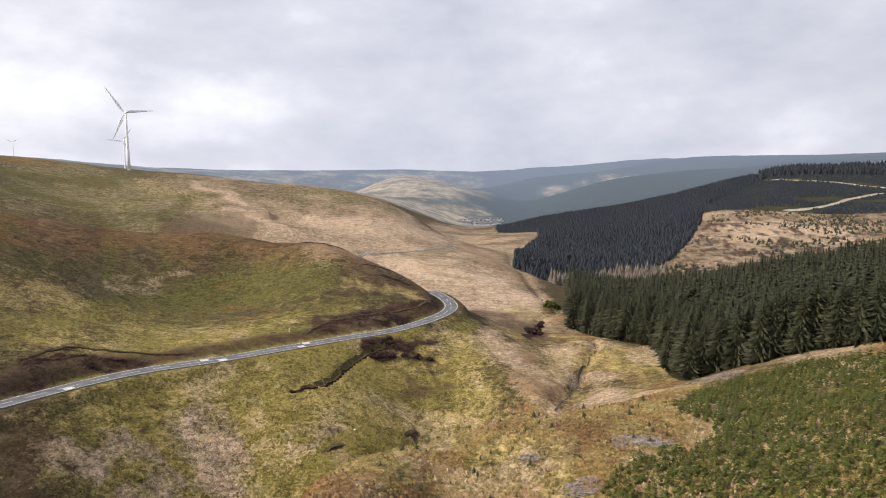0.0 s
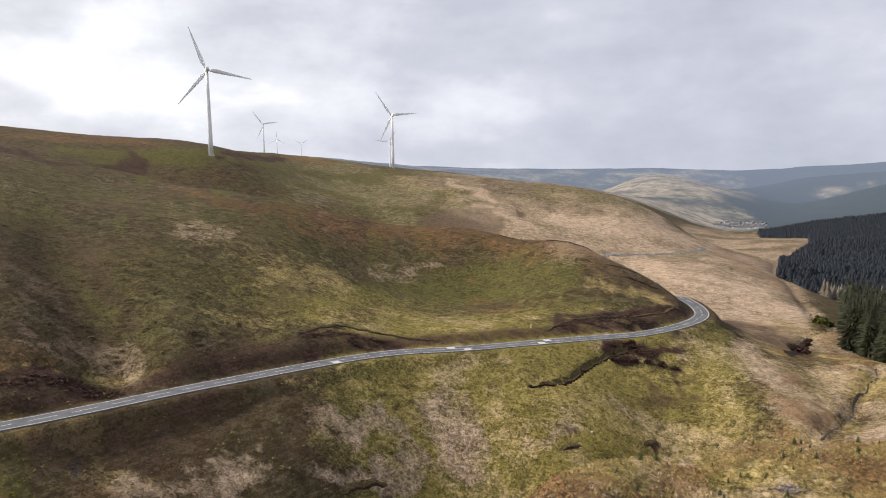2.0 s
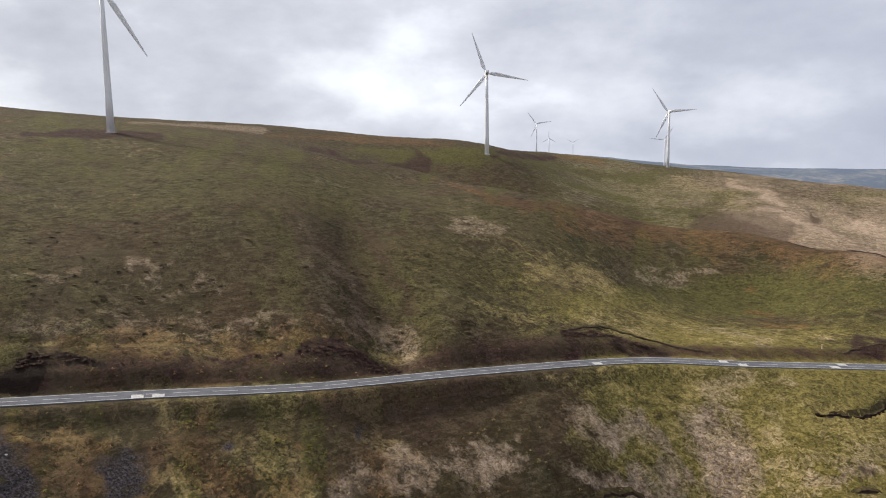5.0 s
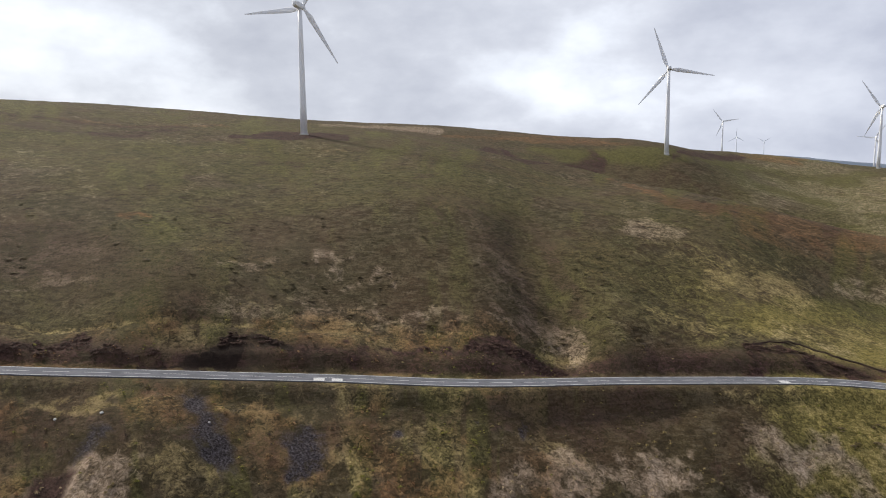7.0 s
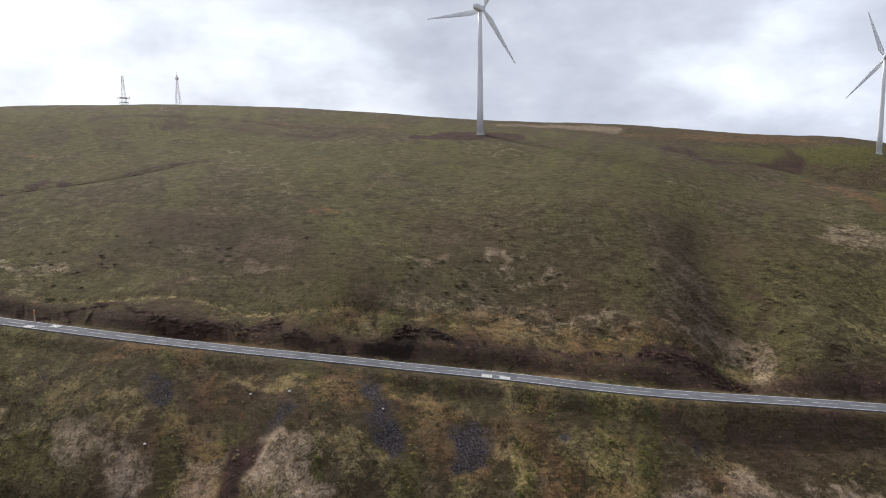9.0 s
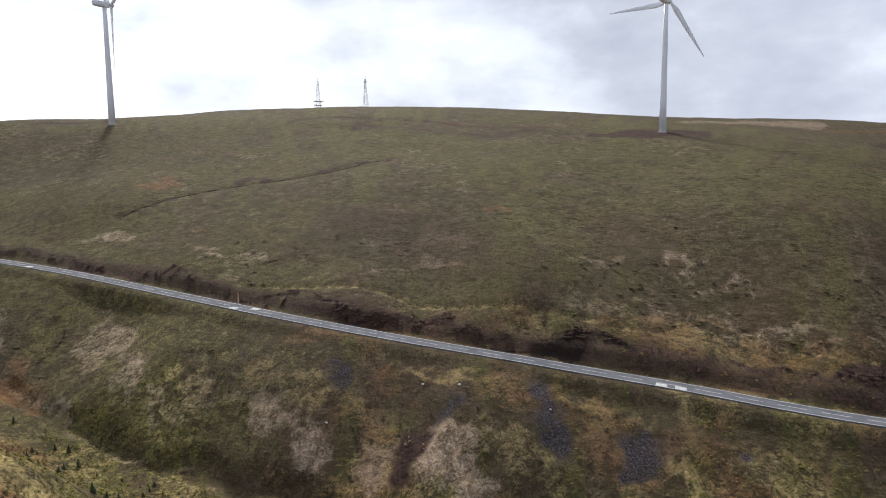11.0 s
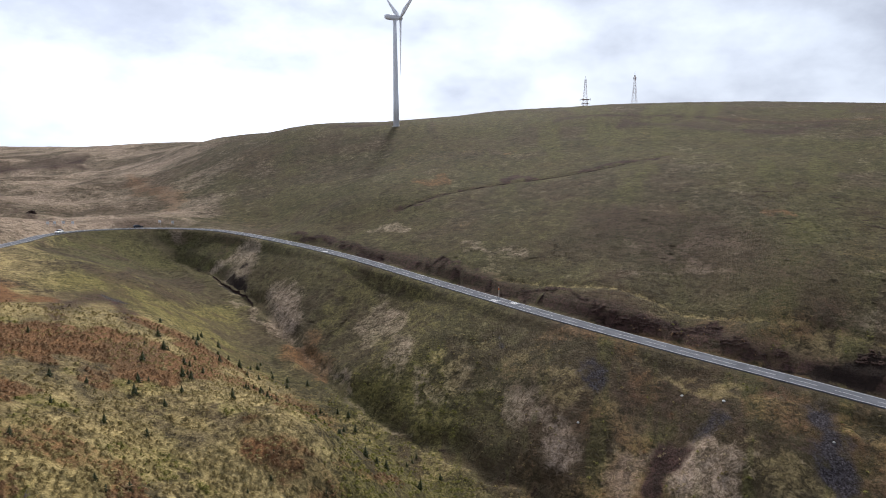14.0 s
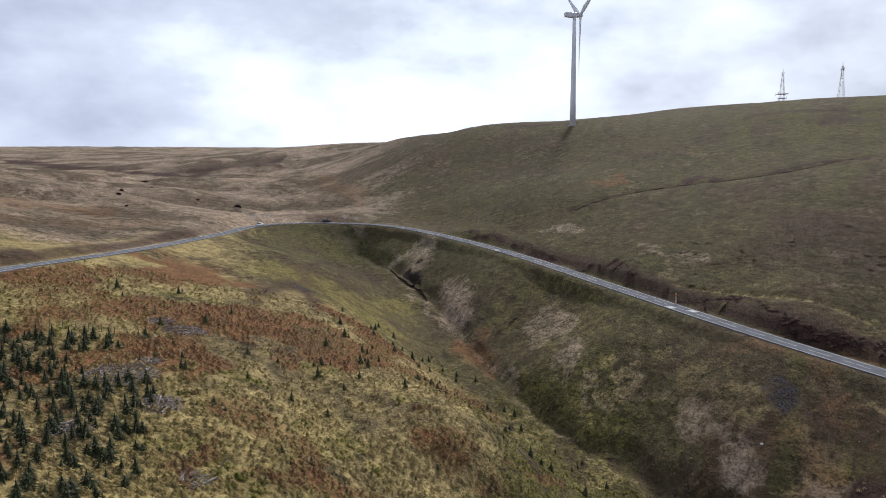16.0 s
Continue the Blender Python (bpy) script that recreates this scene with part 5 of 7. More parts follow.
    w["wood"] = np.maximum(w["wood"], beyond * ramp(value_noise(co[:, 0], co[:, 1], 420, 31, 3) + 0.28 * ramp(-az, 2, 6) - 0.2 * ramp(az, -1, 3), 0.46, 0.58))
    field = value_noise(co[:, 0] * 0.35, co[:, 1], 150, 38, 4, 0.6)
    w["gold"] = np.maximum(w["gold"], beyond * ramp(az, -5, -1) * (1 - ramp(rx, 2700, 3000)) * (0.1 + 0.9 * ramp(field, 0.42, 0.58)))
    w["wood"] = np.maximum(w["wood"], beyond * ramp(az, -8, -6) * (1 - ramp(az, -2, 1)) * (1 - ramp(rx, 2050, 2200)) * 0.75)
    w["peat"] = np.maximum(w["peat"], 0.40 * (1 - ramp(sd, 0.3, 2.6)) * (1 - ramp(rx, 380, 600)))
    # share of painted haze on the distant hills, growing with distance
    haze = ramp(rx, 1500, 1800) * (1 - np.exp(-(rx - 1000) / 3400.0))
    # clods and slumped turf where the earth lies open
    # lime over the green of the sunlit sectors, sunshine put into the grass colour
    w["lime"] = w["green"] * (1 - ramp(rx, 215, 285)) * np.maximum(1 - ramp(az, 32, 44), np.maximum(ramp(az, 116, 124), 0.5 * ramp(az, 96, 108)))
    rough = np.clip(np.maximum(w["heath"], w["peat"]) - 0.35, 0, 1) * ramp(d, 4.5, 8) * (1 - ramp(rx, 300, 420))
    co[:, 2] += rough * ((value_noise(co[:, 0], co[:, 1], 3.0, 51, 3, 0.7) - 0.5) * 1.8)
    me.vertices.foreach_set("co", co.ravel())
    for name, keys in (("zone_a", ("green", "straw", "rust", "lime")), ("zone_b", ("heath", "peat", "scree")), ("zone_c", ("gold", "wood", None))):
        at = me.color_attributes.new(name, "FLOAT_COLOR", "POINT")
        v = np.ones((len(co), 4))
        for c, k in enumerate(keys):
            v[:, c] = w[k] if k else haze
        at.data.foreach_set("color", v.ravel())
    me.shade_smooth()
    ob = new("ground", me)
    return tagged(ob, "rolling moorland of rough olive and straw grass", "ground", kind="structure")


ground_sheet()

# ---- the road ----


def line_frame(line):
    t = np.gradient(line[:, :2], axis=0)
    t /= np.linalg.norm(t, axis=1)[:, None]
    return np.stack([-t[:, 1], t[:, 0]], -1)


def ribbon(name, line, lo, hi, top, thick, mat):
    """A strip along the road from offset lo to hi (metres to its left), with sides that go into the ground."""
    nrm = line_frame(line)
    lo_v, hi_v = np.column_stack([line[:, :2] + nrm * lo, line[:, 2] + top]), np.column_stack([line[:, :2] + nrm * hi, line[:, 2] + top])
    down = np.array([0, 0, -thick])
    v = np.stack([lo_v + down, lo_v, hi_v, hi_v + down], 1).reshape(-1, 3)
    f = [(4 * i + k, 4 * i + 4 + k, 4 * i + 5 + k, 4 * i + 1 + k)[::-1] for i in range(len(line) - 1) for k in range(3)]
    me = mesh_of(name, v, f, mat)
    return new(name, me)


road = thing("road", Matrix(), "two-lane grey asphalt moorland road with white lines", "road", kind="structure")
for name, lo, hi, top, thick, mat in (("carriageway", -ROAD_HALF, ROAD_HALF, 0.0, 0.5, M["asphalt"]),
                                      ("edge_line", ROAD_HALF - 0.36, ROAD_HALF - 0.20, 0.012, 0.01, M["paint"]),
                                      ("edge_line", -ROAD_HALF + 0.20, -ROAD_HALF + 0.36, 0.012, 0.01, M["paint"])):
    ribbon(name, ROAD_LINE, lo, hi, top, thick, mat).parent = road


def along(line, s):
    """Place and bearing at running length s."""
    seg = np.linalg.norm(np.diff(line[:, :2], axis=0), axis=1)
    cum = np.concatenate([[0], np.cumsum(seg)])
    i = min(np.searchsorted(cum, s, side="right") - 1, len(seg) - 1)
    p = line[i] + (line[i + 1] - line[i]) * ((s - cum[i]) / seg[i])
    d = line[i + 1] - line[i]
    return p, math.degrees(math.atan2(d[1], d[0])), math.degrees(math.atan2(d[2], math.hypot(d[0], d[1])))


ROAD_LENGTH = float(np.linalg.norm(np.diff(ROAD_LINE[:, :2], axis=0), axis=1).sum())


def painted_bar(name, s, off, length, width, mesh_cache={}):
    """A bar of road paint, laid on the carriageway."""
    key = (name, length, width)
    if key not in mesh_cache:
        l, w, h = length / 2, width / 2, 0.012
        mesh_cache[key] = mesh_of(name, [(sx * l, sy * w, zz) for zz in (0.004, h) for sx, sy in ((-1, -1), (1, -1), (1, 1), (-1, 1))],
                                  [(4, 5, 6, 7), (0, 1, 5, 4), (1, 2, 6, 5), (2, 3, 7, 6), (3, 0, 4, 7)], M["paint"])
    p, yaw, tilt = along(ROAD_LINE, s)
    ob = new(name, mesh_cache[key])
    ob.matrix_basis = pose(*p, 0, 0, yaw) @ pose(0, off, 0, 0, -tilt, 0)
    ob.parent = road
    return ob


for i in range(int(ROAD_LENGTH / 7.7)):
    painted_bar("centre_dash", i * 7.7 + 4.0, 0.0, 5.1, 0.13)


def run_at(x, y):
    """Running length of the road beside a place."""
    return float(near_line(np.array([x]), np.array([y]), ROAD_LINE)[3][0])


# lettering on the lanes, worn to four bars a word
for x, y, off in ((-136.3, 59.5, 1.45), (-134.2, 62.8, 1.45), (-87.9, 156.3, 1.4), (-63.2, 181.7, -1.4), (-60.0, 184.5, 1.4),
                  (-43.6, 202.7, 1.4), (-41.0, 204.5, -1.4), (-187.8, -35.8, 1.4), (-186.0, -30.5, -1.4), (-239.1, -112.1, 1.4)):
    for k in range(4):
        painted_bar("word_bar", run_at(x, y), off * 0.87 + (k - 1.5) * 0.45, 2.3, 0.35)

# ---- the stream: a narrow thread of dark water on the valley floor ----


def stream_water():
    line = spline([(p[0], p[1], 0) for p in STREAM[14:24]], 1.5)
    nrm = line_frame(line)
    run = np.arange(len(line)) * 1.5
    bend = (value_noise(run, run * 0, 13, 64, 3, 0.6) - 0.5) * 5.0
    half = 0.16 + 0.30 * value_noise(run, run * 0, 7, 65, 3)
    rows = []
    for k in (-1.0, 0.0, 1.0):
        px, py = line[:, 0] + nrm[:, 0] * (bend + half * k), line[:, 1] + nrm[:, 1] * (bend + half * k)
        rows.append(np.stack([px, py, ground_z(px, py) + (0.10 if k == 0 else 0.02)], -1))
    n = len(line)
    f = [(r * n + i, r * n + i + 1, (r + 1) * n + i + 1, (r + 1) * n + i) for r in range(2) for i in range(n - 1)]
    water = two_tone("stream_water", (0.020, 0.017, 0.013), (0.045, 0.038, 0.030), 0.6, 0.55, spec=0.2)
    tagged(new("stream", mesh_of("stream", np.concatenate(rows), f, water, True)), "narrow dark stream winding through rough grass", "stream", kind="structure")


stream_water()

# ---- wind turbines on the ridge ----


def ring_loft(bm, rings, close=True):
    """Skin a stack of rings (lists of points) with quads and cap both ends."""
    rows = [[bm.verts.new(p) for p in r] for r in rings]
    n = len(rows[0])
    for a, b in zip(rows[:-1], rows[1:]):
        for i in range(n):
            bm.faces.new((a[i], a[(i + 1) % n], b[(i + 1) % n], b[i]))
    if close:
        bm.faces.new(rows[0][::-1])
        bm.faces.new(rows[-1])


def circle(r, z, n=20, cx=0.0, cy=0.0):
    return [(cx + r * math.cos(2 * math.pi * i / n), cy + r * math.sin(2 * math.pi * i / n), z) for i in range(n)]


HUB_Z, BLADE = 75.5, 39.5


def wind_turbine(place, spin, label):
    """Rotor axis along -y of the thing; spin is the turn of the first blade from straight up, clockwise as seen from behind."""
    top = thing("wind_turbine", place, label, "wind turbine", group="wind turbines on the ridge")
    bm = bmesh.new()
    ring_loft(bm, [circle(2.15 - 0.95 * s, s * (HUB_Z - 1.6), 24) for s in (0, 0.25, 0.5, 0.75, 1.0)])
    part("tower", bm, M["turbine"], top, smooth=True)
    bm = bmesh.new()
    ring_loft(bm, [circle(2.9, -1.2, 20), circle(2.9, 0.25, 20), circle(2.6, 0.35, 20)])
    part("foundation", bm, M["stone"], top, "pale concrete base ring")
    bm = bmesh.new()
    rings = []
    for y, w, h, zo in ((-3.0, 1.25, 1.35, 0.0), (-2.2, 1.6, 1.75, 0.0), (3.5, 1.7, 1.85, 0.1), (6.6, 1.5, 1.6, 0.25), (7.4, 0.9, 1.0, 0.35)):
        rings.append([(w * math.copysign(abs(math.cos(a)) ** 0.5, math.cos(a)), y, HUB_Z + zo + h * math.copysign(abs(math.sin(a)) ** 0.5, math.sin(a)))
                      for a in (2 * math.pi * k / 16 for k in range(16))])
    ring_loft(bm, rings)
    part("nacelle", bm, M["turbine"], top, smooth=True)
    bm = bmesh.new()
    ring_loft(bm, [[(r * math.cos(a), y, HUB_Z + r * math.sin(a)) for a in (2 * math.pi * k / 16 for k in range(16))]
                   for y, r in ((-3.05, 1.3), (-4.2, 1.6), (-5.2, 1.35), (-5.9, 0.75), (-6.2, 0.2))])
    part("hub", bm, M["turbine"], top, smooth=True)
    for k in range(3):
        a = radians(spin + 120 * k)
        turn = Matrix.Translation((0, -4.4, HUB_Z)) @ Matrix.Rotation(a, 4, "Y")
        bm = bmesh.new()
        rings = []
        for s in (0.0, 0.04, 0.10, 0.18, 0.30, 0.5, 0.75, 0.93, 1.0):
            chord = 0.85 if s < 0.05 else (0.85 + (s - 0.04) / 0.14 * 1.05 if s < 0.18 else 1.9 - (s - 0.18) / 0.82 * 1.62)
            thick = 0.85 if s < 0.05 else max(0.06, 0.75 * (1 - s) ** 1.2)
            tw = radians(14 * (1 - s) ** 2 + 3)
            ring = []
            for i in range(10):
                q = 2 * math.pi * i / 10
                u, v = chord * (math.cos(q) + 0.35), thick * math.sin(q)
                ring.append(turn @ Vector((u * math.cos(tw) - v * math.sin(tw), u * math.sin(tw) + v * math.cos(tw) - 1.0 * s * s, 0.6 + s * (BLADE - 0.6))))
            rings.append(ring)
        ring_loft(bm, rings)
        part("blade", bm, M["turbine"], top)
    return top


WIND_AZ = 42.0  # bearing that the rotors face
for az, r, size, spin, label in (
        (38.2, 665, 1.0, 20, "tall white three-bladed wind turbine on a green brow"),
        (67.0, 437, 1.0, -28, "tall white wind turbine on a dark gravel pad"),
        (109.4, 507, 1.0, 55, "white wind turbine at the edge of the brow"),
        (24.0, 956, 0.94, 35, "white wind turbine on the sunlit far shoulder"),
        (34.2, 1870, 1.0, 38, "small far white wind turbine behind the ridge"),
        (24.25, 1900, 1.0, 85, "small far white wind turbine behind the ridge"),
        (33.2, 3400, 1.0, 0, "small far white wind turbine behind the ridge"),
        (31.3, 4200, 1.0, 60, "small far white wind turbine behind the ridge")):
    x, y = bearing(az, r)
    wind_turbine(pose(x, y, z_at(x, y) - 0.2, 0, 0, WIND_AZ + 180) @ Matrix.Scale(size, 4), spin, label)

# ---- trees ----


def bough_cone(height, whorls, per, spread, seed, low=0.06, droop=0.35, core=True, width=0.30, bent=True, taper=0.85, wild=0.6):
    """The crown of a spruce: whorls of hanging boughs, each a bent leaf-shaped spray, round a ragged dark core."""
    rng = np.random.RandomState(seed)
    v, f = [], []
    for w in range(whorls):
        s = w / (whorls - 1)
        z = height * (low + (1 - low - 0.03) * s)
        reach = spread * (1 - s) ** taper + 0.02 * height * (1 - s) + 0.012 * height
        if s < 0.15:
            reach *= 0.75 + 1.6 * s
        for b in range(per if s < 0.8 else max(3, per - 2)):
            a = 2 * math.pi * (b + rng.rand() * 0.7) / per + w * 1.1
            ln = reach * (1 - 0.6 * wild + wild * rng.rand())
            z = height * (low + (1 - low - 0.03) * min(1.0, max(0.0, s + (rng.rand() - 0.5) * 1.6 / whorls)))
            drop = ln * (droop + 0.45 * (rng.rand() - 0.3)) * (1 - 0.8 * s)
            wd = ln * width + 0.0035 * height
            c, d = math.cos(a), math.sin(a)

            def at(out, side, dz):
                return (c * out - d * side, d * out + c * side, z + dz)
            i = len(v)
            v += [at(0, 0, 0.10 * ln), at(ln * 0.55, wd, -drop * 0.62), at(ln * 0.55, -wd, -drop * 0.62), at(ln, 0, -drop * 0.75), at(ln * 0.5, 0, -drop * 0.20)]
            f += [(i, i + 1, i + 4), (i, i + 4, i + 2), (i + 1, i + 3, i + 4), (i + 4, i + 3, i + 2)] if bent else [(i, i + 1, i + 3), (i, i + 3, i + 2)]
    if core:
        n = 7
        rows = [(low + 0.02, 0.50), (0.35, 0.38), (0.7, 0.16), (0.99, 0.01)]
        i0 = len(v)
        for s, k in rows:
            for q in range(n):
                a, rr = 2 * math.pi * q / n, spread * k * (0.8 + 0.4 * rng.rand())
                v.append((rr * math.cos(a), rr * math.sin(a), height * s))
        for r in range(len(rows) - 1):
            for q in range(n):
                a, b = i0 + r * n + q, i0 + r * n + (q + 1) % n
                f += [(a, b, b + n), (a, b + n, a + n)]
    return np.array(v), np.array(f)


def skirt_cone(height, tiers, points, spread, seed):
    """A far spruce: a few jagged skirts one above the other."""
    rng = np.random.RandomState(seed)
    v, f = [], []
    for t in range(tiers):
        s = t / tiers
        z0, z1 = height * (0.08 + 0.80 * s), height * (0.08 + 0.92 * (s + 1.5 / tiers))
        i = len(v)
        v.append((0, 0, min(z1, height)))
        for p in range(points):
            a = 2 * math.pi * (p + 0.4 * rng.rand()) / points + t
            r = spread * (1 - s) ** 0.9 * ((1.1 if p % 2 else 0.55) + 0.25 * rng.rand())
            v.append((r * math.cos(a), r * math.sin(a), z0 - (0.03 if p % 2 else -0.03) * height))
        f += [(i, i + 1 + p, i + 1 + (p + 1) % points) for p in range(points)]
    return np.array(v), np.array(f)


def sown(name, kinds, x, y, z, size, rng, mat, label, category):
    """Many plants of a few kinds, joined into one object."""
    pick = rng.randint(0, len(kinds), len(x))
    turn = rng.rand(len(x)) * 2 * math.pi
    vs, fs, base = [], [], 0
    for k, (v, f) in enumerate(kinds):
        m = pick == k
        n = int(m.sum())
        if not n:
            continue
        c, s = np.cos(turn[m])[:, None], np.sin(turn[m])[:, None]
        sc = size[m][:, None]
        q = np.stack([x[m][:, None] + sc * (v[:, 0] * c - v[:, 1] * s), y[m][:, None] + sc * (v[:, 0] * s + v[:, 1] * c), z[m][:, None] + sc * v[:, 2]], -1)
        vs.append(q.reshape(-1, 3))
        fs.append((f[None] + (base + np.arange(n) * len(v))[:, None, None]).reshape(-1, f.shape[1]))
        base += n * len(v)
    v, f = np.vstack(vs), np.vstack(fs)
    me = bpy.data.meshes.new(name)
    me.vertices.add(len(v))
    me.vertices.foreach_set("co", v.ravel())
    k = f.shape[1]
    me.loops.add(f.size)
    me.loops.foreach_set("vertex_index", f.ravel().astype(np.int32))
    me.polygons.add(len(f))
    me.polygons.foreach_set("loop_start", (np.arange(len(f)) * k).astype(np.int32))
    me.update(calc_edges=True)
    me.materials.append(mat)
    return tagged(new(name, me), label, category, kind="stuff")


def array_bmesh(v, f):
    bm = bmesh.new()
    vv = [bm.verts.new(tuple(p)) for p in v]
    for q in f:
        bm.faces.new([vv[i] for i in q])
    return bm


def trunk_bmesh(height, foot):
    bm = bmesh.new()
    ring_loft(bm, [circle(foot, -0.6, 8), circle(foot * 0.8, height * 0.12, 8), circle(foot * 0.45, height * 0.6, 8), circle(foot * 0.08, height * 0.99, 8)])
    return bm


def spruce(name, label, height, whorls, per, spread, seed, low, needles, foot, group, width=0.30, taper=0.85, wild=0.6):
    tree = thing(name, Matrix(), label, "tree", group=group)
    part("trunk", trunk_bmesh(height, foot), M["bark"], tree)
    part("crown", array_bmesh(*bough_cone(height, whorls, per, spread, seed, low, width=width, taper=taper, wild=wild)), needles, tree)
    return tree


def plant_all(models, x, y, z, size, rng):
    """One tree a place: the models themselves stand at the first places, copies at the others."""
    for i in range(len(x)):
        m = pose(x[i], y[i], z[i], rng.uniform(-2, 2), rng.uniform(-2, 2), rng.uniform(0, 360)) @ Matrix.Scale(float(size[i]), 4)
        src = models[i % len(models)]
        if i < len(models):
            src.matrix_basis = m
        else:
            copy = copy_thing(src, Matrix())
            copy.matrix_basis = m


# the tall wood beside the stream: the front rows tree by tree, the rest as one stand
wx, wy, rng = planted(MATURE, 3.4, 0.9, 11)
wr = np.hypot(wx, wy)
edge = np.full(len(wx), 1e9)
cs = corners(MATURE[:9])
for (x0, y0), (x1, y1) in zip(cs[:-1], cs[1:]):
    dx, dy = x1 - x0, y1 - y0
    s = np.clip(((wx - x0) * dx + (wy - y0) * dy) / (dx * dx + dy * dy), 0, 1)
    edge = np.minimum(edge, np.hypot(wx - x0 - s * dx, wy - y0 - s * dy))
order = np.argsort(edge + 40 * (np.degrees(np.arctan2(-wx, wy)) < -37))
front, rest = order[:240], order[240:]
wz = ground_z(wx, wy, False) - 0.2
wsize = rng.uniform(0.72, 1.06, len(wx)) * (0.82 + 0.36 * value_noise(wx, wy, 16, 27, 2))
models = [spruce("spruce", "tall dark green spruce at the edge of the wood", 18.0, 40, 12, 3.9, 20 + k, (0.04, 0.07, 0.12, 0.32)[k], M["needles"], 0.22, "spruces along the wood's edge", 0.075, (0.62, 0.7, 0.58, 0.66)[k], 0.85) for k in range(4)]
plant_all(models, wx[front], wy[front], wz[front], wsize[front], rng)
stand = [bough_cone(18.0, 12, 8, 3.8, 40 + k, 0.45, width=0.19, bent=False, taper=0.66, wild=0.85) for k in range(4)]
sown("spruce_wood", stand, wx[rest], wy[rest], wz[rest], wsize[rest], rng, M["needles"], "dense stand of tall dark green spruces", "wood")

# far woods down the valley and along the ridge, in needles tinted with painted haze
for name, poly, gap, h, seed, label in (("valley_wood", FAR_WOOD, 4.0, 7.0, 12, "dark conifer wood on the far valley side, blued by painted haze"),
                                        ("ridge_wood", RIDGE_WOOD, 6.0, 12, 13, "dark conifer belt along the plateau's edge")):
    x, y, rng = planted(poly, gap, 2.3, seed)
    sown(name, [skirt_cone(h, 3, 7, h * 0.36, 50 + k) for k in range(4)], x, y, ground_z(x, y, False) - 0.3, rng.uniform(0.5, 1.3, len(x)) * (0.75 + 0.5 * value_noise(x, y, 60, 28, 3)), rng, M["hazed_needles"], label, "wood")
x, y, rng = planted(PLATEAU, 5.4, 1.8, 14)
k = value_noise(x, y, 90, 15, 3) > 0.36
x, y = x[k], y[k]
for line in FOREST_TRACKS:
    d, _, _, _ = near_line(x, y, spline([(a, b, 0) for a, b in line], 10))
    x, y = x[d > 8], y[d > 8]
sown("plateau_plantation", [skirt_cone(3.4, 2, 6, 2.4, 60 + k) for k in range(3)], x, y, ground_z(x, y, False) - 0.2, rng.uniform(0.6, 1.2, len(x)), rng, M["hazed_needles"], "young dark green conifers on the plateau", "plantation")

# pale stone tracks across the plateau
for line in FOREST_TRACKS:
    p = np.array(spline([(a, b, 0) for a, b in line], 4))
    t = np.gradient(p[:, :2], axis=0)
    t /= np.linalg.norm(t, axis=1)[:, None] + 1e-9
    n = len(p)
    half = 3.2 + 2.2 * value_noise(np.arange(n) * 4.0, np.zeros(n), 25, 36, 3)
    rows = []
    for k, up in ((-1.4, -0.6), (-1, 0.45), (0, 0.6), (1, 0.45), (1.4, -0.6)):
        qx, qy = p[:, 0] - t[:, 1] * half * k, p[:, 1] + t[:, 0] * half * k
        rows.append(np.stack([qx, qy, ground_z(qx, qy) + up], -1))
    f = [(r * n + i, r * n + i + 1, (r + 1) * n + i + 1, (r + 1) * n + i) for r in range(4) for i in range(n - 1)]
    tagged(new("forest_track", mesh_of("forest_track", np.concatenate(rows), f, M["track"])), "pale stone forest track across the plateau", "track", kind="structure")

# scrub and stumps on the felled slope, bare larches before the far wood
x, y, rng = planted(FELLED_SLOPE, 7.0, 2.6, 24)
keep = value_noise(x, y, 60, 25, 3) > 0.47
x, y = x[keep], y[keep]
sown("felled_scrub", [skirt_cone(3.2, 2, 6, 1.6, 110 + k) for k in range(3)], x, y, ground_z(x, y, False) - 0.2, rng.uniform(0.4, 1.3, len(x)), rng, M["needles"], "scattered dark scrub on the felled slope", "scrub")
x, y, rng = planted(LARCHES, 5.0, 1.4, 26)
sown("larch_belt", [skirt_cone(13, 5, 8, 3.2, 120 + k) for k in range(3)], x, y, ground_z(x, y, False) - 0.3, rng.uniform(0.6, 1.1, len(x)), rng, M["larch"], "pale brown leafless larches before the dark wood", "wood")

# the young plantation on the near bench
x, y, rng = planted(YOUNG, 1.35, 0.28, 16, 35)
keep = value_noise(x, y, 9, 17, 3) > 0.27
x, y = x[keep], y[keep]
z, size = ground_z(x, y) - 0.08, rng.uniform(0.7, 1.45, len(x))
order = np.argsort(np.hypot(x, y) + 60 * (np.degrees(np.arctan2(-x, y)) < -33.5))
front, rest = order[:260], order[260:]
models = [spruce("young_spruce", "bushy knee-high to head-high green spruce in a planted row", 1.75, 10, 8, 0.72, 70 + k, 0.03, M["young_needles"], 0.035, "young spruces in the plantation") for k in range(4)]
plant_all(models, x[front], y[front], z[front], size[front], rng)
sown("young_plantation", [bough_cone(1.75, 8, 6, 0.74, 80 + k, 0.03, core=False, bent=False) for k in range(4)], x[rest], y[rest], z[rest], size[rest], rng, M["young_needles"], "close rows of bushy young green spruces", "plantation")

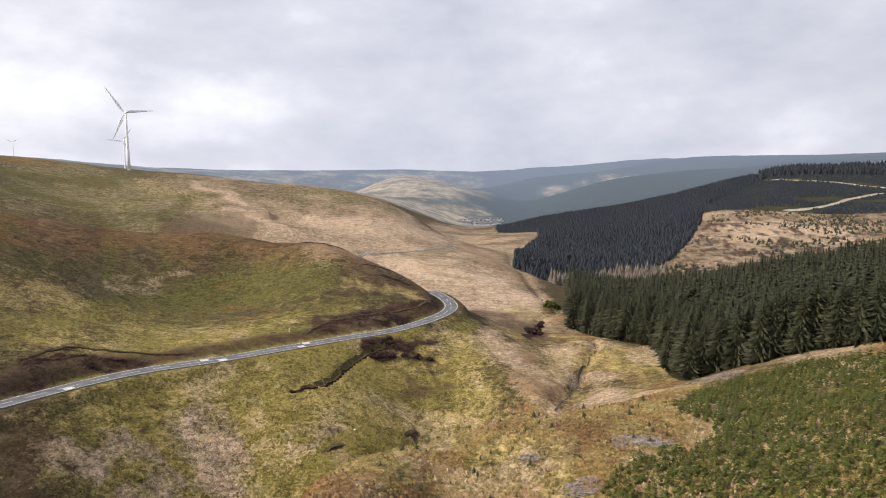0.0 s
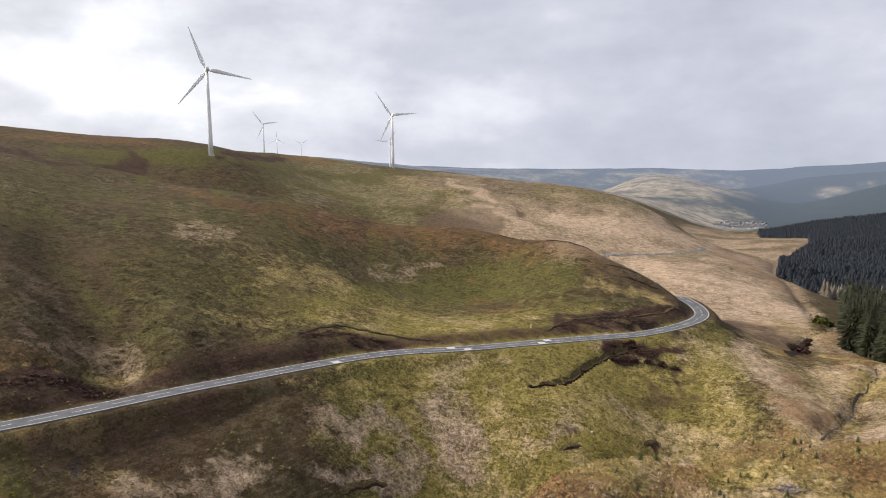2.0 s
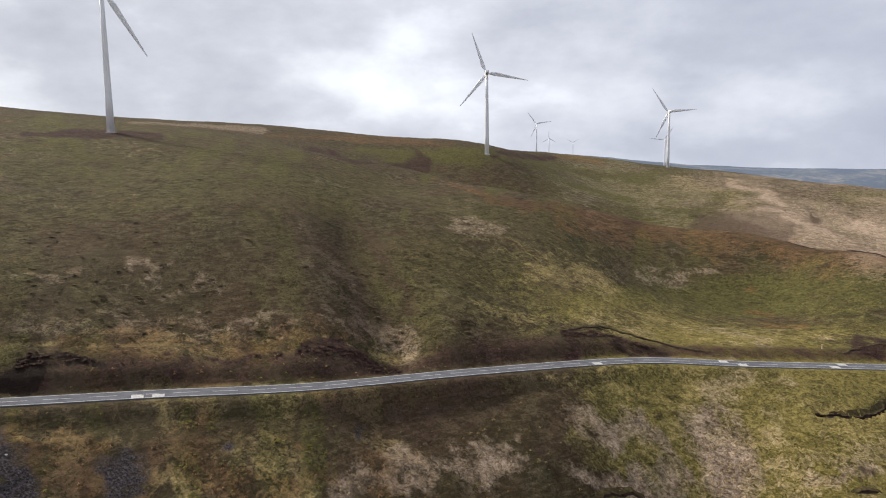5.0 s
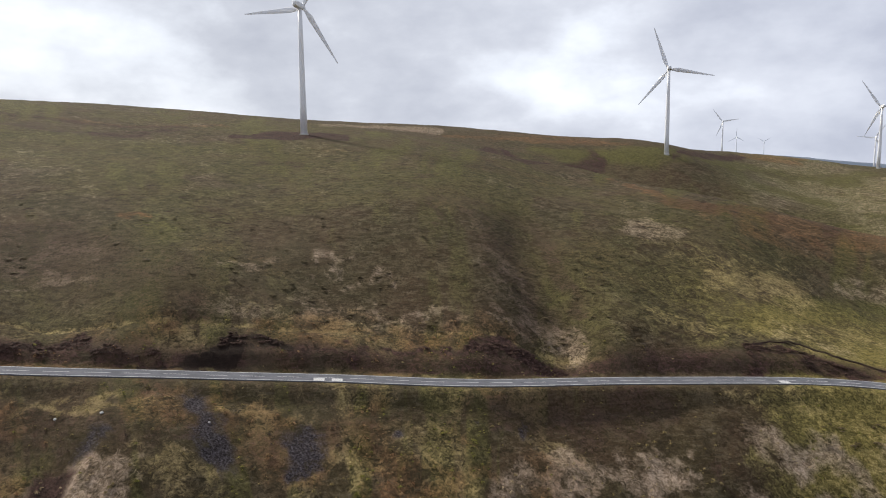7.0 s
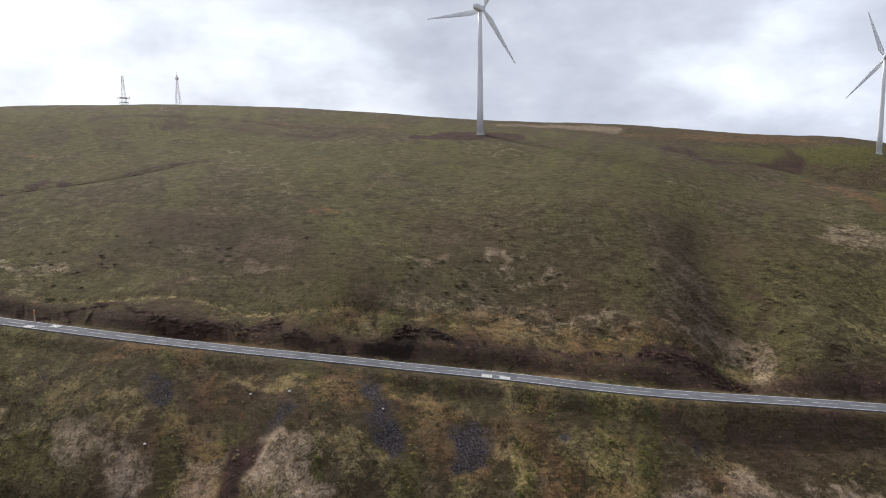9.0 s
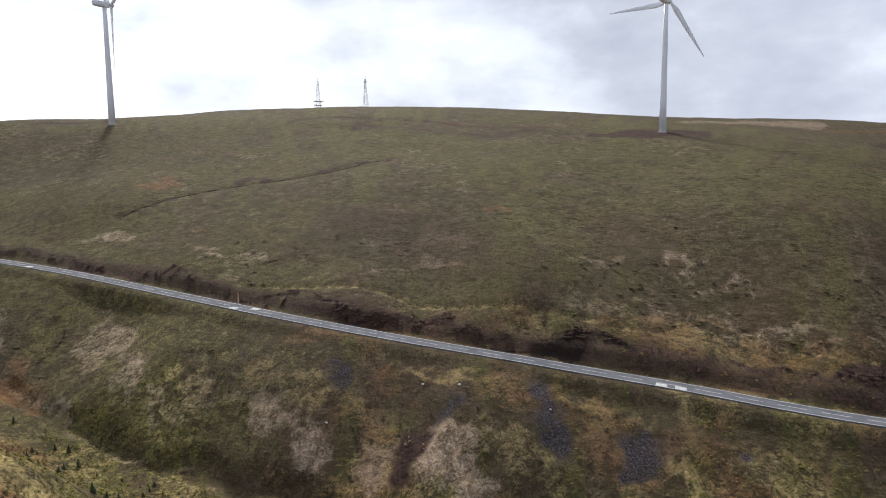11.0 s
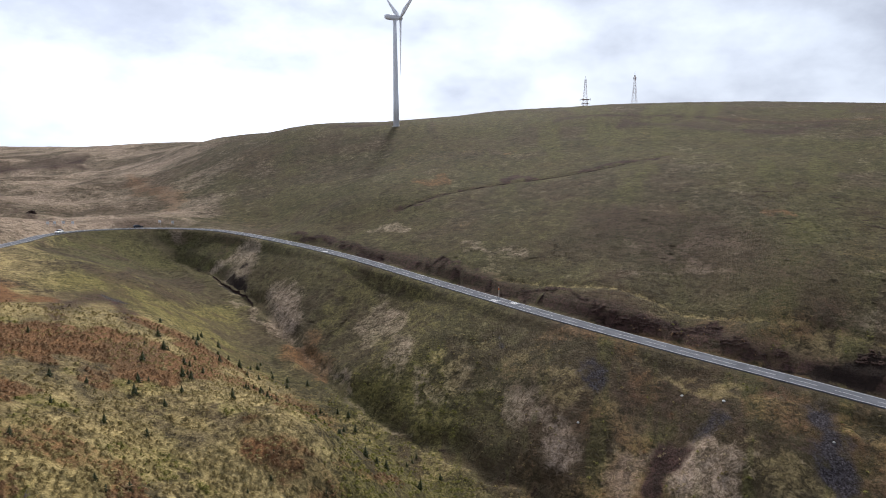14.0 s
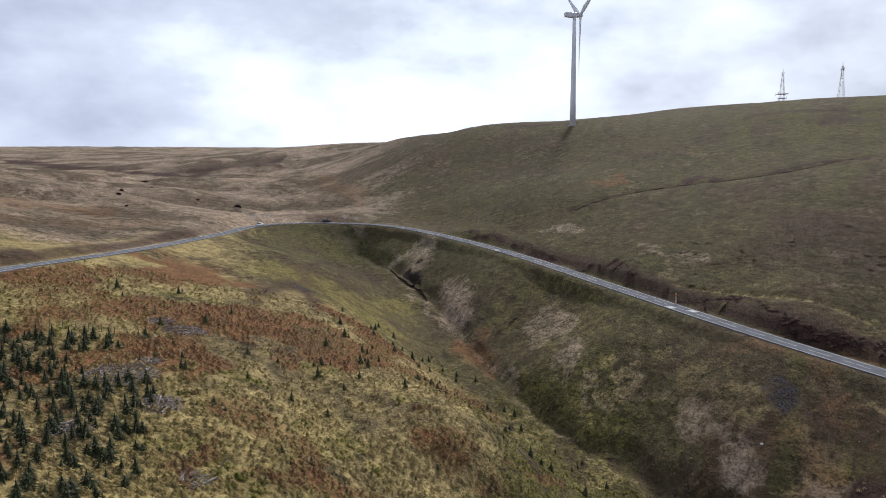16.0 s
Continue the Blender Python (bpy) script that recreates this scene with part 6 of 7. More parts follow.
# thicket of thin young spruces beside the upper road
x, y, rng = planted(THICKET, 1.9, 0.8, 18)
keep = value_noise(x, y, 12, 19, 2) > 0.30
x, y = x[keep], y[keep]
order = np.argsort(np.degrees(np.arctan2(-x, y)) % 360)
x, y = x[order], y[order]
z, size = ground_z(x, y) - 0.08, rng.uniform(0.42, 1.02, len(x))
models = [spruce("thin_spruce", "thin dark young spruce in rough grass", (2.3, 2.8, 1.9)[k], 17, 7, (0.95, 0.85, 1.0)[k], 90 + k, 0.02, M["dark_needles"], 0.04, "thin spruces in the thicket", 0.13, 0.55, 1.0) for k in range(3)]
plant_all(models, x[:300], y[:300], z[:300], size[:300], rng)

# single seedlings spread over the near slopes
rng = np.random.RandomState(23)
az, r = np.concatenate([rng.uniform(112, 147, 75), rng.uniform(-20, 8, 110), rng.uniform(106, 131, 80)]), np.concatenate([rng.uniform(66, 175, 75), rng.uniform(92, 150, 110), rng.uniform(118, 190, 80)])
x, y = -r * np.sin(np.radians(az)), r * np.cos(np.radians(az))
dr, _, _, _ = near_line(x, y, ROAD_LINE)
ds, _, bank, _ = near_line(x, y, STREAM_LINE)
home = near_line(np.array([-105.0]), np.array([-60.0]), STREAM_LINE)[2][0]
keep = (dr > 12) & (ds > 3) & ((az < 100) | (bank == home)) & ~inside(x, y, YOUNG) & ~inside(x, y, THICKET)
x, y = x[keep], y[keep]
z, size = ground_z(x, y) - 0.05, rng.uniform(0.5, 1.3, len(x)) * np.where((np.hypot(x, y) > 118) & (y < 0), 1.5, 1.0)
models = [spruce("seedling", "small dark self-sown spruce in rough grass", 1.15, 9, 7, 0.50, 100 + k, 0.03, M["dark_needles"], 0.03, "self-sown seedlings", 0.18, 0.7, 0.9) for k in range(3)]
plant_all(models, x, y, z, size, rng)

PEAT_FACES = [
    (0.45, [(-100.0, 163.3), (-98.3, 170.1), (-94.4, 176.2), (-87.4, 179.7), (-77.0, 183.5), (-69.1, 186.9)]),
    (0.5, [(-41.8, 211.8), (-38.4, 223.3), (-31.0, 230.5), (-16.4, 241.2), (-7.7, 251.9), (-2.6, 263.0)]),
    (1.3, [(-39.8, 176.5), (-35.0, 178.8), (-30.4, 183.4), (-27.3, 194.4), (-22.7, 205.5), (-16.5, 213.9)]),
    (0.35, [(-101.2, 160.8), (-99.8, 165.8), (-96.7, 172.9), (-92.4, 174.1)]),
    (1.3, [(-237.4, -162.5), (-226.9, -146.7), (-220.0, -136.0), (-213.0, -129.4)]),
    (0.9, [(-184.4, -26.0), (-186.2, -25.1), (-188.6, -24.0), (-190.3, -23.6)]),
    (1.0, [(-28.4, 157.8), (-26.2, 159.2), (-23.8, 161.5)]),
    (0.8, [(-9.5, 172.2), (-7.9, 175.0), (-6.2, 177.1)]),
    (0.7, [(-67.5, 121.4), (-64.9, 128.0), (-61.6, 132.3)]),
]

# ---- faces of bare peat where the turf has broken away ----


def peat_face(height, line, seed):
    """A low ragged scarp: turf bending over a lip, a dark hollow face, crumbs at the foot."""
    pts = spline([(x, y, 0) for x, y in line], 0.45)
    x, y = np.array([p[0] for p in pts]), np.array([p[1] for p in pts])
    n = len(x)
    tx, ty = np.gradient(x), np.gradient(y)
    ln = np.hypot(tx, ty) + 1e-9
    nx, ny = -ty / ln, tx / ln
    flip = np.where(nx * x + ny * y > 0, -1.0, 1.0)  # the face looks out over the valley
    nx, ny = nx * flip, ny * flip
    run = np.arange(n) * 0.45
    wave = (value_noise(run, run * 0, 2.2, seed, 3, 0.6) - 0.5) * 1.6
    x, y = x + nx * wave, y + ny * wave
    taper = np.minimum(1, np.minimum(np.arange(n), np.arange(n)[::-1]) / 6.0)
    h = height * taper * (0.45 + 0.9 * value_noise(run, run * 0, 3.0, seed + 1, 3, 0.6))
    jag = (value_noise(run, run * 0, 0.9, seed + 2, 2) - 0.5) * 0.5
    rows = []
    for out, up in ((-1.6, 0.0), (-0.5, 0.50), (0.0 , 0.62), (0.12, 0.50), (-0.10, 0.30), (0.25, 0.02), (0.9, -0.25)):
        px, py = x + nx * (out * (0.5 + 0.5 * taper) + jag * (out > -0.6)), y + ny * (out * (0.5 + 0.5 * taper) + jag * (out > -0.6))
        rows.append(np.stack([px, py, ground_z(px, py) + up * h - 0.05 * (out < -1)], -1))
    v = np.concatenate(rows)
    f = [(r * n + i, r * n + i + 1, (r + 1) * n + i + 1, (r + 1) * n + i) for r in range(len(rows) - 1) for i in range(n - 1)]
    me = mesh_of("peat_bank", v, f, [M["turf"], M["peat"]])
    me.polygons.foreach_set("material_index", np.repeat([0, 0, 1, 1, 1, 1], n - 1).astype(np.int32))
    ob = new("peat_bank", me)
    return tagged(ob, "eroded dark peat face under a lip of rough turf", "earth bank", kind="structure")


for i, (height, line) in enumerate(PEAT_FACES):
    peat_face(height, line, 800 + 3 * i)
peat_face(0.9, [(p[0], p[1]) for p in OLD_TRACK[::3]], 890)
# small hags and tears in the turf of the opposite hillside
rng = random.Random(93)
HAGS = [(-313, 116), (-301, 128), (-261, 293), (-230, 291), (-194, 271), (-172, 266), (-248, 45), (-184, 152), (-227, 57), (-254, 108), (-299, -20), (-270, 14), (-232, 191), (-165, 205)]
for i, (cx, cy) in enumerate(HAGS):
    for k in range(9):
        r, a = math.hypot(cx, cy), math.atan2(-cx, cy) + rng.gauss(0, 0.035)
        r *= 1 + rng.gauss(0, 0.035)
        x, y, ln = -r * math.sin(a), r * math.cos(a), rng.uniform(0.7, 2.2)
        c, s, tilt = math.cos(a) * ln, math.sin(a) * ln, rng.uniform(-0.6, 0.6)
        peat_face(rng.uniform(0.2, 0.48), [(x - c, y - s + tilt), (x + rng.uniform(-1, 1), y), (x + c, y + s - tilt)], 1000 + 30 * i + 3 * k)
# hags along the brow of the spur
rng = random.Random(91)
for i in range(26):
    p = SPUR_LINE[int(rng.uniform(0.15, 0.95) * (len(SPUR_LINE) - 1))]
    d = rng.uniform(-14, 10)
    x, y = p[0] + d, p[1] + rng.uniform(-8, 8)
    a = math.atan2(x, -y) + math.pi / 2 + rng.uniform(-0.25, 0.25)
    ln = rng.uniform(4, 11)
    c, s = math.cos(a + math.pi / 2) * ln, math.sin(a + math.pi / 2) * ln
    peat_face(rng.uniform(0.5, 1.1), [(x - c, y - s), (x + 0.3 * s * 0.2, y), (x + c, y + s)], 900 + 3 * i)

# ---- tussocks: rough grass, rushes, heather and bracken standing up from the near slopes ----


def tussock(height, spread, blades, width, seed):
    """A clump of grass: thin blades rising from the heart, arching out and down to a frayed rim."""
    rng = np.random.RandomState(seed)
    v, f = [], []
    for b in range(blades):
        a = 2 * math.pi * (b + rng.rand()) / blades * 2
        out, h = spread * rng.uniform(0.35, 1.2), height * rng.uniform(0.55, 1.1)
        c, s, near = math.cos(a), math.sin(a), spread * rng.uniform(0.0, 0.35)
        lift = h * rng.uniform(-0.1, 0.55)
        i = len(v)
        v += [(c * near - s * width, s * near + c * width, h), (c * near + s * width, s * near - c * width, h * 0.9), (c * (near + out), s * (near + out), lift)]
        f.append((i, i + 1, i + 2))
    return np.array(v), np.array(f)


def grass_material(name, dark, light, pale):
    n = Nodes(name)
    c = n.mix(n.island(), dark, light)
    c = n.mix(n.ramp(n.noise(0.5, 4, 0.6), [(0.5, 0.0), (0.68, 0.8)]), c, pale)
    return n.done(c, 0.9, 0.0, 0.1)


rng = np.random.RandomState(61)
n_try = 165000
az = np.concatenate([rng.uniform(-34, 153, n_try // 2), rng.uniform(100, 153, n_try // 4), rng.uniform(-34, 20, n_try // 4)])
r = np.exp(rng.uniform(math.log(62), math.log(175), len(az)))
gx, gy = -r * np.sin(np.radians(az)), r * np.cos(np.radians(az))
gw = zone_weights(gx, gy)
gd, _, _, _ = near_line(gx, gy, ROAD_LINE)
gs, _, _, _ = near_line(gx, gy, STREAM_LINE)
clear = (gd > 4.6) & (gs > 2.0) & (gw["scree"] < 0.35) & (gw["peat"] < 0.3)
pick = rng.rand(len(az))
for name, key, lo, share, h, spread, mat, label in (
        ("straw_tussocks", "straw", 0.42, 0.30, 0.50, 0.55, grass_material("bleached_grass", (0.27, 0.195, 0.10), (0.50, 0.39, 0.235), (0.55, 0.44, 0.27)), "bleached straw-coloured moor grass tussocks"),
        ("golden_tussocks", "gold", 0.38, 0.26, 0.42, 0.55, grass_material("golden_grass", (0.18, 0.132, 0.045), (0.38, 0.30, 0.125), (0.45, 0.365, 0.17)), "golden yellow rough grass tussocks"),
        ("rust_tussocks", "rust", 0.30, 0.30, 0.50, 0.55, grass_material("russet_rush", (0.155, 0.082, 0.038), (0.33, 0.20, 0.10), (0.38, 0.27, 0.14)), "russet brown rush and bracken clumps"),
        ("heather_clumps", "heath", 0.25, 0.12, 0.40, 0.40, grass_material("dark_heather", (0.040, 0.030, 0.021), (0.105, 0.075, 0.052), (0.13, 0.095, 0.06)), "dark brown heather clumps"),
        ("green_tussocks", "green", 0.30, 0.16, 0.36, 0.50, grass_material("green_grass", (0.07, 0.075, 0.014), (0.24, 0.215, 0.05), (0.34, 0.29, 0.09)), "short green grass tussocks"),
        ("olive_tussocks", None, 0.0, 0.07, 0.40, 0.50, grass_material("olive_grass", (0.09, 0.070, 0.026), (0.26, 0.20, 0.080), (0.38, 0.30, 0.15)), "olive brown rough grass tussocks")):
    m = clear & (pick < share)
    if key:
        m &= gw[key] > lo + 0.25 * rng.rand(len(az))
    clear &= ~m
    x, y = gx[m], gy[m]
    size = rng.uniform(0.5, 1.35, len(x)) * (0.7 + 0.3 * rng.rand(len(x)))
    sown(name, [tussock(h, spread, 20, 0.055, 60 + k) for k in range(4)], x, y, ground_z(x, y), size, rng, mat, label, "grass")


# dark rush clumps scattered over the opposite hillside
rng = np.random.RandomState(71)
az, r = rng.uniform(8, 128, 9000), np.exp(rng.uniform(math.log(165), math.log(430), 9000))
x, y = -r * np.sin(np.radians(az)), r * np.cos(np.radians(az))
d, _, side, _ = near_line(x, y, ROAD_LINE)
keep = (d > 12) & (value_noise(x, y, 40, 72, 3) > 0.5) & (rng.rand(len(x)) < 0.3)
x, y = x[keep], y[keep]
sown("rush_clumps", [tussock(0.22, 1.0, 14, 0.20, 170 + k) for k in range(4)], x, y, ground_z(x, y), rng.uniform(0.4, 1.3, len(x)), rng,
     grass_material("dark_rush", (0.050, 0.040, 0.020), (0.105, 0.080, 0.040), (0.13, 0.098, 0.054)), "dark rush clumps on the hillside", "grass")

# heather on the cut banks above the road
rng = np.random.RandomState(73)
az, r = rng.uniform(0, 118, 90000), rng.uniform(160, 300, 90000)
x, y = -r * np.sin(np.radians(az)), r * np.cos(np.radians(az))
d, _, side, _ = near_line(x, y, ROAD_LINE)
hw = zone_weights(x, y)
keep = (d > 4.8) & (d < 15) & (np.maximum(hw["heath"], hw["peat"]) > 0.44 + 0.4 * rng.rand(len(x)))
x, y = x[keep], y[keep]
sown("bank_heather", [tussock(0.26, 0.70, 12, 0.16, 180 + k) for k in range(4)], x, y, ground_z(x, y), rng.uniform(0.5, 1.3, len(x)), rng,
     grass_material("bank_heather", (0.022, 0.013, 0.011), (0.080, 0.046, 0.036), (0.120, 0.074, 0.054)), "dark heather on the cut bank above the road", "heather")

# ---- masts, signs, cars, brash, posts, stones, bushes, houses ----


def bar_between(bm, a, b, w, sides=4):
    """A straight bar of width w from a to b."""
    a, b = Vector(a), Vector(b)
    d = (b - a).normalized()
    u = d.orthogonal().normalized()
    v = d.cross(u)
    ring = [u * math.cos(2 * math.pi * k / sides) * w + v * math.sin(2 * math.pi * k / sides) * w for k in range(sides)]
    ring_loft(bm, [[a + q for q in ring], [b + q for q in ring]])


def box(bm, x0, x1, y0, y1, z0, z1):
    ring_loft(bm, [[(x0, y0, z0), (x1, y0, z0), (x1, y1, z0), (x0, y1, z0)], [(x0, y0, z1), (x1, y0, z1), (x1, y1, z1), (x0, y1, z1)]])


def lattice_mast(place, height, foot, top, platform, label):
    mast = thing("lattice_mast", place, label, "radio mast", group="masts on the hill")
    half = lambda s: foot + (top - foot) * min(1.0, s * 1.15)
    n = 11
    for sx, sy in ((-1, -1), (1, -1), (1, 1), (-1, 1)):
        bm = bmesh.new()
        for k in range(n):
            s0, s1 = k / n, (k + 1) / n
            bar_between(bm, (sx * half(s0), sy * half(s0), s0 * height), (sx * half(s1), sy * half(s1), s1 * height), 0.09)
        part("leg", bm, M["rust_steel"], mast)
    for f in range(4):
        bm = bmesh.new()
        q = [(-1, -1), (1, -1), (1, 1), (-1, 1)]
        (ax, ay), (bx, by) = q[f], q[(f + 1) % 4]
        for k in range(n):
            s0, s1 = k / n, (k + 1) / n
            h0, h1 = half(s0), half(s1)
            bar_between(bm, (ax * h0, ay * h0, s0 * height), (bx * h1, by * h1, s1 * height), 0.045)
            bar_between(bm, (bx * h0, by * h0, s0 * height), (ax * h1, ay * h1, s1 * height), 0.045)
            bar_between(bm, (ax * h1, ay * h1, s1 * height), (bx * h1, by * h1, s1 * height), 0.045)
        part("bracing", bm, M["rust_steel"], mast)
    bm = bmesh.new()
    bar_between(bm, (0, 0, height * 0.97), (0, 0, height * 1.12), 0.12, 6)
    part("aerial", bm, M["steel"], mast)
    for zz, rr in platform:
        bm = bmesh.new()
        h = half(zz) + rr
        box(bm, -h, h, -h, h, zz * height, zz * height + 0.25)
        for sx in (-1, 1):
            for sy in (-1, 1):
                bar_between(bm, (sx * h * 0.95, sy * h * 0.95, zz * height - 1.2), (sx * h * 0.95, sy * h * 0.95, zz * height + 1.6), 0.16)
        part("platform", bm, M["rust_steel"], mast, "reddish steel platform with aerials")
    return mast


for az, r, h, foot, top, plat, label in ((94.26, 735, 29, 2.4, 0.75, ((0.30, 2.6), (0.16, 1.2)), "reddish lattice radio mast with a low platform"),
                                         (90.5, 735, 31, 2.6, 0.6, ((0.90, 0.5),), "slim grey-red lattice radio mast")):
    x, y = bearing(az, r)
    lattice_mast(pose(x, y, z_at(x, y) - 0.5, 0, 0, 20), h, foot, top, plat, label)


def car(place, paint, label):
    """A hatchback: body of lofted sections, glasshouse, wheels."""
    c = thing("car", place, label, "car")
    bm = bmesh.new()
    rings = []
    for y, w, z0, z1 in ((-2.05, 0.70, 0.45, 0.72), (-1.9, 0.82, 0.30, 0.86), (-0.9, 0.87, 0.26, 0.96), (0.6, 0.87, 0.26, 0.98), (1.8, 0.84, 0.30, 0.98), (2.05, 0.74, 0.42, 0.85)):
        rings.append([(-w, y, z0 + 0.06), (-w * 0.9, y, z0), (w * 0.9, y, z0), (w, y, z0 + 0.06), (w, y, z1 - 0.1), (w * 0.88, y, z1), (-w * 0.88, y, z1), (-w, y, z1 - 0.1)])
    ring_loft(bm, rings)
    part("body", bm, paint, c, smooth=False)
    bm = bmesh.new()
    ring_loft(bm, [[(-0.76, -0.95, 0.94), (0.76, -0.95, 0.94), (0.76, 1.85, 0.96), (-0.76, 1.85, 0.96)], [(-0.60, -0.25, 1.42), (0.60, -0.25, 1.42), (0.60, 1.35, 1.42), (-0.60, 1.35, 1.42)]])
    part("glasshouse", bm, M["glass"], c, "dark tinted windows")
    bm = bmesh.new()
    ring_loft(bm, [[(-0.61, -0.28, 1.42), (0.61, -0.28, 1.42), (0.61, 1.38, 1.42), (-0.61, 1.38, 1.42)], [(-0.5, -0.1, 1.49), (0.5, -0.1, 1.49), (0.5, 1.2, 1.49), (-0.5, 1.2, 1.49)]])
    part("roof", bm, paint, c)
    for sx in (-1, 1):
        for y in (-1.3, 1.3):
            bm = bmesh.new()
            ring_loft(bm, [[(sx * xx, y + rr * math.cos(a), 0.32 + rr * math.sin(a)) for a in (2 * math.pi * k / 14 for k in range(14))] for xx, rr in ((0.68, 0.31), (0.72, 0.32), (0.86, 0.32), (0.89, 0.29))])
            wheel = part("wheel", bm, M["rubber"], c)
            bm = bmesh.new()
            ring_loft(bm, [[(sx * xx, y + rr * math.cos(a), 0.32 + rr * math.sin(a)) for a in (2 * math.pi * k / 10 for k in range(10))] for xx, rr in ((0.86, 0.19), (0.895, 0.18))])
            part("rim", bm, M["steel"], wheel, "grey metal rim")
    return c


for x, y, off, paint, label in ((-220, -219, 1.35, M["white_paint"], "white hatchback on the road near the bend"), (-258, -211, -1.3, M["dark_paint"], "dark hatchback on the moorland road")):
    p, yaw, tilt = along(ROAD_LINE, run_at(x, y))
    car(pose(*p, 0, 0, yaw) @ pose(0, off, 0.02, 0, 0, 90 if off > 0 else -90), paint, label)


def chevron_sign(place):
    s = thing("chevron_sign", place, "white-backed bend marker board on two posts", "road sign", group="bend marker boards")
    bm = bmesh.new()
    box(bm, -0.55, 0.55, -0.02, 0.02, 0.9, 1.9)
    part("board", bm, M["white_paint"], s)
    for sx in (-0.3, 0.3):
        bm = bmesh.new()
        bar_between(bm, (sx, 0.05, -0.3), (sx, 0.05, 1.75), 0.04, 8)
        part("post", bm, M["steel"], s)
    for k in (-1, 1):
        bm = bmesh.new()
        ring_loft(bm, [[(k * 0.24 - 0.12, yy, 1.1), (k * 0.24 - 0.03, yy, 1.1), (k * 0.24 + 0.11, yy, 1.4), (k * 0.24 - 0.03, yy, 1.7), (k * 0.24 - 0.12, yy, 1.7), (k * 0.24 + 0.02, yy, 1.4)] for yy in (-0.026, -0.021)])
        part("chevron", bm, M["dark_paint"], s, "black arrow stripe")
    return s


for x, y in ((-228, -231), (-232, -231.5), (-236, -231), (-240, -230), (-271, -211), (-275, -207)):
    chevron_sign(pose(x, y, z_at(x, y), 0, 0, math.degrees(math.atan2(-x, y))))


def marker_post(place, height, label):
    s = thing("marker_post", place, label, "marker post")
    bm = bmesh.new()
    ring_loft(bm, [circle(0.17, -0.4, 8), circle(0.15, height, 8), circle(0.09, height + 0.06, 8)])
    part("post", bm, M["pale_post"], s)
    bm = bmesh.new()
    ring_loft(bm, [circle(0.175, height * 0.72, 8), circle(0.17, height * 0.92, 8)])
    part("band", bm, M["orange"], s, "faded orange band")
    return s


x, y = -190.2, -37.2
marker_post(pose(x, y, z_at(x, y)), 3.1, "weathered roadside snow pole with an orange band")
x, y = -47.5, 211.5
marker_post(pose(x, y, z_at(x, y)), 1.2, "short roadside post with an orange band")


def brash_heap(x, y, spread, sticks, seed, label):
    """Cut branches left after felling: a low tangle of grey sticks with a few thicker logs."""
    rng = random.Random(seed)
    z0, zx, zy = ground_z([x, x + 2, x], [y, y, y + 2])
    h = thing("brash_heap", Matrix.Translation((x, y, z0)), label, "brash heap", group="brash heaps on the felled ground")
    for name, count, w0, w1, l0, l1 in (("brushwood", sticks, 0.02, 0.06, 0.8, 2.6), ("log", 1, 0.08, 0.14, 1.6, 3.2), ("log", 1, 0.08, 0.14, 1.6, 3.2), ("log", 1, 0.07, 0.12, 1.2, 2.6)):
        bm = bmesh.new()
        for _ in range(count):
            a, d = rng.uniform(0, 2 * math.pi), spread * math.sqrt(rng.random()) * 0.9
            cx, cy = d * math.cos(a), d * math.sin(a) * 0.7
            ln, t, up = rng.uniform(l0, l1), rng.gauss(0.6, 0.7), rng.uniform(-0.35, 0.35)
            base = cx * (zx - z0) / 2 + cy * (zy - z0) / 2
            zz = base + 0.08 + 0.55 * rng.random() * max(0.0, 1 - d / spread)
            dx, dy, dz = ln / 2 * math.cos(t), ln / 2 * math.sin(t), ln / 2 * up * 0.5
            bar_between(bm, (cx - dx, cy - dy, zz - dz), (cx + dx, cy + dy, zz + dz), rng.uniform(w0, w1), 3 if name == "brushwood" else 8)
        part(name, bm, M["dead"], h, "thick bleached log" if name == "log" else "")
    return h


for i, (x, y, spread, sticks) in enumerate(((-56, -81.2, 5.4, 320), (-79.7, -97, 5.0, 220), (-53.8, -71, 3.4, 150), (-79, -102.3, 3.0, 80), (29.5, 105.3, 3.2, 150), (33.2, 104.6, 3.2, 150),
                                            (66.8, 168.5, 4.2, 150), (70.5, 164.6, 4.0, 130), (20.2, 94.9, 3.2, 130), (13.9, 103.6, 1.8, 60), (-41, -69, 2.4, 70), (-46.5, -57, 2.2, 60), (-62, -84, 2.0, 50))):
    brash_heap(x, y, spread, sticks, 300 + i, "heap of grey cut branches on rough grass")


def fence_post(place):
    s = thing("fence_post", place, "weathered wooden fence post in rough grass", "fence post", group="old fence posts")
    bm = bmesh.new()
    ring_loft(bm, [circle(0.07, -0.3, 7), circle(0.065, 1.15, 7), circle(0.03, 1.25, 7)])
    part("post", bm, M["wood"], s)
    return s


for k in range(9):
    x, y = -58.5 - 1.35 * k, -104.5 + 1.15 * k
    fence_post(pose(x, y, z_at(x, y), random.uniform(-5, 5), random.uniform(-5, 5), 0))


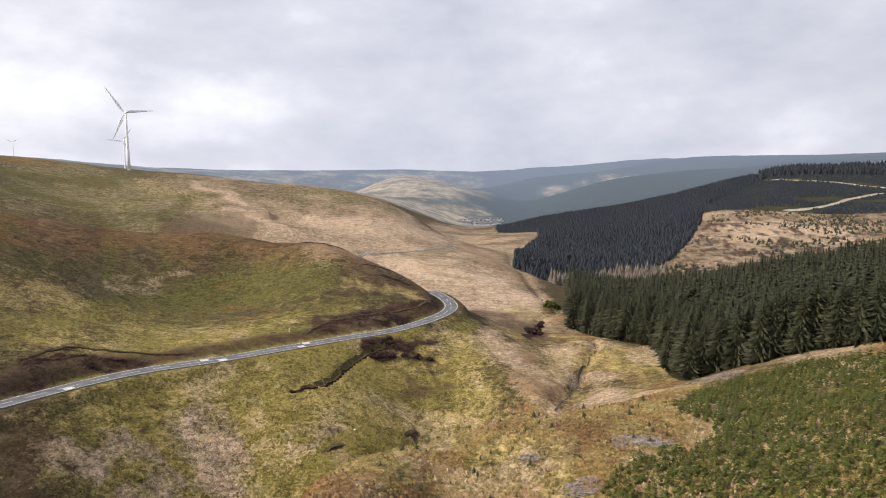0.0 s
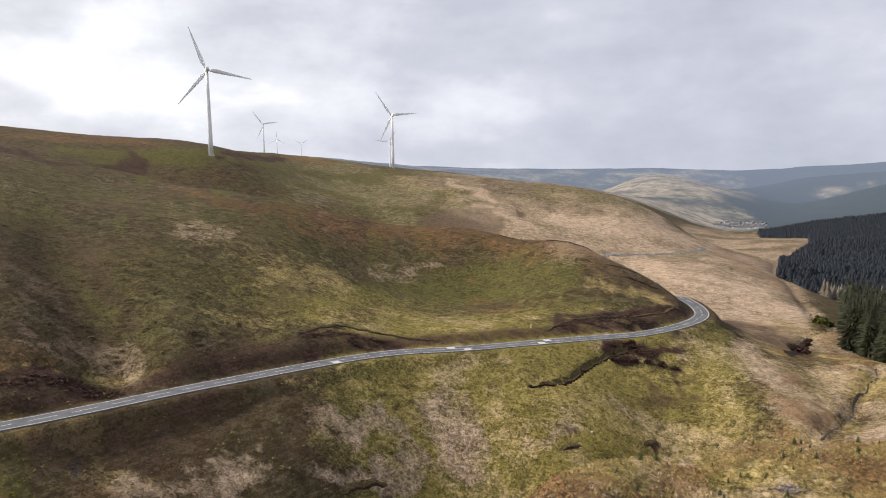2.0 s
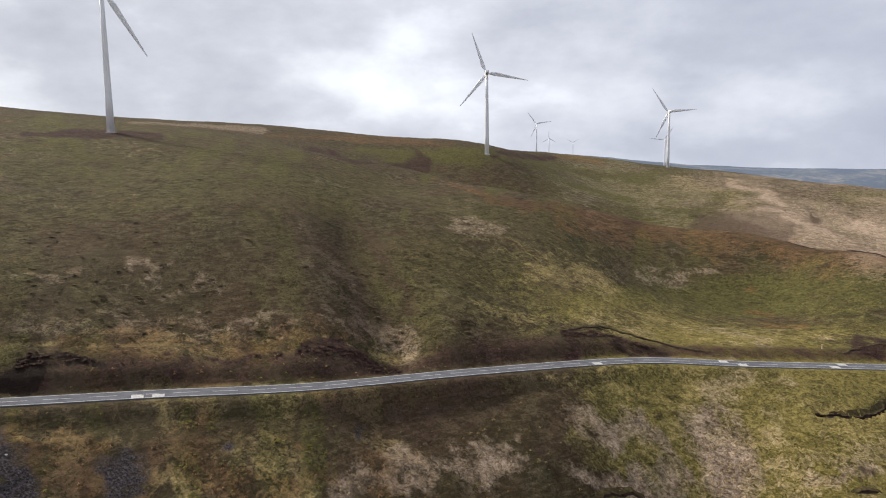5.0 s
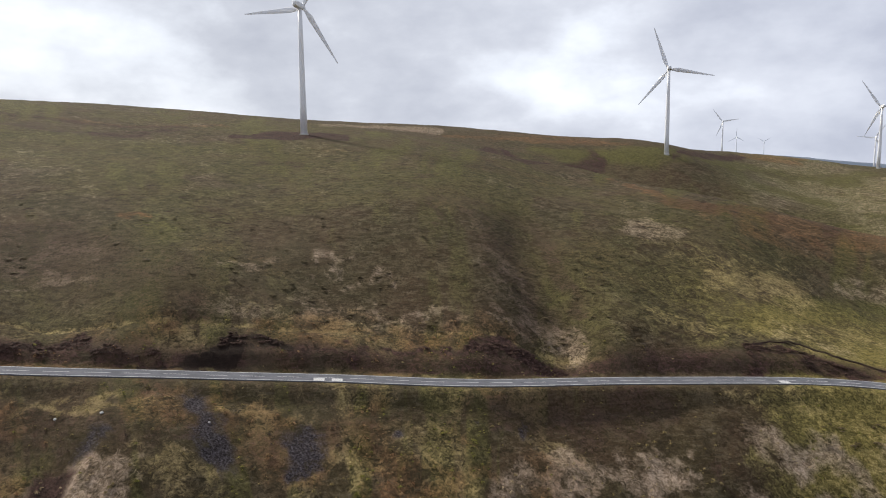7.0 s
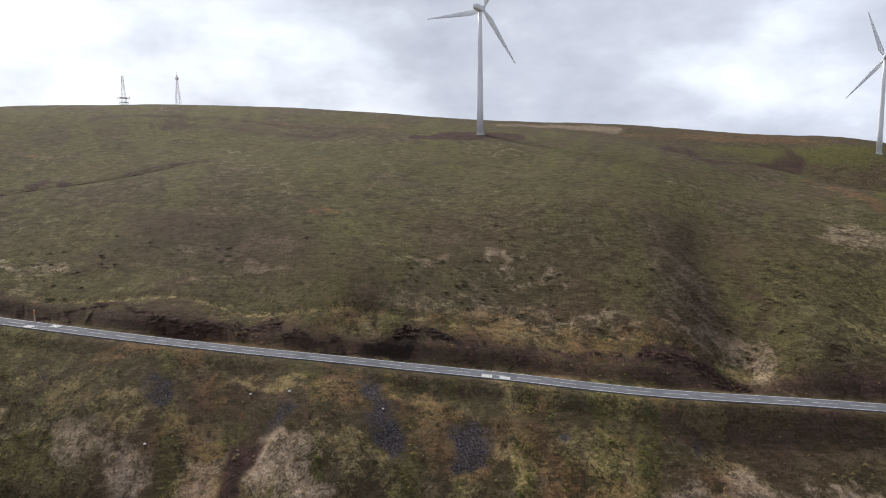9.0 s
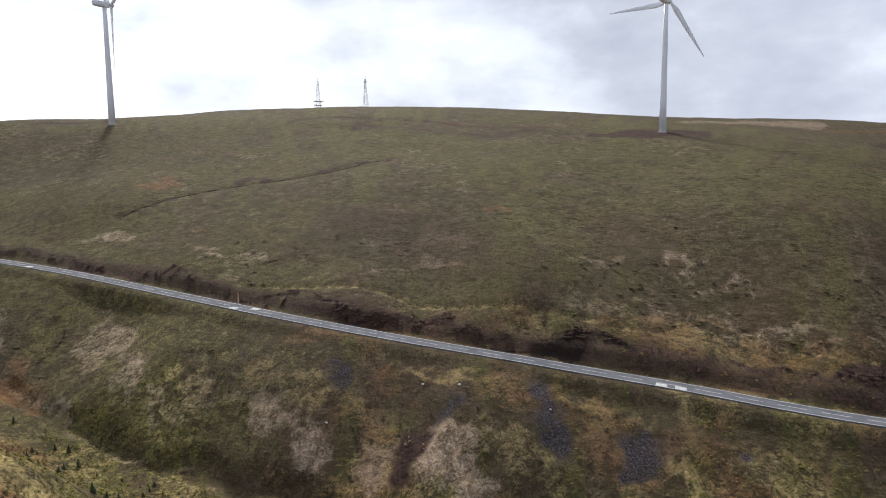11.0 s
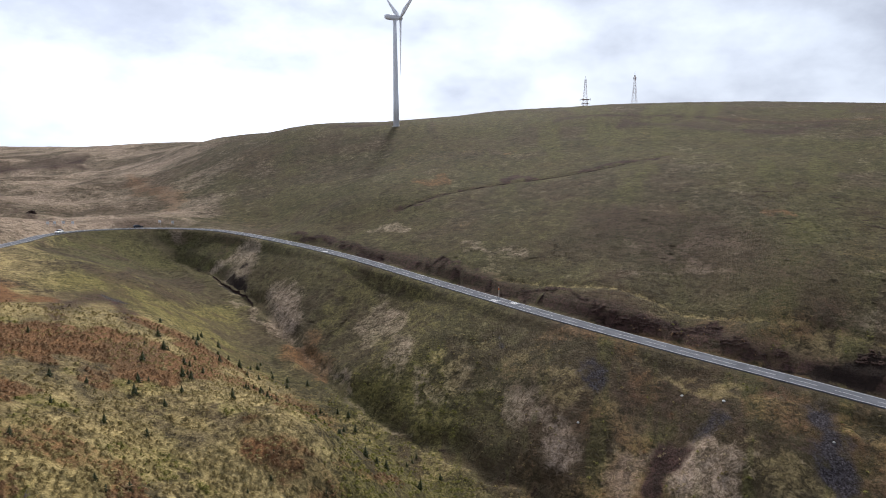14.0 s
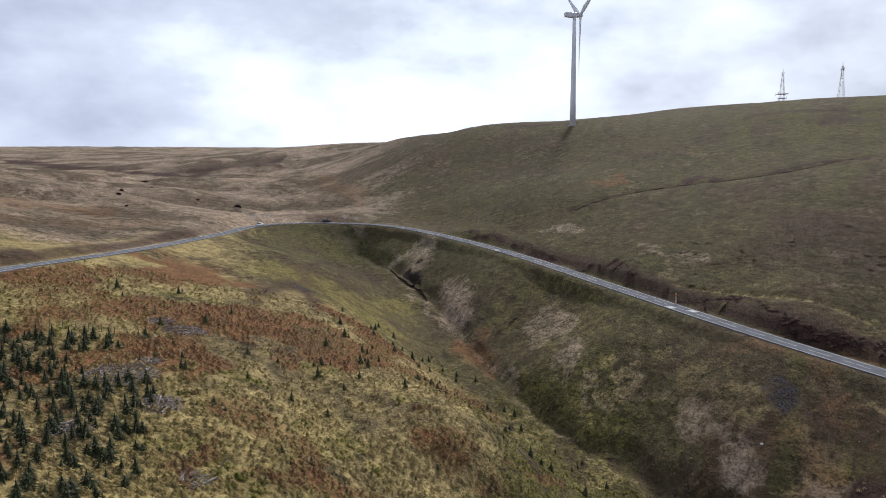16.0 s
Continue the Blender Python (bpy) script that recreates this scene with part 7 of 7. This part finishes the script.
def snag(x, y, h, lean, seed):
    rng = random.Random(seed)
    s = thing("dead_stem", pose(x, y, z_at(x, y) - 0.1, lean, lean * 0.5, rng.uniform(0, 360)), "bleached dead stem standing in rough grass", "dead tree", group="dead stems")
    bm = bmesh.new()
    ring_loft(bm, [circle(0.07, 0, 6), circle(0.05, h * 0.5, 6, 0.1), circle(0.015, h, 6, 0.05)])
    part("stem", bm, M["dead"], s)
    for k in range(3):
        bm = bmesh.new()
        z0, a = h * rng.uniform(0.4, 0.8), rng.uniform(0, 6.28)
        bar_between(bm, (0.07, 0, z0), (0.5 * math.cos(a), 0.5 * math.sin(a), z0 + 0.35), 0.02, 4)
        part("twig", bm, M["dead"], s)


for i, (x, y, h, lean) in enumerate(((-79.5, -104.5, 2.4, 12), (-51, -57.7, 1.8, 20), (-42.5, -70, 1.6, 14), (-70, -92, 1.6, 25), (-57.5, -78.5, 1.9, 18))):
    snag(x, y, h, lean, 400 + i)


def boulder(x, y, size, seed, label):
    rng = np.random.RandomState(seed)
    bm = bmesh.new()
    bmesh.ops.create_icosphere(bm, subdivisions=2, radius=size)
    for v in bm.verts:
        v.co *= 1 + 0.35 * (rng.rand() - 0.5)
        v.co.z *= 0.7
    ob = part("boulder", bm, M["stone"], None)
    ob.matrix_basis = Matrix.Translation((x, y, z_at(x, y) + size * 0.3))
    tagged(ob, label, "boulder", group="pale boulders")


for i, (x, y, size) in enumerate(((-138, 16.8, 0.34), (-21.9, 166.8, 0.32), (-136.2, -10.4, 0.3), (-142.5, 9.5, 0.28), (-130, 34, 0.25))):
    boulder(x, y, size, 500 + i, "pale grey boulder lying in rough grass")


def bush(x, y, size, seed, mat, label, group="streamside bushes"):
    """Low shrub: crooked stems with clumps of small leaves."""
    rng = np.random.RandomState(seed)
    b = thing("bush", Matrix.Translation((x, y, z_at(x, y) - 0.1)), label, "bush", group=group)
    bm = bmesh.new()
    for k in range(6):
        a, o = rng.uniform(0, 6.28), rng.uniform(0.3, 0.8) * size
        bar_between(bm, (0, 0, 0), (o * math.cos(a), o * math.sin(a), size * rng.uniform(0.6, 1.1)), 0.03 * size, 4)
    part("stem_cluster", bm, M["bark"], b)
    v, f = [], []
    for k in range(420):
        d = rng.normal(0, 1, 3)
        d /= np.linalg.norm(d)
        c = d * np.array([1, 1, 0.7]) * size * rng.uniform(0.55, 1.05) * (0.8 + 0.3 * math.sin(3 * d[0] + 2 * d[1]))
        c[2] = abs(c[2]) * 0.95 + 0.15 * size
        e = rng.normal(0, 0.16 * size, (3, 3))
        i = len(v)
        v += [tuple(c + q) for q in e]
        f.append((i, i + 1, i + 2))
    part("foliage", array_bmesh(v, f), mat, b)


for i, (x, y, size, dark) in enumerate(((36.2, 266.2, 3.2, 1), (39, 279, 2.6, 1), (42, 293, 2.4, 1), (44, 300, 1.8, 1),
                                        (-21.0, 204.5, 1.2, 1), (-18.6, 206.4, 1.4, 1), (-15.2, 207.3, 1.5, 1), (-11.8, 209.2, 1.3, 1), (-7.5, 209.9, 1.4, 1), (-3.9, 209.7, 1.1, 1), (52, 330, 3.5, 0), (56, 336, 3.0, 0))):
    bush(x, y, size, 600 + i, M["heather"] if dark else M["young_needles"], "dark red-brown heather bush on a grassy slope" if dark else "dark green bush beside the stream")
for i, (x, y, size) in enumerate(((-198.5, -281.2, 1.1), (-204.2, -287.3, 1.2), (-184.8, -257.4, 0.8), (-352, -469.1, 1.5), (-345.5, -456.8, 1.7), (-285.2, -371.5, 0.9), (-281.5, -326.5, 1.2), (-289.7, -303.2, 2.2))):
    bush(x, y, size, 640 + i, M["heather"], "lone dark wind-clipped bush on the bleached moor", "bushes of the pass")


def house(x, y, turn, length, depth, height, label):
    """A small far house: walls, pitched roof, chimney."""
    h = thing("house", pose(x, y, z_at(x, y) - 1.0, 0, 0, turn), label, "house", group="houses of the village")
    bm = bmesh.new()
    box(bm, -length / 2, length / 2, -depth / 2, depth / 2, 0, height)
    part("wall", bm, M["house_wall"], h)
    bm = bmesh.new()
    e = 0.4
    ring_loft(bm, [[(xx, -depth / 2 - e, height - 0.1), (xx, depth / 2 + e, height - 0.1), (xx, 0, height + depth * 0.42)] for xx in (-length / 2 - e, length / 2 + e)])
    roof = part("roof", bm, M["slate"], h)
    bm = bmesh.new()
    box(bm, length / 2 - 1.4, length / 2 - 0.5, -0.5, 0.5, height + depth * 0.2, height + depth * 0.42 + 1.3)
    part("chimney", bm, M["stone"], roof)


rng = random.Random(77)
for row in range(6):
    for k in range(11):
        if rng.random() < 0.2:
            continue
        x, y = 52 + 10.5 * k + row * 5 + rng.uniform(-2, 2), 1895 + 30 * row + 2.5 * k + rng.uniform(-5, 5)
        house(x, y, rng.choice((8, 14, 100)) + rng.uniform(-5, 5), rng.uniform(8, 16), rng.uniform(6.5, 8.5), rng.uniform(4.8, 6.2), "pale rendered house with a slate roof in the valley village")
